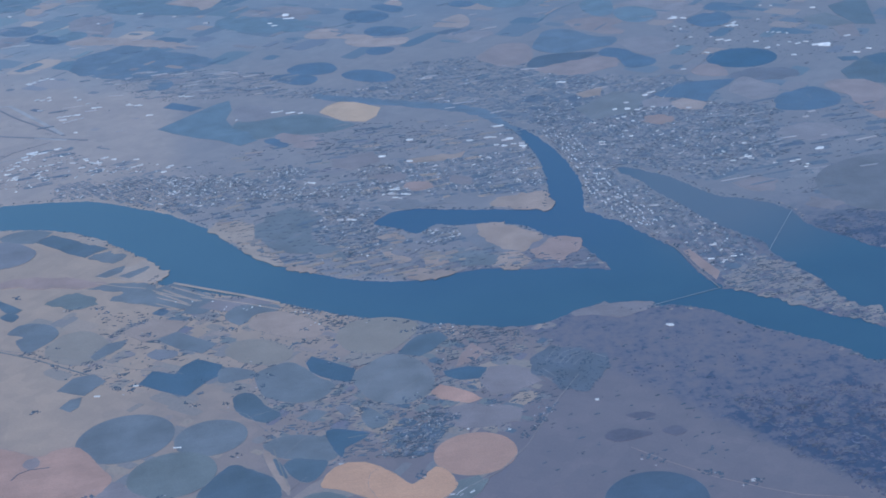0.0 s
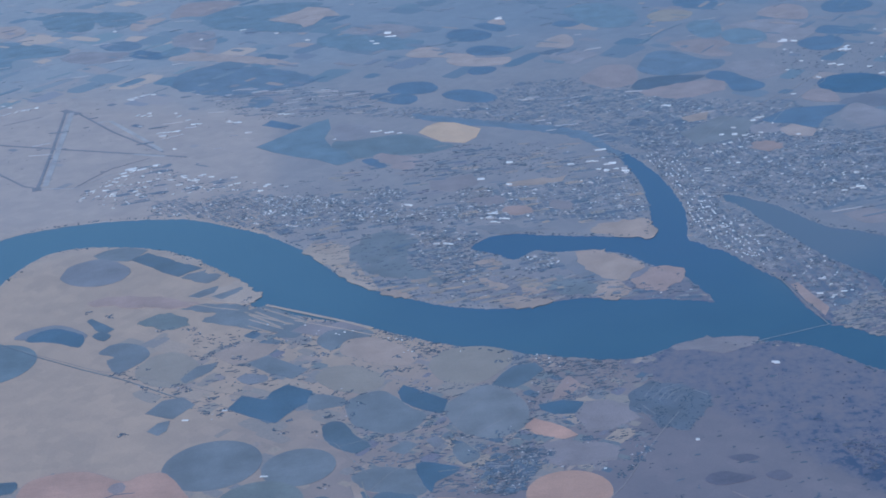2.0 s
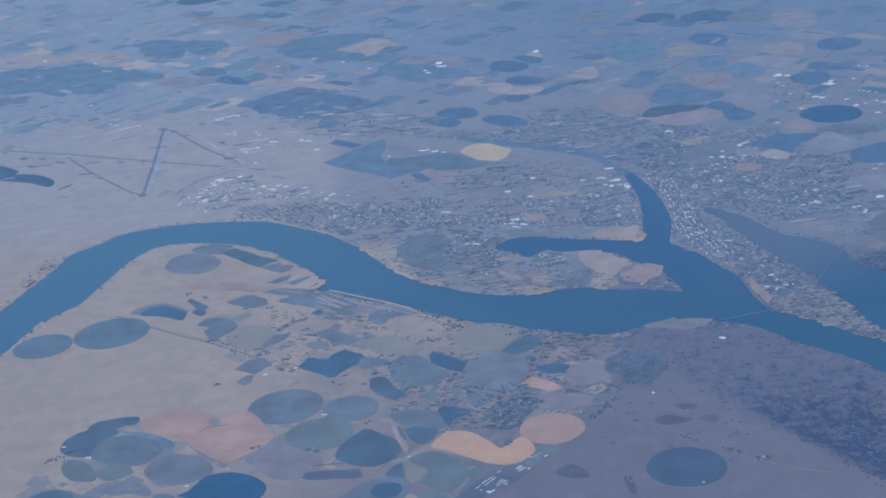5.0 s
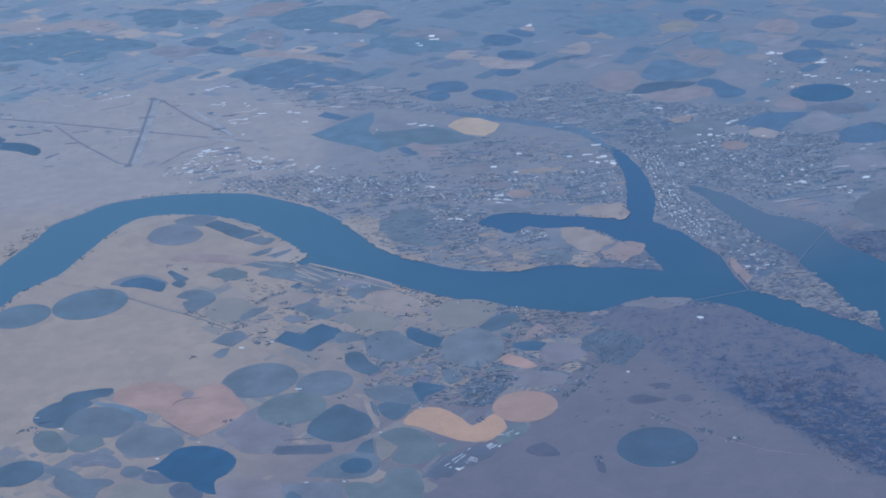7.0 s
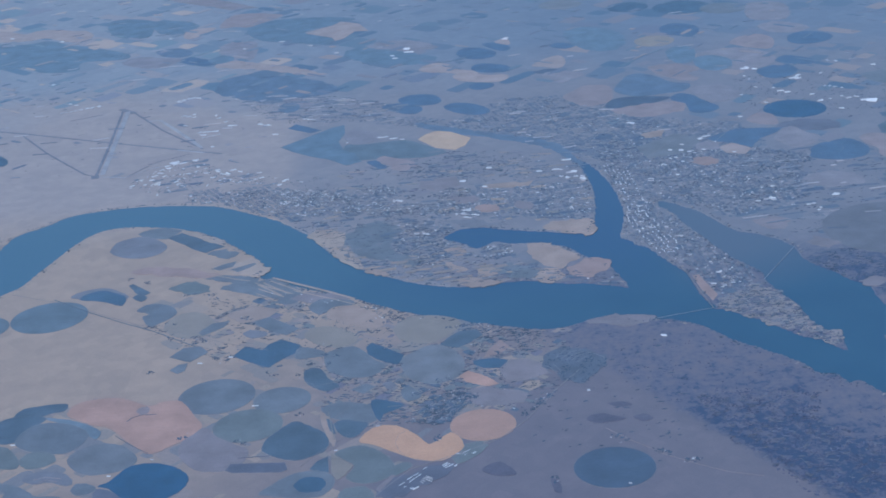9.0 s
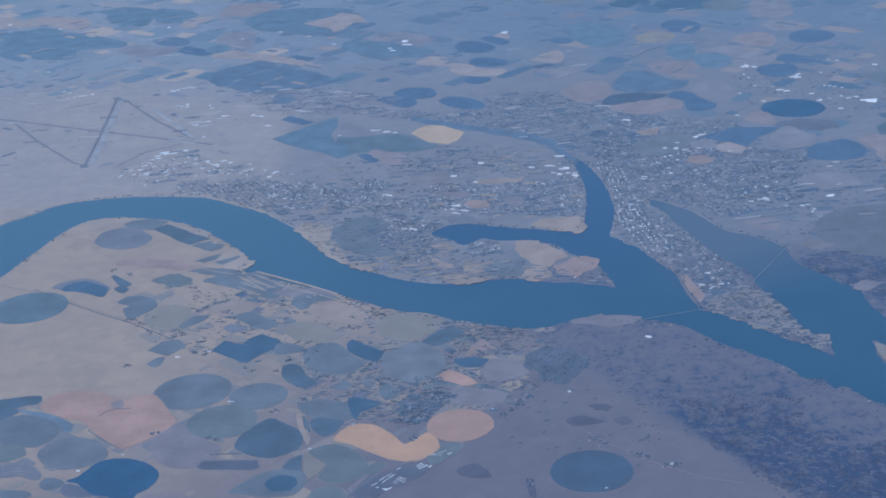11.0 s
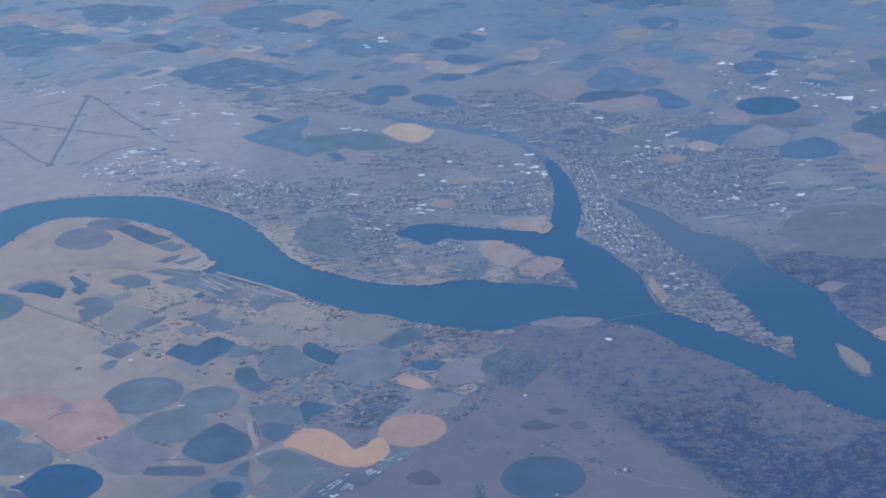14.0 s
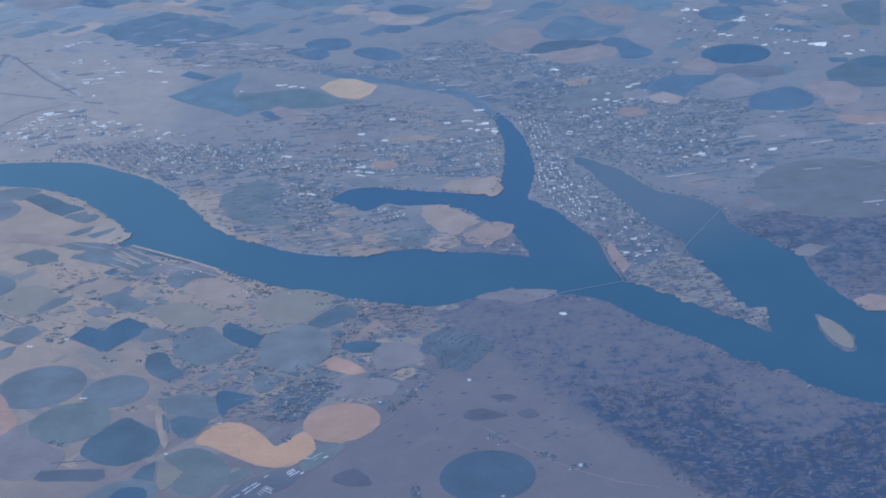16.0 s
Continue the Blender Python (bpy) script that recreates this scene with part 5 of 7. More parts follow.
# pivots and plots south of the river
pivot_field(-47.72, 145.61, 3.30, TEAL_CROP)
pivot_field(-40.25, 147.37, 4.27, TEAL_CROP)
plot_field([(-38.8, 152.6), (-38.2, 154.0), (-36.5, 154.8), (-34.8, 154.6), (-32.5, 152.4), (-32.1, 151.0), (-33.6, 151.0), (-36.0, 151.8)], LAVENDER, curved=True)
plot_field([(-37.6, 151.8), (-37.4, 153.0), (-36.4, 153.9), (-35.1, 154.0), (-33.2, 152.6), (-32.3, 151.4), (-32.2, 149.9), (-32.6, 149.1), (-34.2, 150.3), (-35.6, 151.1)], WINTER_GREEN, curved=True)
plot_field([(-32.5, 155.0), (-32.1, 155.4), (-30.8, 153.8), (-29.6, 152.3), (-30.4, 151.3), (-31.3, 152.5)], ALFALFA_DARK)
plot_field([(-31.5, 151.2), (-30.8, 151.9), (-29.8, 150.9), (-30.4, 149.8)], ALFALFA_DARK, curved=True)
plot_field([(-30.4, 147.1), (-29.7, 148.5), (-28.7, 148.8), (-27.2, 148.2), (-26.1, 146.8), (-25.8, 145.5), (-26.3, 144.3), (-27.4, 143.0), (-28.3, 142.4), (-29.0, 143.7), (-29.5, 145.3), (-28.9, 146.0)], ALFALFA, curved=True)
plot_field([(-26.7, 141.8), (-26.3, 143.7), (-25.2, 145.2), (-23.3, 145.3), (-21.7, 143.4), (-21.0, 141.0), (-21.7, 138.9), (-23.5, 138.4), (-25.5, 139.6)], OLIVE, curved=True)
plot_field([(-22.7, 139.7), (-21.4, 141.9), (-19.6, 142.2), (-20.1, 140.6), (-21.4, 139.5), (-22.2, 138.8)], ALFALFA)
plot_field([(-17.0, 141.2), (-15.3, 142.4), (-11.8, 138.6), (-13.1, 137.1), (-15.0, 138.6)], ALFALFA)
plot_field([(-17.8, 138.5), (-16.9, 139.2), (-15.3, 138.3), (-15.4, 137.3), (-16.8, 137.1)], LAVENDER, curved=True)
plot_field([(-25.1, 134.0), (-23.9, 136.0), (-22.2, 136.2), (-21.1, 134.5), (-22.8, 132.4)], ALFALFA)
plot_field([(-24.7, 130.8), (-23.9, 132.0), (-23.0, 132.2), (-23.1, 130.5), (-23.8, 129.8)], ALFALFA)
plot_field([(-18.2, 132.9), (-17.5, 134.7), (-16.9, 135.0), (-15.5, 133.8), (-14.4, 133.1), (-12.9, 131.5), (-14.2, 130.0), (-15.1, 129.6), (-16.3, 131.1), (-17.6, 132.1)], ALFALFA_DARK)
plot_field([(-18.4, 133.0), (-17.3, 135.1), (-15.4, 133.9), (-14.8, 135.2), (-13.6, 136.2), (-11.5, 134.4), (-11.6, 132.6), (-13.0, 131.5), (-14.5, 129.5), (-16.6, 131.2)], WINTER_GREEN)
plot_field([(-11.5, 133.7), (-9.4, 132.7), (-8.7, 131.3), (-10.2, 131.0), (-11.8, 131.1)], ALFALFA, curved=True)
plot_field([(-11.3, 136.8), (-9.6, 138.6), (-7.4, 137.8), (-5.6, 135.6), (-5.9, 133.6), (-7.7, 133.2), (-9.4, 133.8)], OLIVE, curved=True)
plot_field([(-10.8, 126.7), (-10.7, 128.1), (-10.0, 128.6), (-9.2, 128.2), (-8.6, 126.9), (-8.4, 126.0), (-7.2, 124.1), (-7.8, 123.3), (-8.6, 123.1), (-9.7, 124.1), (-10.5, 125.4)], ALFALFA_DARK, curved=True)
plot_field([(-8.9, 130.7), (-8.5, 132.0), (-7.3, 132.7), (-5.9, 132.9), (-4.8, 131.5), (-4.0, 129.7), (-2.7, 127.8), (-3.3, 126.3), (-4.4, 125.5), (-5.8, 125.5), (-7.5, 126.5), (-8.5, 128.0)], ALFALFA, curved=True)
plot_field([(-1.2, 128.3), (0.2, 130.3), (2.3, 131.7), (4.1, 130.3), (5.1, 128.0), (5.2, 126.0), (4.5, 123.9), (2.5, 122.7), (0.6, 123.4), (-0.5, 124.9)], GRASS_SEED, curved=True)
plot_field([(-4.6, 132.3), (-4.1, 133.5), (-2.7, 132.1), (-0.7, 129.8), (-1.4, 127.6), (-2.3, 128.2), (-3.6, 129.4), (-4.4, 130.6)], WINTER_GREEN)
plot_field([(-1.6, 137.0), (-0.1, 139.0), (2.6, 139.1), (5.0, 137.6), (5.2, 135.6), (3.9, 133.7), (2.3, 132.3), (0.6, 132.3), (-0.9, 133.5), (-1.6, 135.4)], OLIVE, curved=True)
plot_field([(2.9, 131.5), (3.8, 133.0), (5.1, 134.5), (6.9, 134.6), (7.5, 133.1), (5.8, 131.2), (4.6, 130.4)], ALFALFA_DARK)
plot_field([(7.2, 127.6), (8.0, 129.8), (9.2, 131.5), (10.0, 129.7), (8.9, 128.2)], FALLOW_PINK)
plot_field([(6.1, 127.2), (8.1, 127.4), (9.6, 126.7), (8.8, 124.9), (7.1, 125.2), (6.2, 126.2)], WINTER_GREEN)
plot_field([(8.5, 124.7), (9.8, 126.7), (11.5, 126.5), (13.0, 125.1), (13.3, 123.1), (10.7, 121.7), (9.1, 122.0)], STUBBLE)
plot_field([(4.5, 123.8), (5.4, 125.0), (6.5, 124.1), (7.5, 123.0), (8.3, 121.6), (7.1, 121.2), (5.2, 122.5)], PINK_PALE)
plot_field([(4.5, 120.4), (6.8, 121.0), (9.5, 120.1), (10.9, 118.6), (9.4, 117.1), (7.0, 117.2), (5.0, 118.5)], STUBBLE, curved=True, wild=True)
pivot_field(-19.19, 123.95, 3.78, ALFALFA)
pivot_field(-12.67, 122.00, 2.78, ALFALFA)
pivot_field(-15.61, 117.26, 3.28, TEAL_GREY)
plot_field([(-21.4, 116.1), (-20.7, 117.5), (-19.4, 117.3), (-18.5, 115.7), (-16.7, 113.9), (-15.2, 112.4), (-15.9, 109.6), (-18.4, 109.0), (-20.3, 110.3), (-21.6, 113.2)], STUBBLE, curved=True)
plot_field([(-14.0, 112.4), (-13.6, 114.3), (-12.7, 115.7), (-11.8, 116.9), (-11.0, 117.3), (-9.8, 116.2), (-8.4, 114.7), (-7.9, 112.9), (-8.1, 111.3), (-9.1, 110.4), (-10.6, 109.8), (-11.9, 110.2), (-13.2, 111.2)], ALFALFA_DARK, curved=True)
plot_field([(-8.9, 118.1), (-8.2, 119.2), (-7.8, 116.2), (-7.3, 113.1), (-7.4, 111.8), (-8.1, 114.0)], FALLOW, curved=True)
plot_field([(-8.8, 119.5), (-7.7, 120.3), (-6.4, 120.4), (-4.7, 119.7), (-3.6, 118.4), (-3.4, 116.6), (-4.2, 115.7), (-5.5, 116.2), (-7.1, 116.9), (-8.0, 117.6)], ALFALFA, curved=True)
plot_field([(-7.5, 116.1), (-6.6, 116.8), (-5.3, 116.3), (-4.3, 115.6), (-5.3, 113.5), (-6.1, 113.2), (-6.9, 114.1)], ALFALFA_DARK, curved=True)
plot_field([(-8.2, 117.1), (-7.8, 116.7), (-7.3, 114.3), (-7.8, 114.8)], ALFALFA_DARK, curved=True)
plot_field([(-4.1, 119.9), (-3.4, 120.4), (-2.0, 119.7), (-0.9, 118.8), (-2.0, 117.8), (-2.9, 117.1), (-3.2, 115.9), (-3.7, 117.2)], WINTER_GREEN, curved=True)
plot_field([(-6.1, 123.0), (-4.6, 124.0), (-3.6, 123.2), (-4.8, 121.9)], ALFALFA)
plot_field([(-3.0, 123.7), (-2.2, 124.2), (-1.5, 123.0), (-2.4, 122.2)], LAVENDER)
plot_field([(-1.1, 122.1), (-0.2, 122.5), (0.8, 121.1), (0.4, 119.7), (-0.6, 119.6), (-1.1, 120.9)], ALFALFA, curved=True)
plot_field([(-7.3, 110.4), (-6.3, 111.3), (-4.9, 111.5), (-3.6, 110.6), (-2.5, 109.0), (-1.9, 107.2), (-2.3, 105.7), (-3.3, 104.9), (-4.5, 104.7), (-5.5, 105.1), (-6.2, 106.1), (-5.5, 107.8), (-6.3, 109.1)], TEAL_GREY, curved=True)
plot_field([(-2.1, 107.0), (-1.2, 107.8), (-0.4, 107.4), (-1.0, 106.3), (-2.2, 105.6)], TEAL_GREY, curved=True)
plot_field([(-7.6, 110.6), (-5.6, 108.0), (-6.3, 106.4), (-7.0, 105.7), (-7.5, 107.1)], OLIVE)
plot_field([(-9.5, 108.0), (-8.8, 109.4), (-7.9, 110.0), (-7.8, 108.7), (-7.7, 107.1), (-8.5, 107.3)], ALFALFA_DARK)
plot_field([(-13.7, 104.4), (-12.9, 105.5), (-11.2, 107.2), (-9.2, 107.7), (-7.6, 106.8), (-7.2, 105.4), (-7.6, 104.0), (-8.6, 103.1), (-10.6, 103.3), (-12.3, 103.8)], ALFALFA, curved=True)
plot_field([(-10.7, 105.5), (-10.2, 106.4), (-9.2, 106.7), (-8.2, 106.2), (-7.9, 105.2), (-8.4, 104.1), (-9.6, 104.0), (-10.4, 104.5)], WINTER_GREEN, curved=True)
plot_field([(-10.2, 101.3), (-9.8, 102.5), (-8.6, 102.4), (-7.0, 101.7), (-6.7, 103.4), (-6.0, 104.2), (-4.5, 104.1), (-3.8, 102.8), (-3.5, 101.1), (-3.6, 99.3), (-4.3, 97.7), (-8.0, 98.3), (-9.5, 99.4)], TEAL_GREY, curved=True)
plot_field([(-17.0, 109.0), (-16.6, 110.1), (-13.4, 109.8), (-11.7, 109.6), (-11.4, 108.3), (-12.0, 107.9), (-16.3, 108.5)], LAVENDER_DARK)
hedge([(-16.0, 111.1), (-14.6, 111.1), (-13.2, 111.0)], 0.12, LAVENDER_DARK)
plot_field([(-33.6, 123.4), (-33.0, 124.9), (-31.1, 125.6), (-28.6, 125.3), (-25.8, 123.2), (-24.5, 123.8), (-22.8, 123.7), (-21.7, 121.9), (-20.9, 120.1), (-20.0, 118.1), (-20.4, 116.8), (-21.6, 115.3), (-22.8, 114.2), (-23.7, 113.5), (-24.5, 113.4), (-25.8, 114.9), (-27.3, 116.9), (-29.0, 119.2), (-30.5, 119.9), (-32.1, 121.2), (-33.4, 122.3)], PINK_PALE, curved=True)
hedge([(-27.4, 120.1), (-27.0, 120.9), (-26.2, 121.3), (-24.7, 121.2)], 0.1, LAVENDER_DARK)
hedge([(-28.0, 117.4), (-26.2, 115.2), (-24.4, 113.4)], 0.06, LAVENDER_DARK)
plot_field([(-26.7, 122.0), (-26.6, 122.8), (-25.8, 123.0), (-25.5, 121.9), (-26.1, 121.4)], DUSTY, curved=True)
plot_field([(-35.9, 122.5), (-33.2, 121.6), (-30.7, 119.8), (-29.6, 118.4), (-29.8, 117.1), (-30.7, 118.0), (-32.1, 120.0), (-34.3, 121.3)], BLUEGRASS, curved=True)
plot_field([(-38.8, 123.2), (-38.2, 124.7), (-36.7, 125.1), (-34.1, 125.1), (-34.0, 123.6), (-35.2, 123.3), (-36.2, 122.7), (-37.6, 123.0)], ALFALFA_DARK, curved=True)
plot_field([(-40.8, 119.8), (-40.6, 121.5), (-39.5, 122.8), (-38.2, 123.2), (-35.9, 122.7), (-35.5, 121.8), (-36.6, 120.6), (-37.4, 119.2), (-37.6, 117.8), (-38.9, 117.7), (-40.2, 118.6)], ALFALFA_DARK, curved=True)
plot_field([(-37.5, 117.8), (-37.2, 119.8), (-36.1, 121.1), (-34.3, 121.2), (-32.1, 120.0), (-30.7, 118.3), (-30.8, 116.7), (-31.4, 115.6), (-32.3, 114.8), (-33.6, 114.9), (-35.6, 115.7), (-36.9, 116.7)], ALFALFA, curved=True)
plot_field([(-39.9, 115.6), (-39.6, 117.1), (-38.2, 116.9), (-37.1, 115.5), (-36.3, 113.9), (-36.3, 112.7), (-37.3, 112.7), (-38.8, 113.4)], TEAL_GREY, curved=True)
plot_field([(-36.3, 114.1), (-35.8, 115.4), (-34.5, 115.5), (-33.3, 114.7), (-32.9, 113.5), (-33.7, 112.6), (-34.9, 112.3), (-35.9, 113.0)], TEAL_GREY, curved=True)
plot_field([(-31.8, 113.3), (-31.3, 114.9), (-29.6, 116.1), (-27.4, 115.6), (-25.9, 113.9), (-25.3, 112.2), (-26.2, 110.8), (-28.7, 110.2), (-30.6, 111.2)], GRASS_SEED, curved=True)
plot_field([(-35.3, 110.6), (-34.5, 111.6), (-33.3, 111.7), (-31.6, 111.0), (-30.6, 109.5), (-30.9, 108.7), (-32.6, 109.6), (-34.1, 109.5)], LAVENDER, curved=True)
levee([(-34.2, 110.3), (-33.2, 110.6), (-31.7, 110.1)], 0.1, DUSTY)
levee([(-33.6, 109.7), (-33.0, 110.1), (-32.0, 109.6)], 0.08, DUSTY)
plot_field([(-30.4, 107.7), (-30.2, 108.8), (-29.2, 108.8), (-28.2, 107.8), (-28.8, 106.9), (-29.7, 106.9)], ALFALFA, curved=True)
pivot_field(-39.95, 109.38, 2.32, ALFALFA_DARK)
plot_field([(-37.5, 109.3), (-37.0, 110.1), (-35.6, 109.4), (-34.4, 108.4), (-33.4, 107.3), (-31.6, 107.0), (-30.7, 106.1), (-31.8, 105.1), (-32.0, 103.9), (-32.2, 102.6), (-33.7, 103.9), (-35.6, 105.9), (-36.3, 107.2), (-36.4, 108.4)], ALFALFA, curved=True)
plot_field([(-30.4, 105.8), (-28.1, 105.4), (-25.9, 105.1), (-25.1, 102.3), (-27.2, 100.9), (-30.7, 102.1)], OLIVE)
plot_field([(-21.5, 104.4), (-20.7, 104.8), (-18.2, 104.7), (-15.9, 103.6), (-15.5, 101.7), (-16.1, 99.5), (-20.2, 100.2), (-21.2, 102.0)], DUSTY)
plot_field([(-15.7, 103.1), (-13.0, 103.2), (-10.4, 102.6), (-10.3, 99.5), (-12.7, 98.6), (-15.3, 99.9)], LAVENDER)
plot_field([(-28.3, 106.4), (-28.1, 107.6), (-26.9, 107.2), (-25.3, 105.5), (-25.9, 105.2), (-27.4, 105.4)], LAVENDER_DARK, curved=True)
plot_field([(-25.6, 104.0), (-25.1, 105.0), (-23.9, 104.8), (-23.1, 103.7), (-22.5, 102.8), (-22.8, 102.1), (-24.0, 101.9), (-25.0, 102.7)], LAVENDER_DARK, curved=True)
plot_field([(-28.1, 108.1), (-27.3, 108.8), (-26.6, 110.0), (-25.8, 111.2), (-24.3, 111.6), (-22.7, 111.2), (-21.0, 109.9), (-20.2, 108.5), (-20.2, 107.1), (-20.8, 105.9), (-21.6, 105.0), (-21.6, 103.8), (-21.4, 102.6), (-22.4, 103.0), (-23.4, 103.9), (-23.9, 104.9), (-25.2, 105.4), (-26.3, 106.5), (-27.0, 107.5)], LUSH, curved=True)
plot_field([(-15.3, 101.2), (-14.8, 101.9), (-14.1, 101.3), (-13.8, 100.5), (-14.5, 100.2)], ALFALFA_DARK, curved=True)
pivot_field(6.24, 113.54, 3.03, PINK_SOIL)
pivot_field(16.92, 103.89, 3.51, DARK_CROP)
plot_field([(15.7, 113.2), (17.0, 113.8), (18.2, 113.2), (19.2, 112.4), (17.5, 112.0), (16.2, 112.1)], BRUSH_PATCH, curved=True)
plot_field([(18.0, 115.6), (19.2, 115.8), (20.2, 115.1), (19.0, 114.7)], BRUSH_PATCH, curved=True)
plot_field([(5.6, 105.4), (7.0, 106.5), (7.9, 105.7), (8.5, 104.1), (6.8, 104.1)], BRUSH_PATCH, curved=True)
plot_field([(11.3, 102.8), (11.9, 102.4), (12.0, 100.5), (11.4, 100.8)], BRUSH_PATCH, curved=True)
plot_field([(19.9, 112.6), (21.0, 113.0), (21.6, 112.0), (20.6, 111.6)], BRUSH_PATCH, curved=True)
# the spit and the shore above the inlet
plot_field([(2.3, 184.2), (7.3, 184.6), (7.6, 181.1), (4.3, 179.5), (2.2, 181.2)], STUBBLE)
# golf course and yards
plot_field([(15.0, 128.8), (17.5, 127.6), (19.3, 125.5), (18.9, 123.6), (17.1, 121.1), (16.0, 120.1), (14.6, 121.0), (14.1, 123.0), (13.0, 124.3), (13.3, 126.3), (13.9, 127.8)], GOLF_GREEN, wild=True)
plot_field([(3.6, 110.0), (5.9, 110.5), (6.4, 109.4), (4.3, 107.7)], TEAL_GREY)
levee([(-17.6, 152.6), (-15.5, 150.5), (-13.0, 148.4)], 0.16, SAND)
levee([(-17.1, 150.7), (-14.0, 147.7)], 0.16, SAND)
levee([(-17.2, 149.3), (-14.6, 146.8)], 0.16, SAND)
levee([(-13.0, 149.3), (-8.9, 146.3), (-4.6, 142.8)], 0.16, SAND)
levee([(-16.8, 151.7), (-14.0, 149.2)], 0.16, SAND)
levee([(-23.0, 156.3), (-20.3, 154.4), (-18.2, 153.3)], 0.16, SAND)
levee([(14.7, 125.7), (15.9, 127.2), (17.0, 127.6)], 0.12, LAVENDER)
levee([(15.2, 125.4), (16.2, 126.7), (17.2, 127.1)], 0.12, LAVENDER)
levee([(15.8, 125.4), (16.6, 126.4), (17.2, 126.6)], 0.12, LAVENDER)
levee([(13.3, 124.5), (13.8, 123.4), (14.1, 122.6)], 0.12, LAVENDER)
levee([(13.1, 123.8), (13.5, 122.7)], 0.12, LAVENDER)
levee([(13.8, 125.0), (14.2, 124.0), (14.5, 123.2)], 0.12, LAVENDER)
levee([(17.5, 126.9), (18.4, 126.2), (19.1, 125.3)], 0.12, LAVENDER)
levee([(14.3, 126.2), (15.0, 127.3), (15.6, 128.1)], 0.12, LAVENDER)
levee([(16.3, 124.8), (16.8, 125.5), (17.3, 125.9)], 0.12, LAVENDER)
road([(-11.9, 126.4), (-9.9, 125.0), (-7.6, 119.7)], 0.1, GRAVEL)
road([(-10.4, 108.5), (-8.5, 111.2), (-6.0, 113.9)], 0.1, GRAVEL)
plot_field([(46.9, 124.5), (47.6, 123.9), (48.2, 122.3), (48.5, 120.4), (48.1, 118.6), (47.4, 118.8), (46.9, 120.2), (46.6, 122.1)], OLIVE, curved=True)
plot_field([(-73.1, 222.3), (-69.0, 220.4), (-65.9, 216.7), (-66.3, 214.2), (-71.5, 216.3)], WINTER_GREEN)
plot_field([(-70.2, 214.7), (-66.7, 215.2), (-62.3, 213.6), (-59.1, 209.7), (-59.2, 206.7), (-62.7, 209.7), (-66.8, 212.0)], WINTER_GREEN, curved=True)
plot_field([(-80.9, 266.9), (-74.8, 263.9), (-74.1, 261.1), (-79.8, 262.7)], ALFALFA)
# the peninsula
plot_field([(-7.5, 164.5), (-5.4, 168.6), (-3.7, 169.8), (-2.1, 168.6), (-0.5, 166.6), (-1.4, 163.0), (-1.9, 160.2), (-0.4, 157.7), (1.1, 154.6), (0.5, 153.3), (-1.5, 155.8), (-4.0, 157.1), (-6.4, 159.8)], ALFALFA, curved=True, wild=True)
plot_field([(14.3, 157.2), (15.9, 157.9), (17.6, 156.4), (19.1, 154.0), (20.1, 152.3), (18.6, 150.6), (16.9, 149.0), (14.7, 150.8), (13.6, 153.1)], FALLOW, curved=True, wild=True)
plot_field([(13.0, 154.6), (13.9, 155.8), (14.5, 153.6), (15.9, 150.6), (16.9, 149.1), (14.6, 150.7), (13.1, 152.6)], LAVENDER, curved=True, wild=True)
plot_field([(18.4, 149.0), (19.9, 151.0), (21.8, 151.6), (23.1, 150.3), (22.4, 147.8), (20.5, 146.3), (18.8, 146.6)], FALLOW_PINK, curved=True, wild=True)
plot_field([(9.4, 150.7), (11.3, 152.3), (13.7, 150.7), (14.9, 148.8), (13.8, 147.1), (11.4, 148.3)], ALFALFA, curved=True, wild=True)
plot_field([(4.3, 153.5), (5.3, 153.9), (6.7, 151.0), (5.7, 150.9)], FALLOW, curved=True, wild=True)
plot_field([(4.8, 157.9), (5.9, 158.5), (7.3, 156.6), (6.0, 155.9)], FALLOW, curved=True, wild=True)
plot_field([(-4.5, 153.8), (-2.8, 153.1), (-2.0, 151.2), (-3.8, 152.0)], FALLOW, curved=True, wild=True)
plot_field([(14.4, 148.0), (16.0, 149.2), (17.5, 147.9), (16.8, 145.8), (14.9, 145.9)], FALLOW, curved=True, wild=True)
plot_field([(5.8, 148.2), (8.0, 148.4), (10.3, 146.9), (9.3, 145.9), (6.9, 146.4)], FALLOW, curved=True, wild=True)
plot_field([(17.1, 163.6), (19.9, 164.8), (23.1, 164.1), (22.5, 159.3), (20.4, 160.1), (17.2, 162.0)], FALLOW, curved=True, wild=True)
plot_field([(8.1, 150.0), (9.7, 150.6), (10.0, 149.2), (8.5, 148.9)], FALLOW, curved=True, wild=True)
plot_field([(8.6, 172.5), (11.4, 172.8), (12.5, 170.3), (10.1, 169.8)], FALLOW_PINK, wild=True)
plot_field([(14.2, 173.2), (16.3, 171.6), (15.8, 169.1), (14.0, 170.2)], STUBBLE, wild=True)
plot_field([(6.0, 176.6), (9.4, 176.6), (9.8, 173.9), (7.0, 173.7)], STUBBLE, wild=True)
plot_field([(4.2, 167.9), (8.8, 167.5), (13.4, 164.5), (8.6, 164.8)], LAVENDER, wild=True)
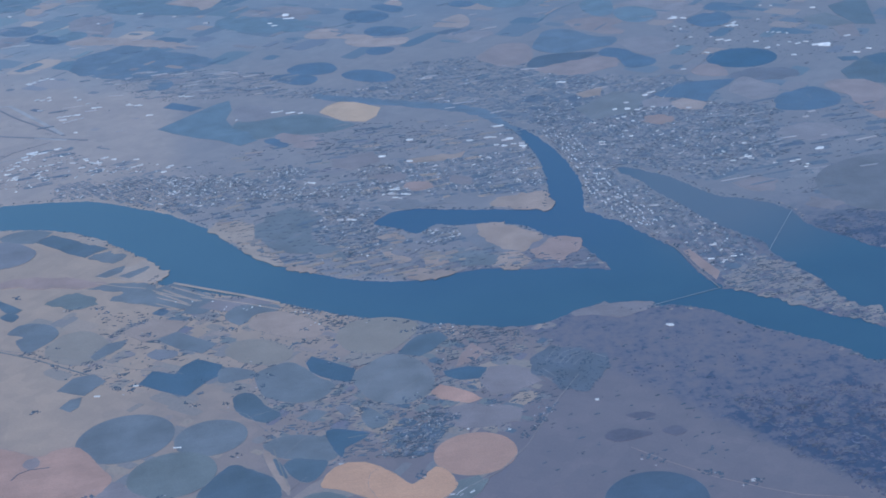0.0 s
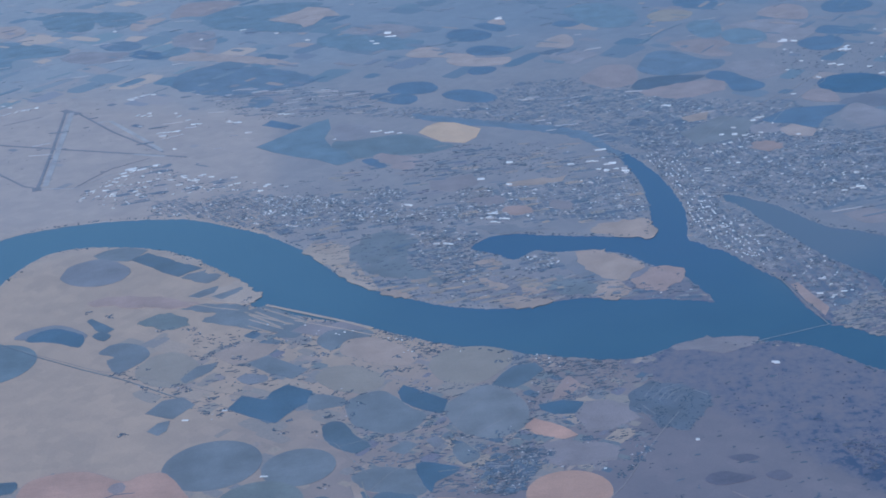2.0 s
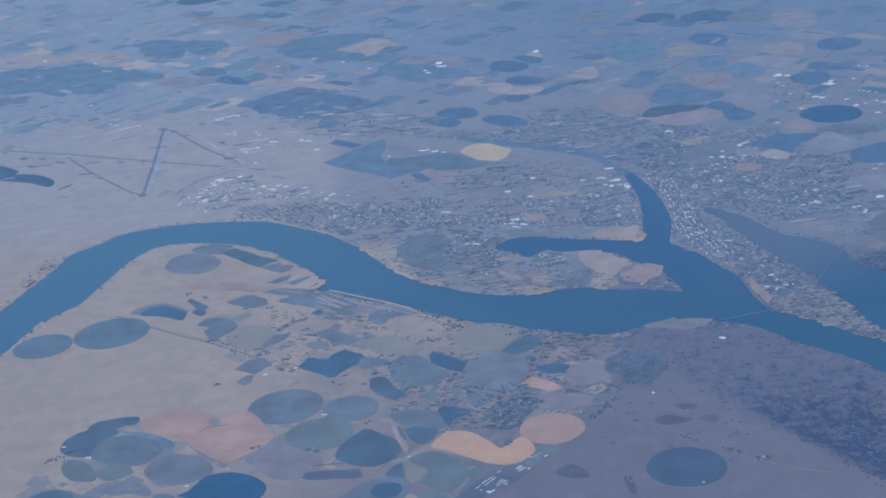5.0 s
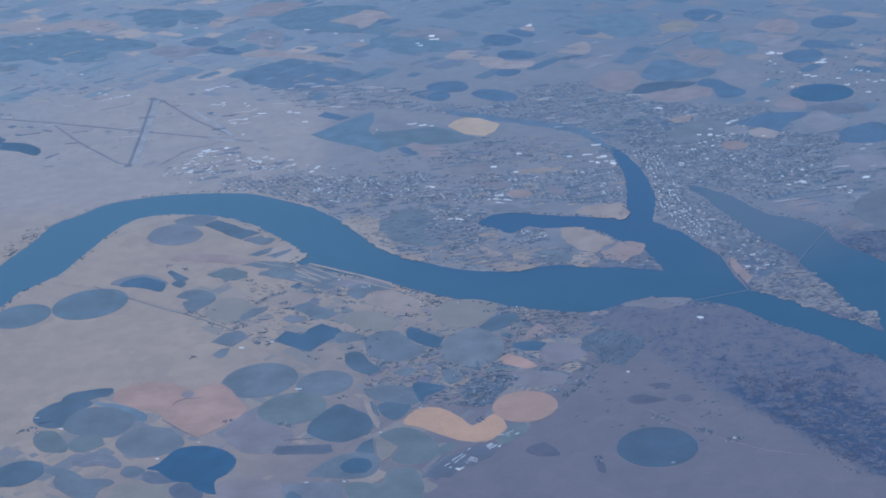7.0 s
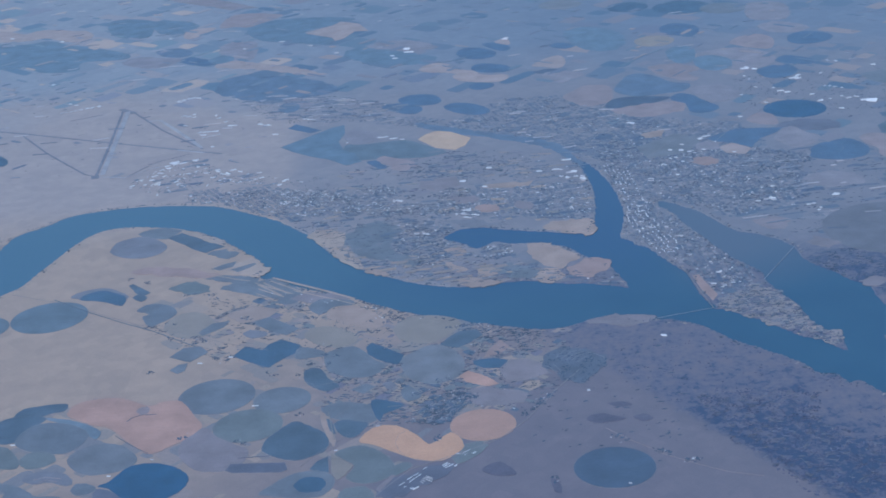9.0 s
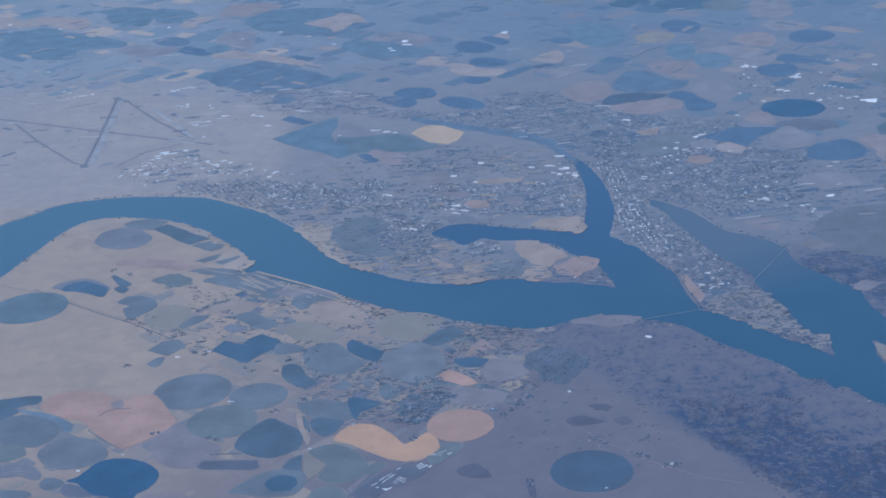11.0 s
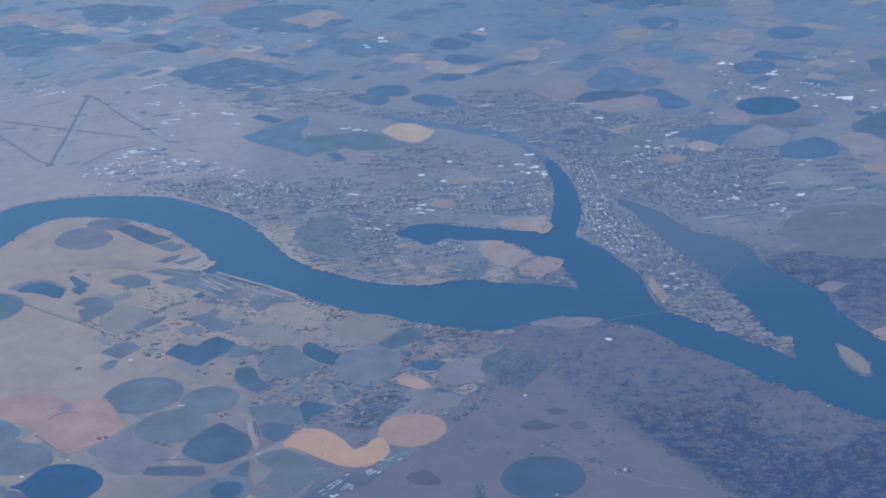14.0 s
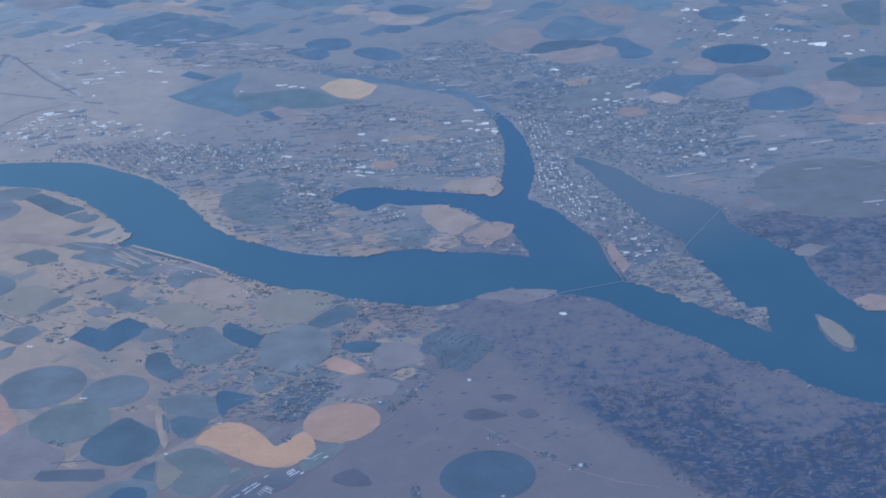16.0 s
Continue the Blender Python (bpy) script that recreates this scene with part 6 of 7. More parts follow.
# fields below the village shore
# the golden field and the packing yards beside it
plot_field([(-5.1, 112.6), (-4.6, 113.8), (-3.9, 114.7), (-2.9, 115.1), (-1.7, 114.8), (-0.7, 113.8), (0.3, 112.4), (0.8, 111.3), (1.1, 110.8), (1.3, 110.7), (1.8, 111.1), (2.5, 111.9), (3.2, 112.6), (3.6, 112.3), (4.0, 111.6), (4.2, 110.7), (4.3, 109.8), (4.1, 109.2), (3.8, 108.9), (2.9, 107.9), (2.3, 107.5), (1.3, 107.6), (-0.2, 108.2), (-1.1, 109.0), (-2.3, 110.1), (-3.6, 111.3), (-5.0, 112.1)], GOLD_STUBBLE)
plot_field([(-1.5, 113.0), (-0.7, 113.7), (0.3, 112.3), (0.8, 111.2), (1.1, 110.8), (1.3, 110.7), (1.8, 111.1), (2.5, 111.9), (3.2, 112.6), (3.6, 112.3), (4.0, 111.5), (4.2, 110.7), (4.2, 109.8), (4.0, 109.2), (3.8, 108.9), (2.9, 107.9), (2.3, 107.6), (1.3, 107.7), (-0.2, 108.3), (-1.0, 108.9), (-1.5, 110.0), (-1.8, 111.2), (-1.7, 112.2)], GOLD_BRIGHT)
plot_field([(-3.5, 103.1), (-2.2, 104.9), (-0.9, 105.5), (0.4, 106.4), (2.9, 107.2), (3.5, 106.6), (2.1, 104.7), (0.3, 103.0), (-1.8, 102.1), (-3.2, 102.2)], LAVENDER_DARK, wild=True)
plot_field([(3.1, 107.9), (4.3, 109.1), (5.4, 110.4), (6.5, 109.7), (5.6, 108.2), (4.2, 107.0), (3.5, 106.7)], TEAL_GREY)
plot_field([(-3.6, 103.6), (-2.2, 105.8), (-1.9, 105.6), (-3.3, 103.1)], STUBBLE)
plot_field([(-3.0, 102.6), (-1.7, 104.8), (-0.8, 105.0), (0.3, 103.4), (-1.1, 102.6), (-2.4, 101.6)], LAVENDER_DARK, wild=True)
# the sandy hook of the river bend
plot_field([(-34.0, 172.4), (-33.5, 173.0), (-32.6, 173.6), (-31.5, 173.8), (-30.4, 173.7), (-28.3, 172.3), (-29.1, 170.8), (-30.1, 169.6), (-31.4, 170.1), (-33.3, 171.3)], ALFALFA)
plot_field([(-36.7, 167.3), (-36.3, 169.6), (-35.2, 170.7), (-33.3, 171.2), (-31.6, 170.1), (-29.9, 167.8), (-29.6, 166.2), (-30.3, 164.6), (-31.6, 163.7), (-33.3, 163.7), (-35.3, 164.8), (-36.5, 166.4)], LAVENDER, curved=True)
plot_field([(-29.8, 169.8), (-28.3, 171.5), (-26.6, 169.7), (-23.0, 166.1), (-22.2, 165.2), (-23.5, 164.5), (-24.5, 163.6), (-26.3, 165.4), (-27.3, 166.9)], ALFALFA_DARK)
plot_field([(-28.2, 171.9), (-27.7, 172.2), (-25.8, 170.2), (-23.5, 168.4), (-22.4, 166.9), (-22.5, 165.9), (-23.7, 166.7), (-25.7, 169.1), (-27.3, 170.5)], SAND)
plot_field([(-24.1, 163.5), (-22.5, 164.4), (-20.3, 162.5), (-21.1, 161.1), (-21.9, 160.8), (-23.2, 162.3)], ALFALFA, wild=True)
plot_field([(-20.6, 158.9), (-19.0, 160.4), (-17.7, 160.0), (-16.7, 157.4), (-16.4, 155.7), (-17.2, 154.4), (-18.8, 155.1), (-20.3, 156.1), (-22.1, 157.3), (-23.0, 158.4), (-21.8, 159.6)], SAND, curved=True)
plot_field([(-20.9, 157.4), (-19.3, 158.3), (-18.1, 159.0), (-17.9, 158.5), (-18.5, 157.6), (-19.9, 156.4)], ALFALFA)
plot_field([(-23.2, 158.1), (-21.8, 159.3), (-20.4, 159.9), (-20.4, 159.3), (-20.7, 158.3), (-22.1, 157.4)], ALFALFA)
plot_field([(-32.9, 159.1), (-31.3, 160.2), (-27.5, 159.3), (-24.2, 157.4), (-22.1, 155.9), (-24.1, 155.7), (-27.3, 156.5), (-31.1, 157.9)], FALLOW_PINK, curved=True, wild=True)
plot_field([(-23.8, 155.4), (-22.0, 155.8), (-19.6, 155.1), (-17.2, 153.6), (-17.5, 151.9), (-16.5, 150.0), (-16.7, 148.6), (-18.6, 149.7), (-20.2, 150.7), (-21.4, 151.5), (-20.9, 152.6), (-20.1, 153.2), (-22.8, 154.5)], ALFALFA, wild=True)
plot_field([(-27.7, 153.5), (-26.0, 154.4), (-24.0, 154.1), (-22.9, 152.5), (-22.6, 150.9), (-24.5, 150.5), (-27.0, 152.1)], TEAL_GREY, wild=True)
# fields and works beyond the eastern town
plot_field([(78.0, 223.2), (80.6, 224.4), (84.0, 223.5), (79.9, 210.6), (77.4, 211.9), (77.3, 218.5)], ALFALFA_DARK)
plot_field([(72.3, 218.6), (76.4, 219.9), (77.3, 212.5), (74.2, 212.2), (72.5, 214.9)], ALFALFA)
plot_field([(71.9, 196.5), (74.4, 197.4), (76.7, 196.3), (72.7, 184.0), (69.4, 184.7), (66.3, 188.2), (66.8, 191.9)], ALFALFA_DARK)
plot_field([(71.9, 196.5), (74.4, 197.1), (76.6, 196.2), (74.9, 190.9), (71.8, 192.6)], WINTER_GREEN)
plot_field([(68.8, 197.8), (71.2, 197.2), (70.9, 195.3), (68.8, 195.8)], WINTER_GREEN)
plot_field([(63.5, 176.6), (68.1, 180.6), (71.6, 180.7), (69.5, 174.1), (63.4, 175.4)], STUBBLE)
plot_field([(63.3, 187.1), (65.6, 188.4), (68.0, 187.4), (69.0, 183.5), (67.4, 179.9), (63.7, 177.4), (63.3, 180.0), (63.9, 181.6)], DUSTY)
plot_field([(74.2, 212.2), (77.1, 211.9), (75.7, 206.1), (73.2, 206.8)], STUBBLE)
# fields north of the old town
# roads
runway([(-78.1, 233.5), (-59.6, 223.5), (-43.3, 213.8), (-26.4, 204.1)], 0.42, ASPHALT)
runway([(-45.3, 233.3), (-44.4, 214.2), (-43.8, 197.1)], 0.42, ASPHALT)
runway([(-59.6, 222.5), (-53.5, 211.5), (-45.7, 199.5), (-43.6, 197.9)], 0.32, ASPHALT)
runway([(-43.1, 230.5), (-36.8, 218.6), (-29.5, 207.3)], 0.32, ASPHALT)
runway([(-45.8, 233.5), (-44.2, 231.6), (-43.1, 230.5)], 1.1, ASPHALT)
runway([(-44.4, 197.6), (-43.3, 197.8)], 1.3, ASPHALT)
runway([(-43.6, 197.9), (-39.3, 196.4), (-36.1, 199.7), (-30.3, 201.8)], 0.22, CONCRETE)
runway([(-44.3, 231.6), (-43.6, 214.2), (-43.0, 198.6)], 0.7, CONCRETE)
runway([(-39.9, 224.8), (-38.1, 224.8), (-32.7, 214.2), (-29.8, 208.0)], 0.6, CONCRETE)
runway([(-33.3, 207.8), (-29.1, 205.4)], 0.5, CONCRETE)
runway([(-39.2, 196.7), (-37.3, 200.0), (-35.5, 202.7), (-31.0, 205.4)], 0.16, ASPHALT)
runway([(-53.3, 228.8), (-48.3, 231.1)], 0.2, ASPHALT)
road([(-46.2, 155.2), (-38.6, 150.6), (-30.4, 143.7), (-23.5, 137.1), (-18.3, 133.2)], 0.14, GRAVEL)
road([(-3.6, 102.6), (-0.6, 106.5), (4.7, 109.0), (7.6, 110.7), (10.1, 113.6), (14.0, 120.0), (16.3, 123.2)], 0.2, GRAVEL)
road([(-35.5, 189.5), (-25.7, 187.3), (-16.1, 183.9), (-5.2, 178.1), (-0.8, 175.3)], 0.14, GRAVEL)
road([(38.7, 182.1), (43.9, 191.1), (48.5, 198.3), (54.9, 205.5), (59.0, 214.1)], 0.16, GRAVEL)
road([(-30.4, 143.7), (-25.0, 140.3), (-19.8, 136.6), (-14.8, 133.8)], 0.1, GRAVEL)
road([(-9.9, 124.3), (-6.0, 125.4), (-0.9, 125.7), (0.1, 123.0), (6.0, 128.1), (9.7, 131.4)], 0.1, GRAVEL)
road([(-7.6, 117.2), (-6.0, 119.4), (-2.1, 122.2), (0.3, 127.7), (2.7, 130.2)], 0.1, GRAVEL)
road([(31.9, 135.0), (31.4, 139.7), (31.0, 145.0), (29.2, 153.6), (26.7, 158.6), (27.5, 169.0), (27.4, 177.6), (26.4, 189.7)], 0.16, GRAVEL)
road([(32.7, 185.3), (38.5, 193.3), (43.1, 197.5), (50.8, 204.1), (56.3, 210.3)], 0.14, GRAVEL)
road([(30.7, 200.5), (35.3, 198.6), (41.7, 198.4), (49.2, 200.2)], 0.1, GRAVEL)
# bridges
bridge([(25.4, 133.6), (32.0, 135.1)], 0.06, BRIDGE_DECK)
bridge([(38.8, 141.5), (44.3, 150.1)], 0.07, BRIDGE_DECK)
bridge([(23.5, 184.9), (25.7, 185.9)], 0.16, BRIDGE_DECK)
# large pale-roofed halls
hall(2.0, 258.8, 2.91, 3.58, -21)
hall(-37.8, 191.4, 0.70, 1.11, -16)
hall(-32.7, 200.9, 2.18, 1.43, -16)
hall(-30.0, 201.8, 1.27, 1.43, -16)
hall(-33.5, 199.0, 1.44, 1.12, -16)
hall(-34.5, 197.1, 1.07, 1.10, -16)
hall(-35.7, 235.5, 1.91, 1.14, -19)
hall(-34.7, 236.6, 1.92, 1.15, -19)
hall(-36.2, 234.9, 1.06, 1.13, -18)
hall(-33.2, 236.5, 1.49, 1.14, -19)
hall(-33.8, 225.5, 0.81, 1.30, -18)
hall(-32.9, 226.5, 0.92, 1.41, -18)
hall(-29.2, 225.0, 0.60, 0.97, -18)
hall(-33.6, 220.5, 1.59, 1.01, -18)
hall(-26.4, 218.5, 0.98, 1.32, -18)
hall(-21.8, 217.7, 0.77, 0.98, -18)
hall(-20.7, 217.0, 0.96, 0.98, -18)
hall(-30.1, 214.6, 2.70, 2.24, -17)
hall(-28.4, 216.0, 1.35, 1.62, -17)
hall(-18.8, 211.7, 1.31, 1.25, -17)
hall(-28.1, 208.0, 0.75, 1.19, -17)
hall(-27.7, 195.4, 1.05, 1.08, -16)
hall(-26.0, 195.7, 0.88, 1.09, -16)
hall(-24.1, 195.7, 0.88, 1.08, -16)
hall(-22.8, 194.8, 1.04, 1.08, -16)
hall(-20.2, 193.6, 0.86, 0.80, -16)
hall(-31.0, 191.5, 0.86, 1.05, -16)
hall(-35.3, 194.2, 0.88, 1.08, -16)
hall(-34.8, 196.2, 0.71, 1.09, -16)
hall(-16.3, 188.9, 0.75, 1.21, -16)
hall(-16.9, 187.5, 0.67, 1.07, -16)
hall(-13.9, 187.9, 0.83, 1.01, -16)
hall(10.8, 179.6, 1.24, 1.16, -16)
hall(7.9, 182.5, 0.95, 0.96, -16)
hall(11.8, 187.2, 0.72, 1.00, -16)
hall(7.9, 171.0, 1.93, 1.07, -15)
hall(1.4, 164.2, 1.15, 1.19, -14)
hall(23.0, 182.9, 1.70, 1.45, -16)
hall(23.9, 180.7, 1.07, 1.19, -16)
hall(21.4, 184.1, 0.78, 0.98, -16)
hall(-15.8, 267.5, 1.65, 1.90, -21)
hall(-10.8, 260.1, 1.83, 1.81, -21)
hall(-0.8, 254.5, 1.55, 1.30, -21)
hall(20.1, 261.0, 1.55, 1.82, -22)
hall(53.7, 166.0, 1.22, 1.27, -16)
hall(50.1, 163.3, 0.81, 0.82, -15)
hall(50.5, 161.7, 0.67, 0.81, -15)
hall(47.6, 163.3, 0.81, 0.82, -15)
hall(7.8, 186.0, 0.72, 0.74, -16)
hall(-3.0, 205.6, 1.43, 1.18, -17)
hall(-1.3, 204.5, 1.07, 0.88, -17)
hall(-54.0, 238.3, 1.10, 1.17, -18)
hall(-49.9, 236.3, 1.30, 1.15, -18)
hall(-55.2, 239.5, 0.88, 1.18, -18)
hall(-51.1, 235.6, 1.08, 1.15, -18)
hall(-60.9, 253.6, 1.18, 1.32, -19)
hall(-77.3, 294.3, 1.67, 1.74, -21)
hall(-65.9, 287.8, 1.62, 1.66, -21)
hall(-43.8, 282.7, 1.29, 1.59, -21)
hall(-28.2, 269.0, 0.84, 1.35, -21)
hall(25.6, 129.4, 0.90, 0.81, -12)
hall(16.6, 118.7, 0.42, 0.58, -11)
hall(17.8, 101.0, 0.37, 0.54, -10)
hall(-0.5, 103.2, 0.53, 0.46, -10)
hall(3.7, 108.5, 0.60, 0.49, -10)
hall(-21.7, 131.9, 0.85, 0.55, -12)
hall(-18.6, 132.8, 0.73, 0.55, -12)
hall(-23.9, 112.2, 0.42, 0.42, -10)
hall(-27.4, 109.8, 0.52, 0.51, -10)
hall(-40.5, 120.1, 0.69, 0.48, -11)
hall(-37.6, 117.3, 0.67, 0.46, -10)
hall(-15.2, 121.2, 1.01, 0.47, -11)
hall(-3.4, 115.0, 0.53, 0.54, -11)
hall(-7.2, 111.0, 0.41, 0.51, -10)
hall(-10.3, 102.8, 0.39, 0.45, -10)
hall(-13.6, 103.2, 0.68, 0.36, -10)
hall(9.3, 116.2, 0.31, 0.44, -11)
hall(6.4, 117.2, 0.42, 0.45, -11)
hall(23.8, 104.3, 0.47, 0.38, -10)
hall(39.0, 190.5, 0.90, 1.07, -23)
hall(38.5, 188.3, 0.89, 1.05, -22)
hall(39.1, 184.7, 0.62, 0.81, -22)
hall(37.8, 183.2, 0.74, 0.80, -22)
hall(36.4, 184.9, 0.62, 0.61, -22)
hall(36.1, 180.1, 0.61, 0.78, -22)
hall(40.9, 177.8, 0.72, 0.96, -22)
hall(40.0, 186.5, 0.75, 0.83, -22)
hall(42.7, 193.2, 0.91, 0.88, -23)
hall(39.4, 172.8, 0.58, 0.73, -21)
hall(32.5, 177.3, 1.44, 0.75, -21)
hall(30.4, 168.5, 0.57, 0.86, -20)
hall(29.2, 167.4, 0.80, 0.85, -20)
hall(29.4, 159.9, 0.77, 0.79, -20)
hall(28.7, 161.8, 0.77, 0.64, -20)
hall(31.3, 159.5, 0.76, 0.79, -20)
hall(43.8, 168.7, 0.57, 0.70, -21)
hall(46.8, 170.6, 0.80, 1.28, -21)
hall(45.8, 165.7, 1.11, 1.03, -21)
hall(41.5, 161.9, 0.33, 0.52, -20)
hall(-0.5, 176.7, 1.62, 0.72, -20)
hall(2.4, 163.8, 1.04, 0.79, -19)
hall(-0.8, 167.6, 0.59, 0.95, -20)
hall(7.5, 169.8, 1.31, 0.85, -20)
hall(8.2, 168.2, 0.59, 0.67, -20)
hall(8.1, 182.7, 0.89, 0.96, -21)
hall(10.8, 179.7, 1.25, 1.13, -21)
hall(12.0, 187.4, 0.78, 0.81, -21)
hall(10.4, 157.6, 0.66, 0.90, -19)
hall(53.4, 165.7, 1.33, 1.20, -12)
hall(49.4, 163.1, 0.79, 1.16, -12)
hall(50.1, 161.0, 0.65, 0.76, -11)
hall(66.2, 171.4, 1.22, 1.07, -12)
hall(59.5, 147.8, 0.48, 0.76, -11)
hall(34.4, 144.4, 1.08, 0.92, -10)
hall(33.2, 141.3, 0.94, 0.74, -10)
hall(34.3, 140.6, 0.70, 0.59, -10)
hall(35.3, 141.2, 0.82, 0.59, -10)
hall(32.2, 156.2, 1.67, 0.88, -11)
hall(29.9, 156.1, 0.77, 0.70, -11)
hall(29.5, 159.5, 0.79, 0.73, -11)
hall(45.7, 166.3, 1.34, 0.99, -12)
hall(43.8, 165.7, 0.94, 0.98, -12)
hall(36.1, 178.0, 0.87, 0.89, -12)
hall(32.3, 176.5, 1.58, 0.87, -12)
hall(29.5, 165.6, 0.82, 0.97, -12)
hall(22.3, 182.6, 1.50, 1.15, -12)
hall(21.8, 180.4, 0.74, 1.12, -12)
hall(23.8, 179.0, 0.73, 0.89, -12)
hall(22.5, 172.2, 0.71, 0.83, -12)
hall(37.0, 188.5, 0.91, 1.22, -13)
hall(39.4, 187.2, 1.06, 0.97, -13)
hall(37.2, 185.2, 0.75, 0.95, -13)
hall(45.2, 185.4, 0.89, 0.96, -13)
hall(33.4, 202.7, 0.82, 1.11, -14)
hall(16.6, 118.6, 0.46, 0.65, -9)
hall(25.7, 129.2, 0.77, 0.76, -9)
hall(23.7, 104.1, 0.37, 0.44, -8)
hall(-36.64, 235.53, 1.18, 1.06, 44, ROOF_WHITE)
hall(-35.79, 236.00, 1.18, 1.06, 44, ROOF_WHITE)
hall(-34.94, 236.47, 1.19, 1.06, 44, ROOF_WHITE)
hall(-34.08, 236.94, 1.19, 1.06, 44, ROOF_WHITE)
hall(-34.54, 226.09, 1.12, 1.06, 43, ROOF_WHITE)
hall(-33.65, 225.55, 1.12, 1.06, 43, ROOF_WHITE)
hall(-32.77, 225.01, 1.12, 1.06, 43, ROOF_WHITE)
hall(-30.84, 216.00, 1.06, 1.06, 41, ROOF_WHITE)
hall(-30.19, 215.99, 1.06, 1.06, 41, ROOF_WHITE)
hall(-29.55, 215.99, 1.06, 1.06, 41, ROOF_WHITE)
hall(-28.91, 215.98, 1.07, 1.06, 41, ROOF_WHITE)
hall(-28.27, 215.97, 1.07, 1.06, 41, ROOF_WHITE)
hall(-29.89, 213.16, 1.05, 1.06, 41, ROOF_PALE)
hall(-29.20, 213.47, 1.05, 1.06, 41, ROOF_PALE)
hall(-28.52, 213.79, 1.05, 1.06, 41, ROOF_PALE)
hall(-27.83, 214.11, 1.06, 1.06, 41, ROOF_PALE)
hall(-28.63, 223.36, 1.11, 1.06, 42, ROOF_WHITE)
hall(-27.32, 220.86, 1.10, 1.06, 41, ROOF_WHITE)
hall(-26.03, 218.41, 1.09, 1.06, 41, ROOF_WHITE)
hall(-21.83, 218.00, 1.09, 1.06, 41, ROOF_WHITE)
hall(-20.53, 217.07, 1.09, 1.06, 40, ROOF_WHITE)
hall(-55.67, 233.97, 1.12, 1.06, 46, ROOF_PALE)
hall(-54.97, 234.12, 1.13, 1.06, 46, ROOF_PALE)
hall(-54.27, 234.28, 1.13, 1.06, 46, ROOF_PALE)
hall(-53.65, 234.79, 1.13, 1.06, 46, ROOF_WHITE)
hall(-52.74, 235.23, 1.14, 1.06, 46, ROOF_WHITE)
hall(-51.83, 235.67, 1.14, 1.06, 46, ROOF_WHITE)
hall(-50.91, 236.12, 1.15, 1.06, 46, ROOF_WHITE)
hall(-49.98, 236.56, 1.15, 1.06, 46, ROOF_WHITE)
road([(-2.3, 127.0), (-0.5, 123.5), (1.3, 119.5)], 0.14, OLIVE)
road([(-2.5, 118.7), (0.9, 118.8), (2.5, 120.0)], 0.14, OLIVE)
road([(-8.1, 118.7), (-7.4, 113.0)], 0.14, OLIVE)
hall(-0.68, 104.91, 1.11, 0.25, 48, ROOF_WHITE)
hall(-0.13, 105.45, 0.95, 0.25, 42, ROOF_WHITE)
hall(-0.49, 104.51, 1.25, 0.25, 53, ROOF_WHITE)
hall(0.09, 105.19, 1.22, 0.25, 49, ROOF_WHITE)
hall(2.48, 106.88, 1.10, 0.25, 42, ROOF_WHITE)
hall(2.59, 106.64, 1.21, 0.25, 43, ROOF_WHITE)
hall(2.81, 106.43, 1.48, 0.25, 39, ROOF_WHITE)
hall(0.70, 106.42, 0.62, 0.25, 42, ROOF_WHITE)
hall(-1.35, 104.06, 1.06, 0.25, 42, ROOF_WHITE)
hall(-0.20, 103.14, 1.12, 0.44, 38, ROOF_WHITE)
hall(5.10, 108.43, 0.67, 0.44, 37, ROOF_WHITE)
hall(-1.11, 103.52, 0.35, 0.44, 33, ROOF_WHITE)
hall(3.37, 106.45, 0.50, 0.44, 39, ROOF_WHITE)
hall(0.77, 104.76, 0.67, 0.14, -43, ROOF_PALE)
hall(1.02, 104.85, 1.28, 0.14, -40, ROOF_PALE)
hall(0.52, 104.31, 0.75, 0.14, -47, ROOF_PALE)
hall(0.87, 104.35, 1.70, 0.14, -42, ROOF_PALE)
hall(0.35, 104.09, 0.67, 0.14, -52, ROOF_PALE)
hall(1.05, 104.58, 1.28, 0.14, -48, ROOF_PALE)
hall(4.07, 108.44, 0.60, 0.14, 45, ROOF_PALE)
hall(4.29, 108.67, 0.60, 0.14, 45, ROOF_PALE)
hall(4.49, 108.84, 0.60, 0.14, 45, ROOF_PALE)
hall(4.70, 109.00, 0.62, 0.14, 43, ROOF_PALE)
hall(4.33, 108.27, 0.60, 0.14, 44, ROOF_PALE)
hall(2.56, 163.79, 1.81, 0.83, -38, ROOF_WHITE)
hall(-0.55, 176.73, 2.99, 0.83, -40, ROOF_WHITE)
hall(7.71, 168.57, 1.09, 0.83, -20, ROOF_WHITE)
hall(7.35, 170.08, 1.09, 0.83, 28, ROOF_WHITE)
hall(8.13, 171.28, 1.27, 0.83, 37, ROOF_WHITE)
hall(8.91, 169.13, 1.83, 0.83, -29, ROOF_WHITE)
hall(62.54, 218.78, 3.23, 1.39, 17, ROOF_WHITE)
hall(74.02, 206.82, 2.16, 1.39, 8, ROOF_WHITE)
hall(56.53, 227.53, 2.11, 1.39, -49, ROOF_WHITE)
hall(57.54, 226.36, 2.02, 1.39, -36, ROOF_WHITE)
hall(59.13, 211.78, 2.16, 1.39, 7, ROOF_WHITE)
hall(62.33, 209.55, 1.33, 1.39, -14, ROOF_WHITE)
hall(62.56, 205.91, 1.73, 1.39, 13, ROOF_WHITE)
hall(64.43, 201.26, 1.36, 1.39, -14, ROOF_WHITE)
hall(71.99, 198.80, 2.21, 1.39, -34, ROOF_WHITE)
hall(74.01, 199.75, 1.33, 1.39, -35, ROOF_WHITE)
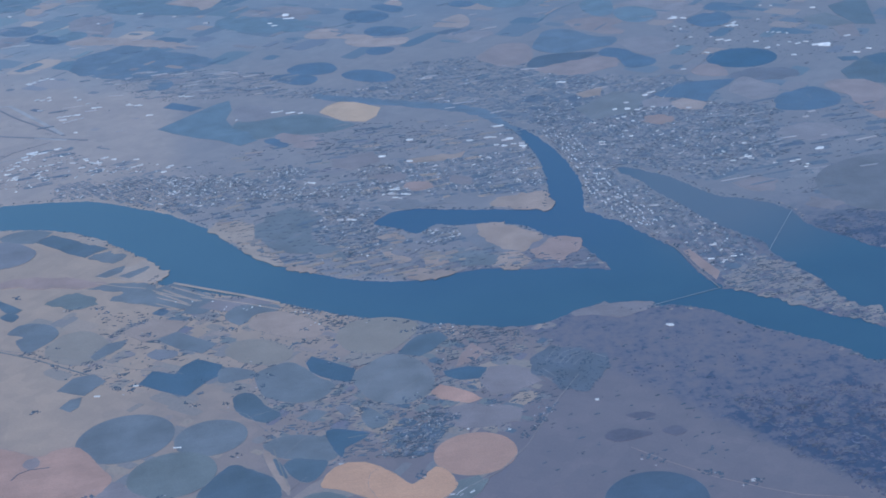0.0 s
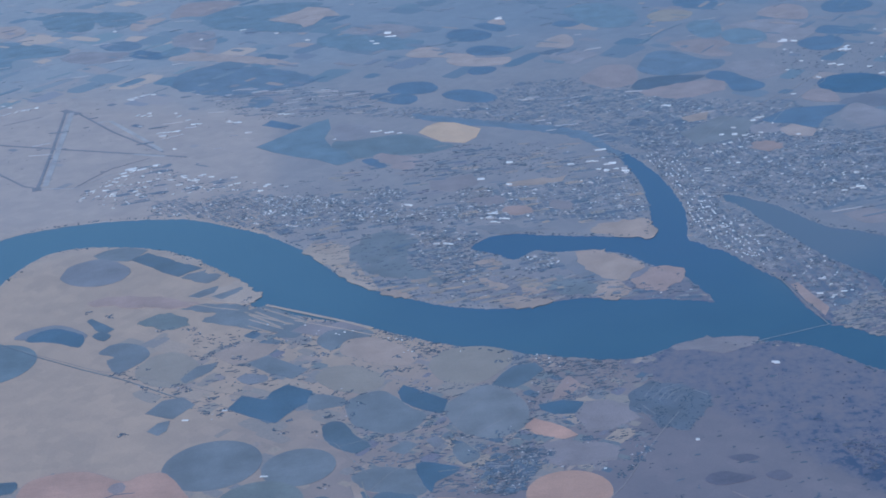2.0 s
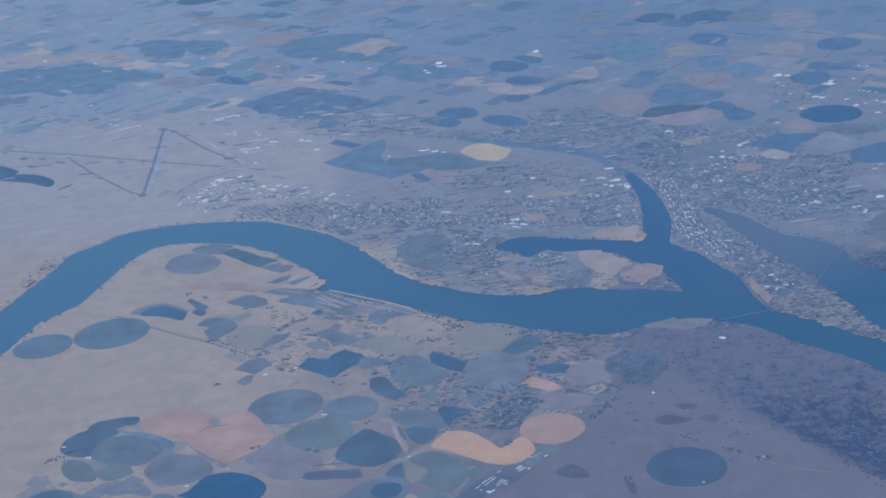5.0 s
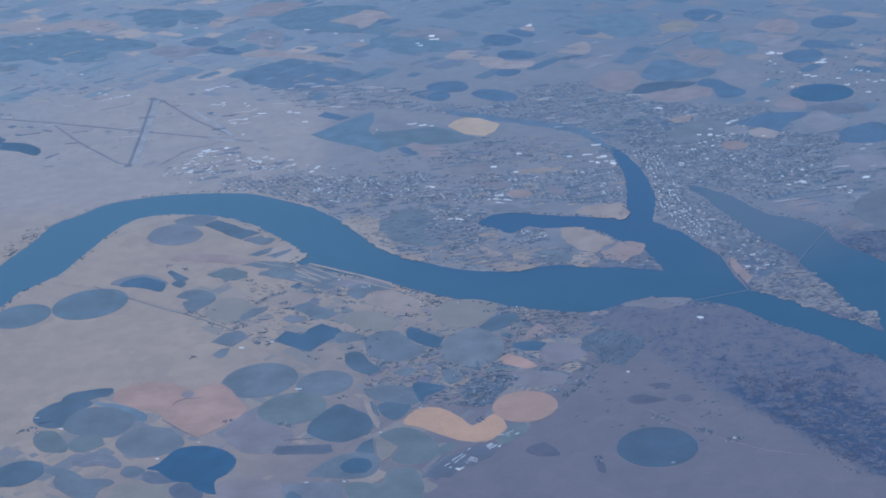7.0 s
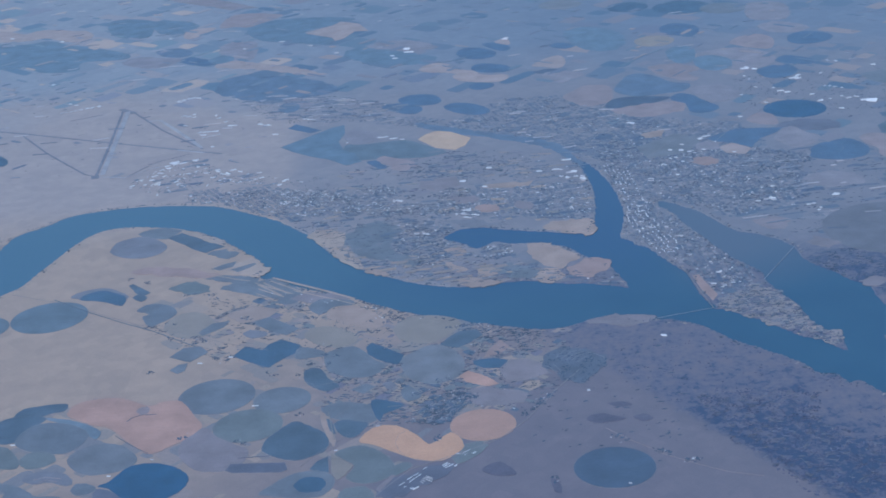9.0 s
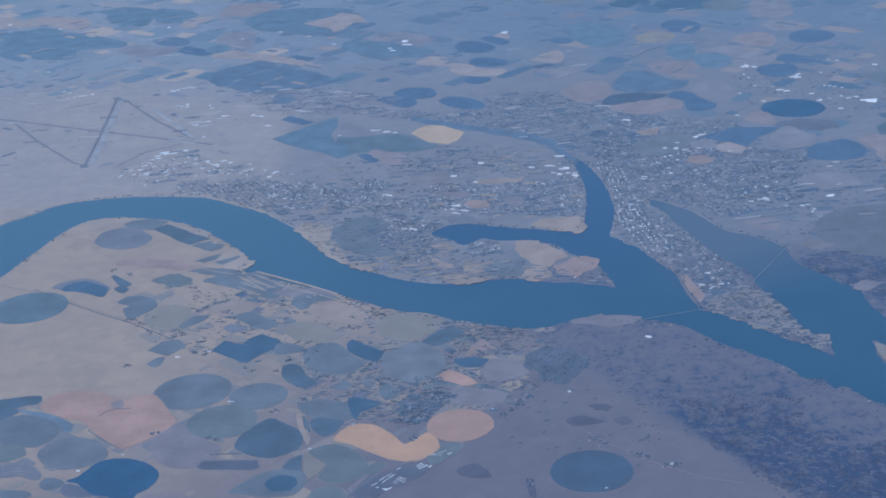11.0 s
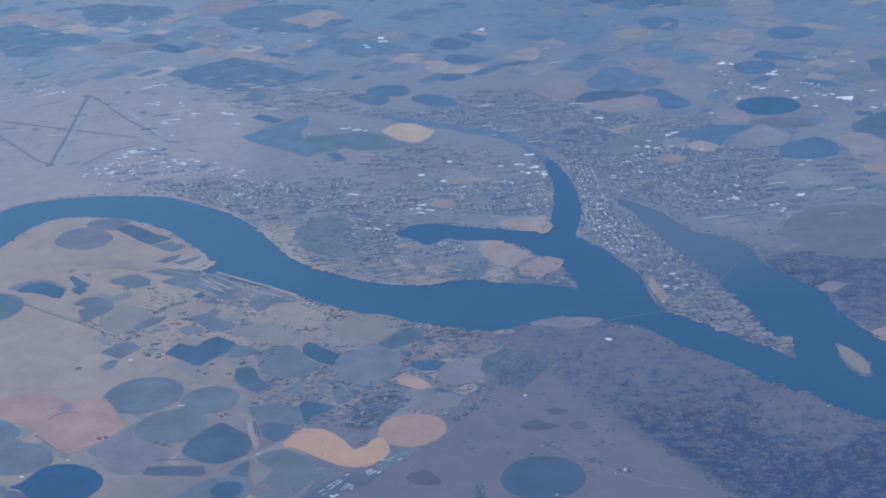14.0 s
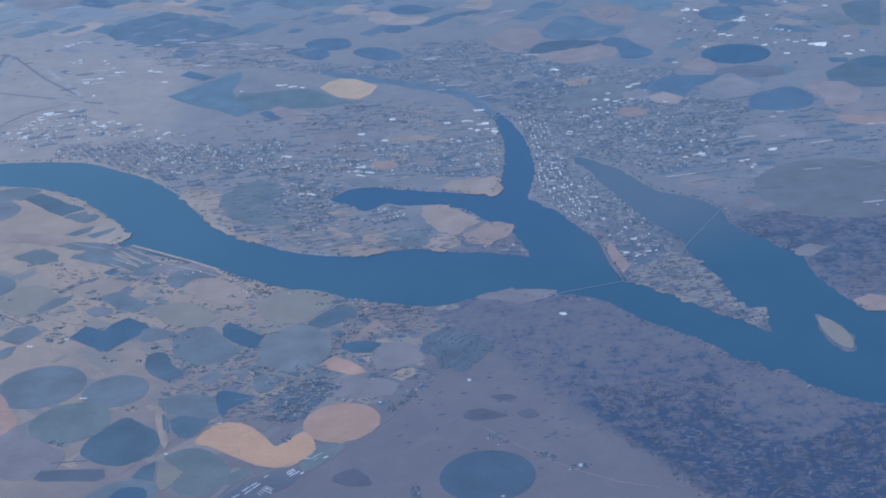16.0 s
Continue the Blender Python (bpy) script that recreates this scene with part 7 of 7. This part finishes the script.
hall(75.78, 223.22, 1.40, 1.39, -15, ROOF_WHITE)
hall(62.95, 220.49, 2.55, 1.39, 30, ROOF_WHITE)
hall(69.72, 203.82, 4.75, 3.61, -34, ROOF_WHITE)
hall(65.33, 213.42, 0.67, 0.97, 15, ROOF_WHITE)
hall(66.01, 213.13, 0.85, 0.97, 36, ROOF_WHITE)
hall(66.63, 212.57, 1.12, 0.97, 13, ROOF_WHITE)
hall(67.47, 211.71, 0.63, 0.97, 17, ROOF_WHITE)
hall(54.79, 207.23, 1.60, 0.97, -58, ROOF_WHITE)
hall(49.57, 201.22, 1.08, 0.97, -14, ROOF_WHITE)
hall(55.00, 222.44, 0.76, 0.97, -62, ROOF_WHITE)
hall(55.36, 220.57, 0.59, 0.97, -51, ROOF_WHITE)
hall(55.24, 215.85, 0.79, 0.97, -40, ROOF_WHITE)
hall(57.72, 214.73, 0.46, 0.97, -15, ROOF_WHITE)
hall(52.20, 212.28, 0.74, 0.97, 11, ROOF_WHITE)
hall(64.27, 206.46, 0.66, 0.97, -62, ROOF_WHITE)
hall(66.21, 207.33, 0.73, 0.97, -40, ROOF_WHITE)
hall(66.88, 206.17, 1.46, 0.97, 11, ROOF_WHITE)
hall(68.18, 206.55, 1.40, 0.97, -35, ROOF_WHITE)
hall(66.67, 220.65, 0.60, 0.97, -35, ROOF_WHITE)
hall(69.78, 228.01, 0.62, 0.97, -53, ROOF_WHITE)
hall(70.95, 227.15, 0.71, 0.97, -16, ROOF_WHITE)
hall(41.87, 192.33, 1.40, 0.97, 16, ROOF_WHITE)
hall(43.19, 193.44, 1.41, 0.97, 16, ROOF_WHITE)
hall(41.47, 187.54, 0.87, 0.97, -30, ROOF_WHITE)
hall(1.88, 258.90, 3.59, 1.39, 5, ROOF_WHITE)
hall(19.81, 260.22, 3.34, 1.39, -31, ROOF_WHITE)
hall(22.89, 182.69, 1.90, 1.39, 0, ROOF_WHITE)
hall(23.87, 179.66, 2.10, 1.39, -32, ROOF_WHITE)
hall(21.93, 180.56, 1.27, 1.39, -46, ROOF_WHITE)
hall(18.42, 184.12, 1.43, 1.39, -1, ROOF_WHITE)
hall(11.87, 187.29, 1.48, 1.39, -13, ROOF_WHITE)
hall(8.04, 182.58, 1.70, 1.39, -12, ROOF_WHITE)
hall(38.42, 187.92, 1.21, 1.39, -13, ROOF_WHITE)
hall(33.87, 202.41, 2.56, 1.39, -43, ROOF_WHITE)
hall(41.85, 192.51, 1.16, 1.39, 21, ROOF_WHITE)
# bright roofs of the airfield works and the northern towns
hall(-37.7, 192.2, 1.33, 0.81, 46, ROOF_WHITE)
hall(-36.8, 194.5, 1.00, 0.72, 20, ROOF_WHITE)
hall(-35.2, 195.8, 1.01, 0.72, 20, ROOF_WHITE)
hall(-34.4, 198.4, 1.40, 0.83, 20, ROOF_WHITE)
hall(-33.8, 200.1, 1.78, 0.95, 25, ROOF_WHITE)
hall(-33.0, 201.5, 4.37, 1.69, 15, ROOF_WHITE)
hall(-31.7, 200.9, 2.89, 1.26, 20, ROOF_WHITE)
hall(-29.9, 202.0, 1.80, 0.95, 20, ROOF_WHITE)
hall(-30.3, 195.8, 1.00, 0.72, 10, ROOF_WHITE)
hall(-31.6, 192.6, 0.99, 0.71, 15, ROOF_WHITE)
hall(-27.0, 189.8, 0.83, 0.60, 60, ROOF_WHITE)
hall(-34.1, 192.8, 0.99, 0.71, 15, ROOF_WHITE)
hall(-35.9, 192.3, 0.85, 0.61, 20, ROOF_WHITE)
hall(-25.6, 218.4, 0.94, 0.68, -10, ROOF_WHITE)
hall(-21.5, 217.6, 1.22, 0.78, -10, ROOF_WHITE)
hall(-20.3, 216.9, 1.60, 0.89, -20, ROOF_WHITE)
hall(-19.0, 211.7, 1.53, 0.87, 5, ROOF_WHITE)
hall(-14.7, 218.7, 2.00, 1.01, 0, ROOF_WHITE)
hall(-14.0, 218.2, 1.60, 0.89, 0, ROOF_WHITE)
hall(-26.5, 193.1, 1.66, 0.91, 5, ROOF_WHITE)
hall(-24.6, 194.1, 2.02, 1.01, -5, ROOF_WHITE)
hall(-25.4, 191.5, 0.84, 0.60, 30, ROOF_WHITE)
hall(-20.4, 190.8, 0.97, 0.70, 0, ROOF_WHITE)
hall(-16.0, 189.4, 1.23, 0.79, 5, ROOF_WHITE)
hall(-16.8, 187.4, 0.95, 0.68, 35, ROOF_WHITE)
hall(-23.8, 195.9, 0.99, 0.72, 0, ROOF_WHITE)
hall(-20.0, 193.6, 0.84, 0.60, -10, ROOF_WHITE)
hall(-26.2, 196.3, 1.35, 0.82, 0, ROOF_WHITE)
hall(-2.3, 205.6, 1.77, 0.94, 25, ROOF_WHITE)
hall(-0.8, 204.6, 1.39, 0.83, 0, ROOF_WHITE)
hall(0.2, 203.8, 1.01, 0.72, 0, ROOF_WHITE)
hall(-7.9, 204.3, 0.73, 0.60, 60, ROOF_WHITE)
hall(2.2, 256.3, 5.60, 1.80, -5, ROOF_WHITE)
hall(-0.3, 252.6, 2.45, 1.14, 0, ROOF_WHITE)
hall(-21.5, 272.7, 2.83, 1.25, 0, ROOF_WHITE)
hall(-13.3, 218.0, 0.93, 0.67, 0, ROOF_WHITE)
hall(22.6, 188.0, 3.73, 1.51, 0, ROOF_WHITE)
hall(20.7, 184.3, 2.36, 1.11, 0, ROOF_WHITE)
hall(21.1, 181.3, 0.89, 0.64, -25, ROOF_WHITE)
hall(23.0, 180.8, 1.02, 0.73, -10, ROOF_WHITE)
hall(23.8, 179.9, 1.01, 0.72, -20, ROOF_WHITE)
hall(56.0, 226.9, 3.75, 1.51, -10, ROOF_WHITE)
hall(62.0, 219.3, 4.99, 1.80, 20, ROOF_WHITE)
hall(69.4, 204.5, 8.58, 1.80, -3, ROOF_WHITE)
hall(58.3, 212.7, 2.73, 1.22, 0, ROOF_WHITE)


TOWNS = ((EAST_TOWN, 1, 8000, 11000), (MID_TOWN, 2, 1200, 2400), (RIVER_BELT, 31, 1500, 900), (MID_ROW, 32, 240, 160), (TERRACE_ROW, 33, 560, 700), (GROVE_TOWN, 34, 320, 800), (SUBURB, 8, 1600, 1200), (HAMLET, 21, 200, 160), (WEST_VILLAGE, 9, 500, 1000), (SPIT_VILLAGE, 10, 160, 120),
         (RIVERSIDE_TOWN, 3, 2200, 2600), (INDUSTRY, 4, 350, 500), (OLD_TOWN, 5, 2600, 4200), (UPPER_SUBURB, 6, 300, 1600), (FAR_SUBURB, 7, 700, 900))
for zone, seed, homes, greens in TOWNS:
    p = spots(zone, homes, seed * 10, clear=True, patch=4.0, bias=-0.8)
    share = 8 if zone in (EAST_TOWN, OLD_TOWN) else 5
    cottages("houses", p[: len(p) // share], 0.07, 0.22, ROOF_SOFT, seed, "small pale-roofed houses scattered through the town", 0.7, 6)
    cottages("houses", p[len(p) // share:], 0.06, 0.2, ROOF_GREY, seed + 50, "small grey-roofed houses scattered through the town", 0.7, 6)
    bright = spots(zone, homes * 2 // share, seed * 10 + 5, clear=True, patch=2.2, bias=0.2)
    if len(bright):
        cottages("shops", bright[::2], 0.09, 0.3, ROOF_WHITE, seed + 65, "clusters of small white-roofed shops in the town", 0.5, 6)
        cottages("shops", bright[1::2], 0.08, 0.3, ROOF_PALE, seed + 60, "clusters of small pale-roofed shops in the town", 0.45, 6)
    lumps("trees", spots(zone, greens, seed * 10 + 3, clear=True, patch=3.5, bias=-0.7), 0.02, 0.07, FOLIAGE, seed + 80, "dark garden and street trees through the town", 5.0, aim=5)

FARMS = ((SOUTH_FARMS, 11, 700, 2400), (HOMESTEADS, 12, 500, 1800), (RIVER_VILLAGE, 13, 320, 360), (PENINSULA_EAST, 14, 400, 1500),
         (NORTH_EAST, 15, 320, 700), (BANK_HAMLETS, 22, 260, 700), (NORTH_BANK, 24, 900, 2400), (ORCHARD_HILLS, 35, 140, 800), (TERRACE, 36, 500, 1100), (NORTH_PLAIN, 25, 150, 600), (DARK_VILLAGE, 26, 500, 1500), (SOUTH_BANK, 27, 900, 2600), (EAST_PLAIN, 28, 260, 1500), (EAST_STEPPE, 23, 6, 260), (WEST_BANK, 16, 40, 260), (BAYSIDE, 17, 100, 2000), (AIRFIELD, 18, 60, 160))
for zone, seed, homes, greens in FARMS:
    cottages("houses", spots(zone, homes, seed * 10, clear=True), 0.06, 0.17, ROOF_GREY, seed, "small grey-roofed farmhouses and sheds")
    lumps("trees", spots(zone, greens, seed * 10 + 3, clear=zone not in (NORTH_BANK, DARK_VILLAGE, TERRACE)), 0.025, 0.09, FOLIAGE, seed + 80, "dark windbreak trees between fields", 5.0, aim=4)
cottages("houses", spots(SOUTH_BANK, 220, 45), 0.07, 0.2, ROOF_WHITE, 45, "small white-roofed houses along the river bank", 0.6, 5)
cottages("houses", spots(DARK_VILLAGE, 60, 46), 0.07, 0.16, ROOF_PALE, 46, "small pale-roofed houses of a shady village", 0.7)
plots("village_plots", spots(DARK_VILLAGE, 120, 47, bias=-0.8), 0.25, 1.0, ORCHARDS, 47, 0.034, "dark shady plots of a village", 0.6)
cottages("sheds", spots(INDUSTRY, 420, 44, patch=2.5, bias=0.0), 0.15, 0.5, ROOF_WHITE, 44, "small white-roofed sheds and hangars by the airfield", 0.45)
lumps("brush", spots(BRUSH, 1300, 301, patch=5.0, bias=-0.4), 0.025, 0.09, BRUSH_LEAF, 302, "dark scattered brush on grey steppe")
lumps("brush", spots(THICKET, 7000, 303, patch=2.2, bias=-0.3), 0.025, 0.1, BRUSH_LEAF, 304, "dense dark thicket by the river")
lumps("reeds", spots(THICKET, 4200, 305, patch=1.4, bias=-0.1), 0.03, 0.1, REEDS, 306, "pale dry reed beds standing in dark marsh", 3.5, aim=8)


plots("farmland_strips", spots(FAR_COUNTRY, 1000, 31), 0.8, 4.5, HAZED_LAND, 31, 0.03, "thin distant haze-tinted strips of blue-green crops", 0.28)
plots("farmland_strips", spots(WEST_COUNTRY, 700, 32), 0.8, 4.5, HAZED_WEST_LAND, 32, 0.03, "thin distant haze-tinted strips of crops and bare soil", 0.28)


for zone, count, seed, words in ((FAR_COUNTRY, 420, 51, "thin pale farmyards and dust tracks"), (WEST_COUNTRY, 420, 52, "thin pale farmyards and dust tracks"), (OLD_TOWN, 260, 53, "pale streets and yards of the old town"),
                                 (UPPER_SUBURB, 260, 54, "pale streets and yards of the suburb"), (EAST_PLAIN, 90, 55, "thin pale tracks over the dry plain"), (AIRFIELD, 110, 56, "worn pale tracks round the airfield")):
    plots("yard_strips", spots(zone, count, seed, patch=9.0, bias=-0.5), 0.5, 3.2, YARDS, seed, 0.062, words, 0.13, 3)


def around(places, count, spread, seed):
    """Several places close to each given one."""
    rng = np.random.default_rng(seed)
    return np.concatenate([np.array(q) + rng.normal(0, spread, (count, 2)) for q in places])


for k, q in enumerate(GROVES):
    grove = tagged(new("grove"), "small dark grove of windbreak trees on farmland", "trees", "groves")
    for j, place in enumerate(around([q], 8, 0.18, 71 + k)):
        lumps("tree_clump", [place], 0.03, 0.1, FOLIAGE, 3000 + 10 * k + j, "", 2.5, grove)
for k, q in enumerate(around(GROVES[::2], 1, 0.3, 73)):
    hall(q[0], q[1], 0.12 + 0.016 * (k % 7), 0.24, GRID_TURN + 90 * (k % 2), ROOF_PALE, "farm_shed", "small farm shed beside trees with a ")


def borders(rings, zone, seed):
    """Places along stretches of the fields' edges, with gaps between the stretches."""
    rng, out = np.random.default_rng(seed), []
    for ring in rings:
        p = np.array(ring)
        if outside(p[:1, 0], p[:1, 1], np.array(zone))[0] > 0:
            continue
        for j in range(2):
            first, count = rng.integers(len(p)), rng.integers(2, max(3, len(p) // 4))
            for k in range(count):
                if rng.random() < 0.6:
                    a, b = p[(first + k) % len(p)], p[(first + k + 1) % len(p)]
                    out += [a + (b - a) * rng.random() + rng.normal(0, 0.12, 2) for i in range(2)]
    return out


lumps("hedgerow_trees", borders(FIELD_RINGS, SOUTH_FARMS, 601), 0.02, 0.06, FOLIAGE, 602, "broken dark lines of trees along field edges", 3.0)
lumps("trees", spots(GOLF, 900, 501, patch=1.5, bias=-0.3), 0.02, 0.08, FOLIAGE, 502, "dark rows of trees between fairways", 4.0)


def street_rows(corner, along, across, rows, columns, seed):
    """Business blocks in straight rows beside the river, in three roof colours."""
    rng = random.Random(seed)
    turn = math.degrees(math.atan2(along[1], along[0]))
    places = {"white": [], "pale": [], "grey": []}
    for i in range(rows):
        for j in range(columns):
            u, v = (j + rng.uniform(-0.4, 0.4)) / columns, (i + rng.uniform(-0.2, 0.2)) / rows
            x, y = corner[0] + along[0] * u + across[0] * v, corner[1] + along[1] * u + across[1] * v
            if rng.random() > 0.25 and shore_distance(np.array([x]), np.array([y]))[0] > 0.35:
                places[rng.choice(["white", "white", "pale", "grey"])].append((x, y))
    for k, (colour, roof) in enumerate((("white", ROOF_WHITE), ("pale", ROOF_PALE), ("grey", ROOF_GREY))):
        cottages("business_blocks", places[colour], 0.12, 0.34, roof, seed + k, colour + "-roofed business blocks in straight rows by the river", 0.8, turn)


street_rows((27.4, 160.5), (-0.3, 24.0), (3.4, 0.6), 6, 36, 61)
street_rows((29.2, 151.0), (-1.6, 9.0), (3.4, 1.6), 5, 14, 62)


def shore_trees(rings, step, seed):
    """A broken line of trees along the banks."""
    rng = np.random.default_rng(seed)
    out = []
    for ring in rings:
        d = np.diff(np.vstack([ring, ring[:1]]), axis=0)
        for (x, y), (dx, dy) in zip(ring, d):
            long = math.hypot(dx, dy)
            for _ in range(int(long / step) + 1):
                u, off = rng.random(), rng.uniform(-0.8, 0.8)
                out.append((x + dx * u - dy / max(long, 0.01) * off, y + dy * u + dx / max(long, 0.01) * off))
    p = np.array(out)
    p = p[(wavy(p[:, 0], p[:, 1], 9.0, seed) > -0.1) & (p[:, 1] < 194)]
    d = shore_distance(p[:, 0], p[:, 1])
    return p[(d > 0.2) & (d < 0.7)]


plots("bank_plots", shore_trees(RINGS, 0.35, 411), 0.12, 0.6, BEACHES, 412, 0.005, "pale sand and dark scrub along river banks", 0.5)
lumps("trees", shore_trees(RINGS, 0.2, 401), 0.04, 0.14, FOLIAGE, 402, "dark trees in a broken line along river banks")
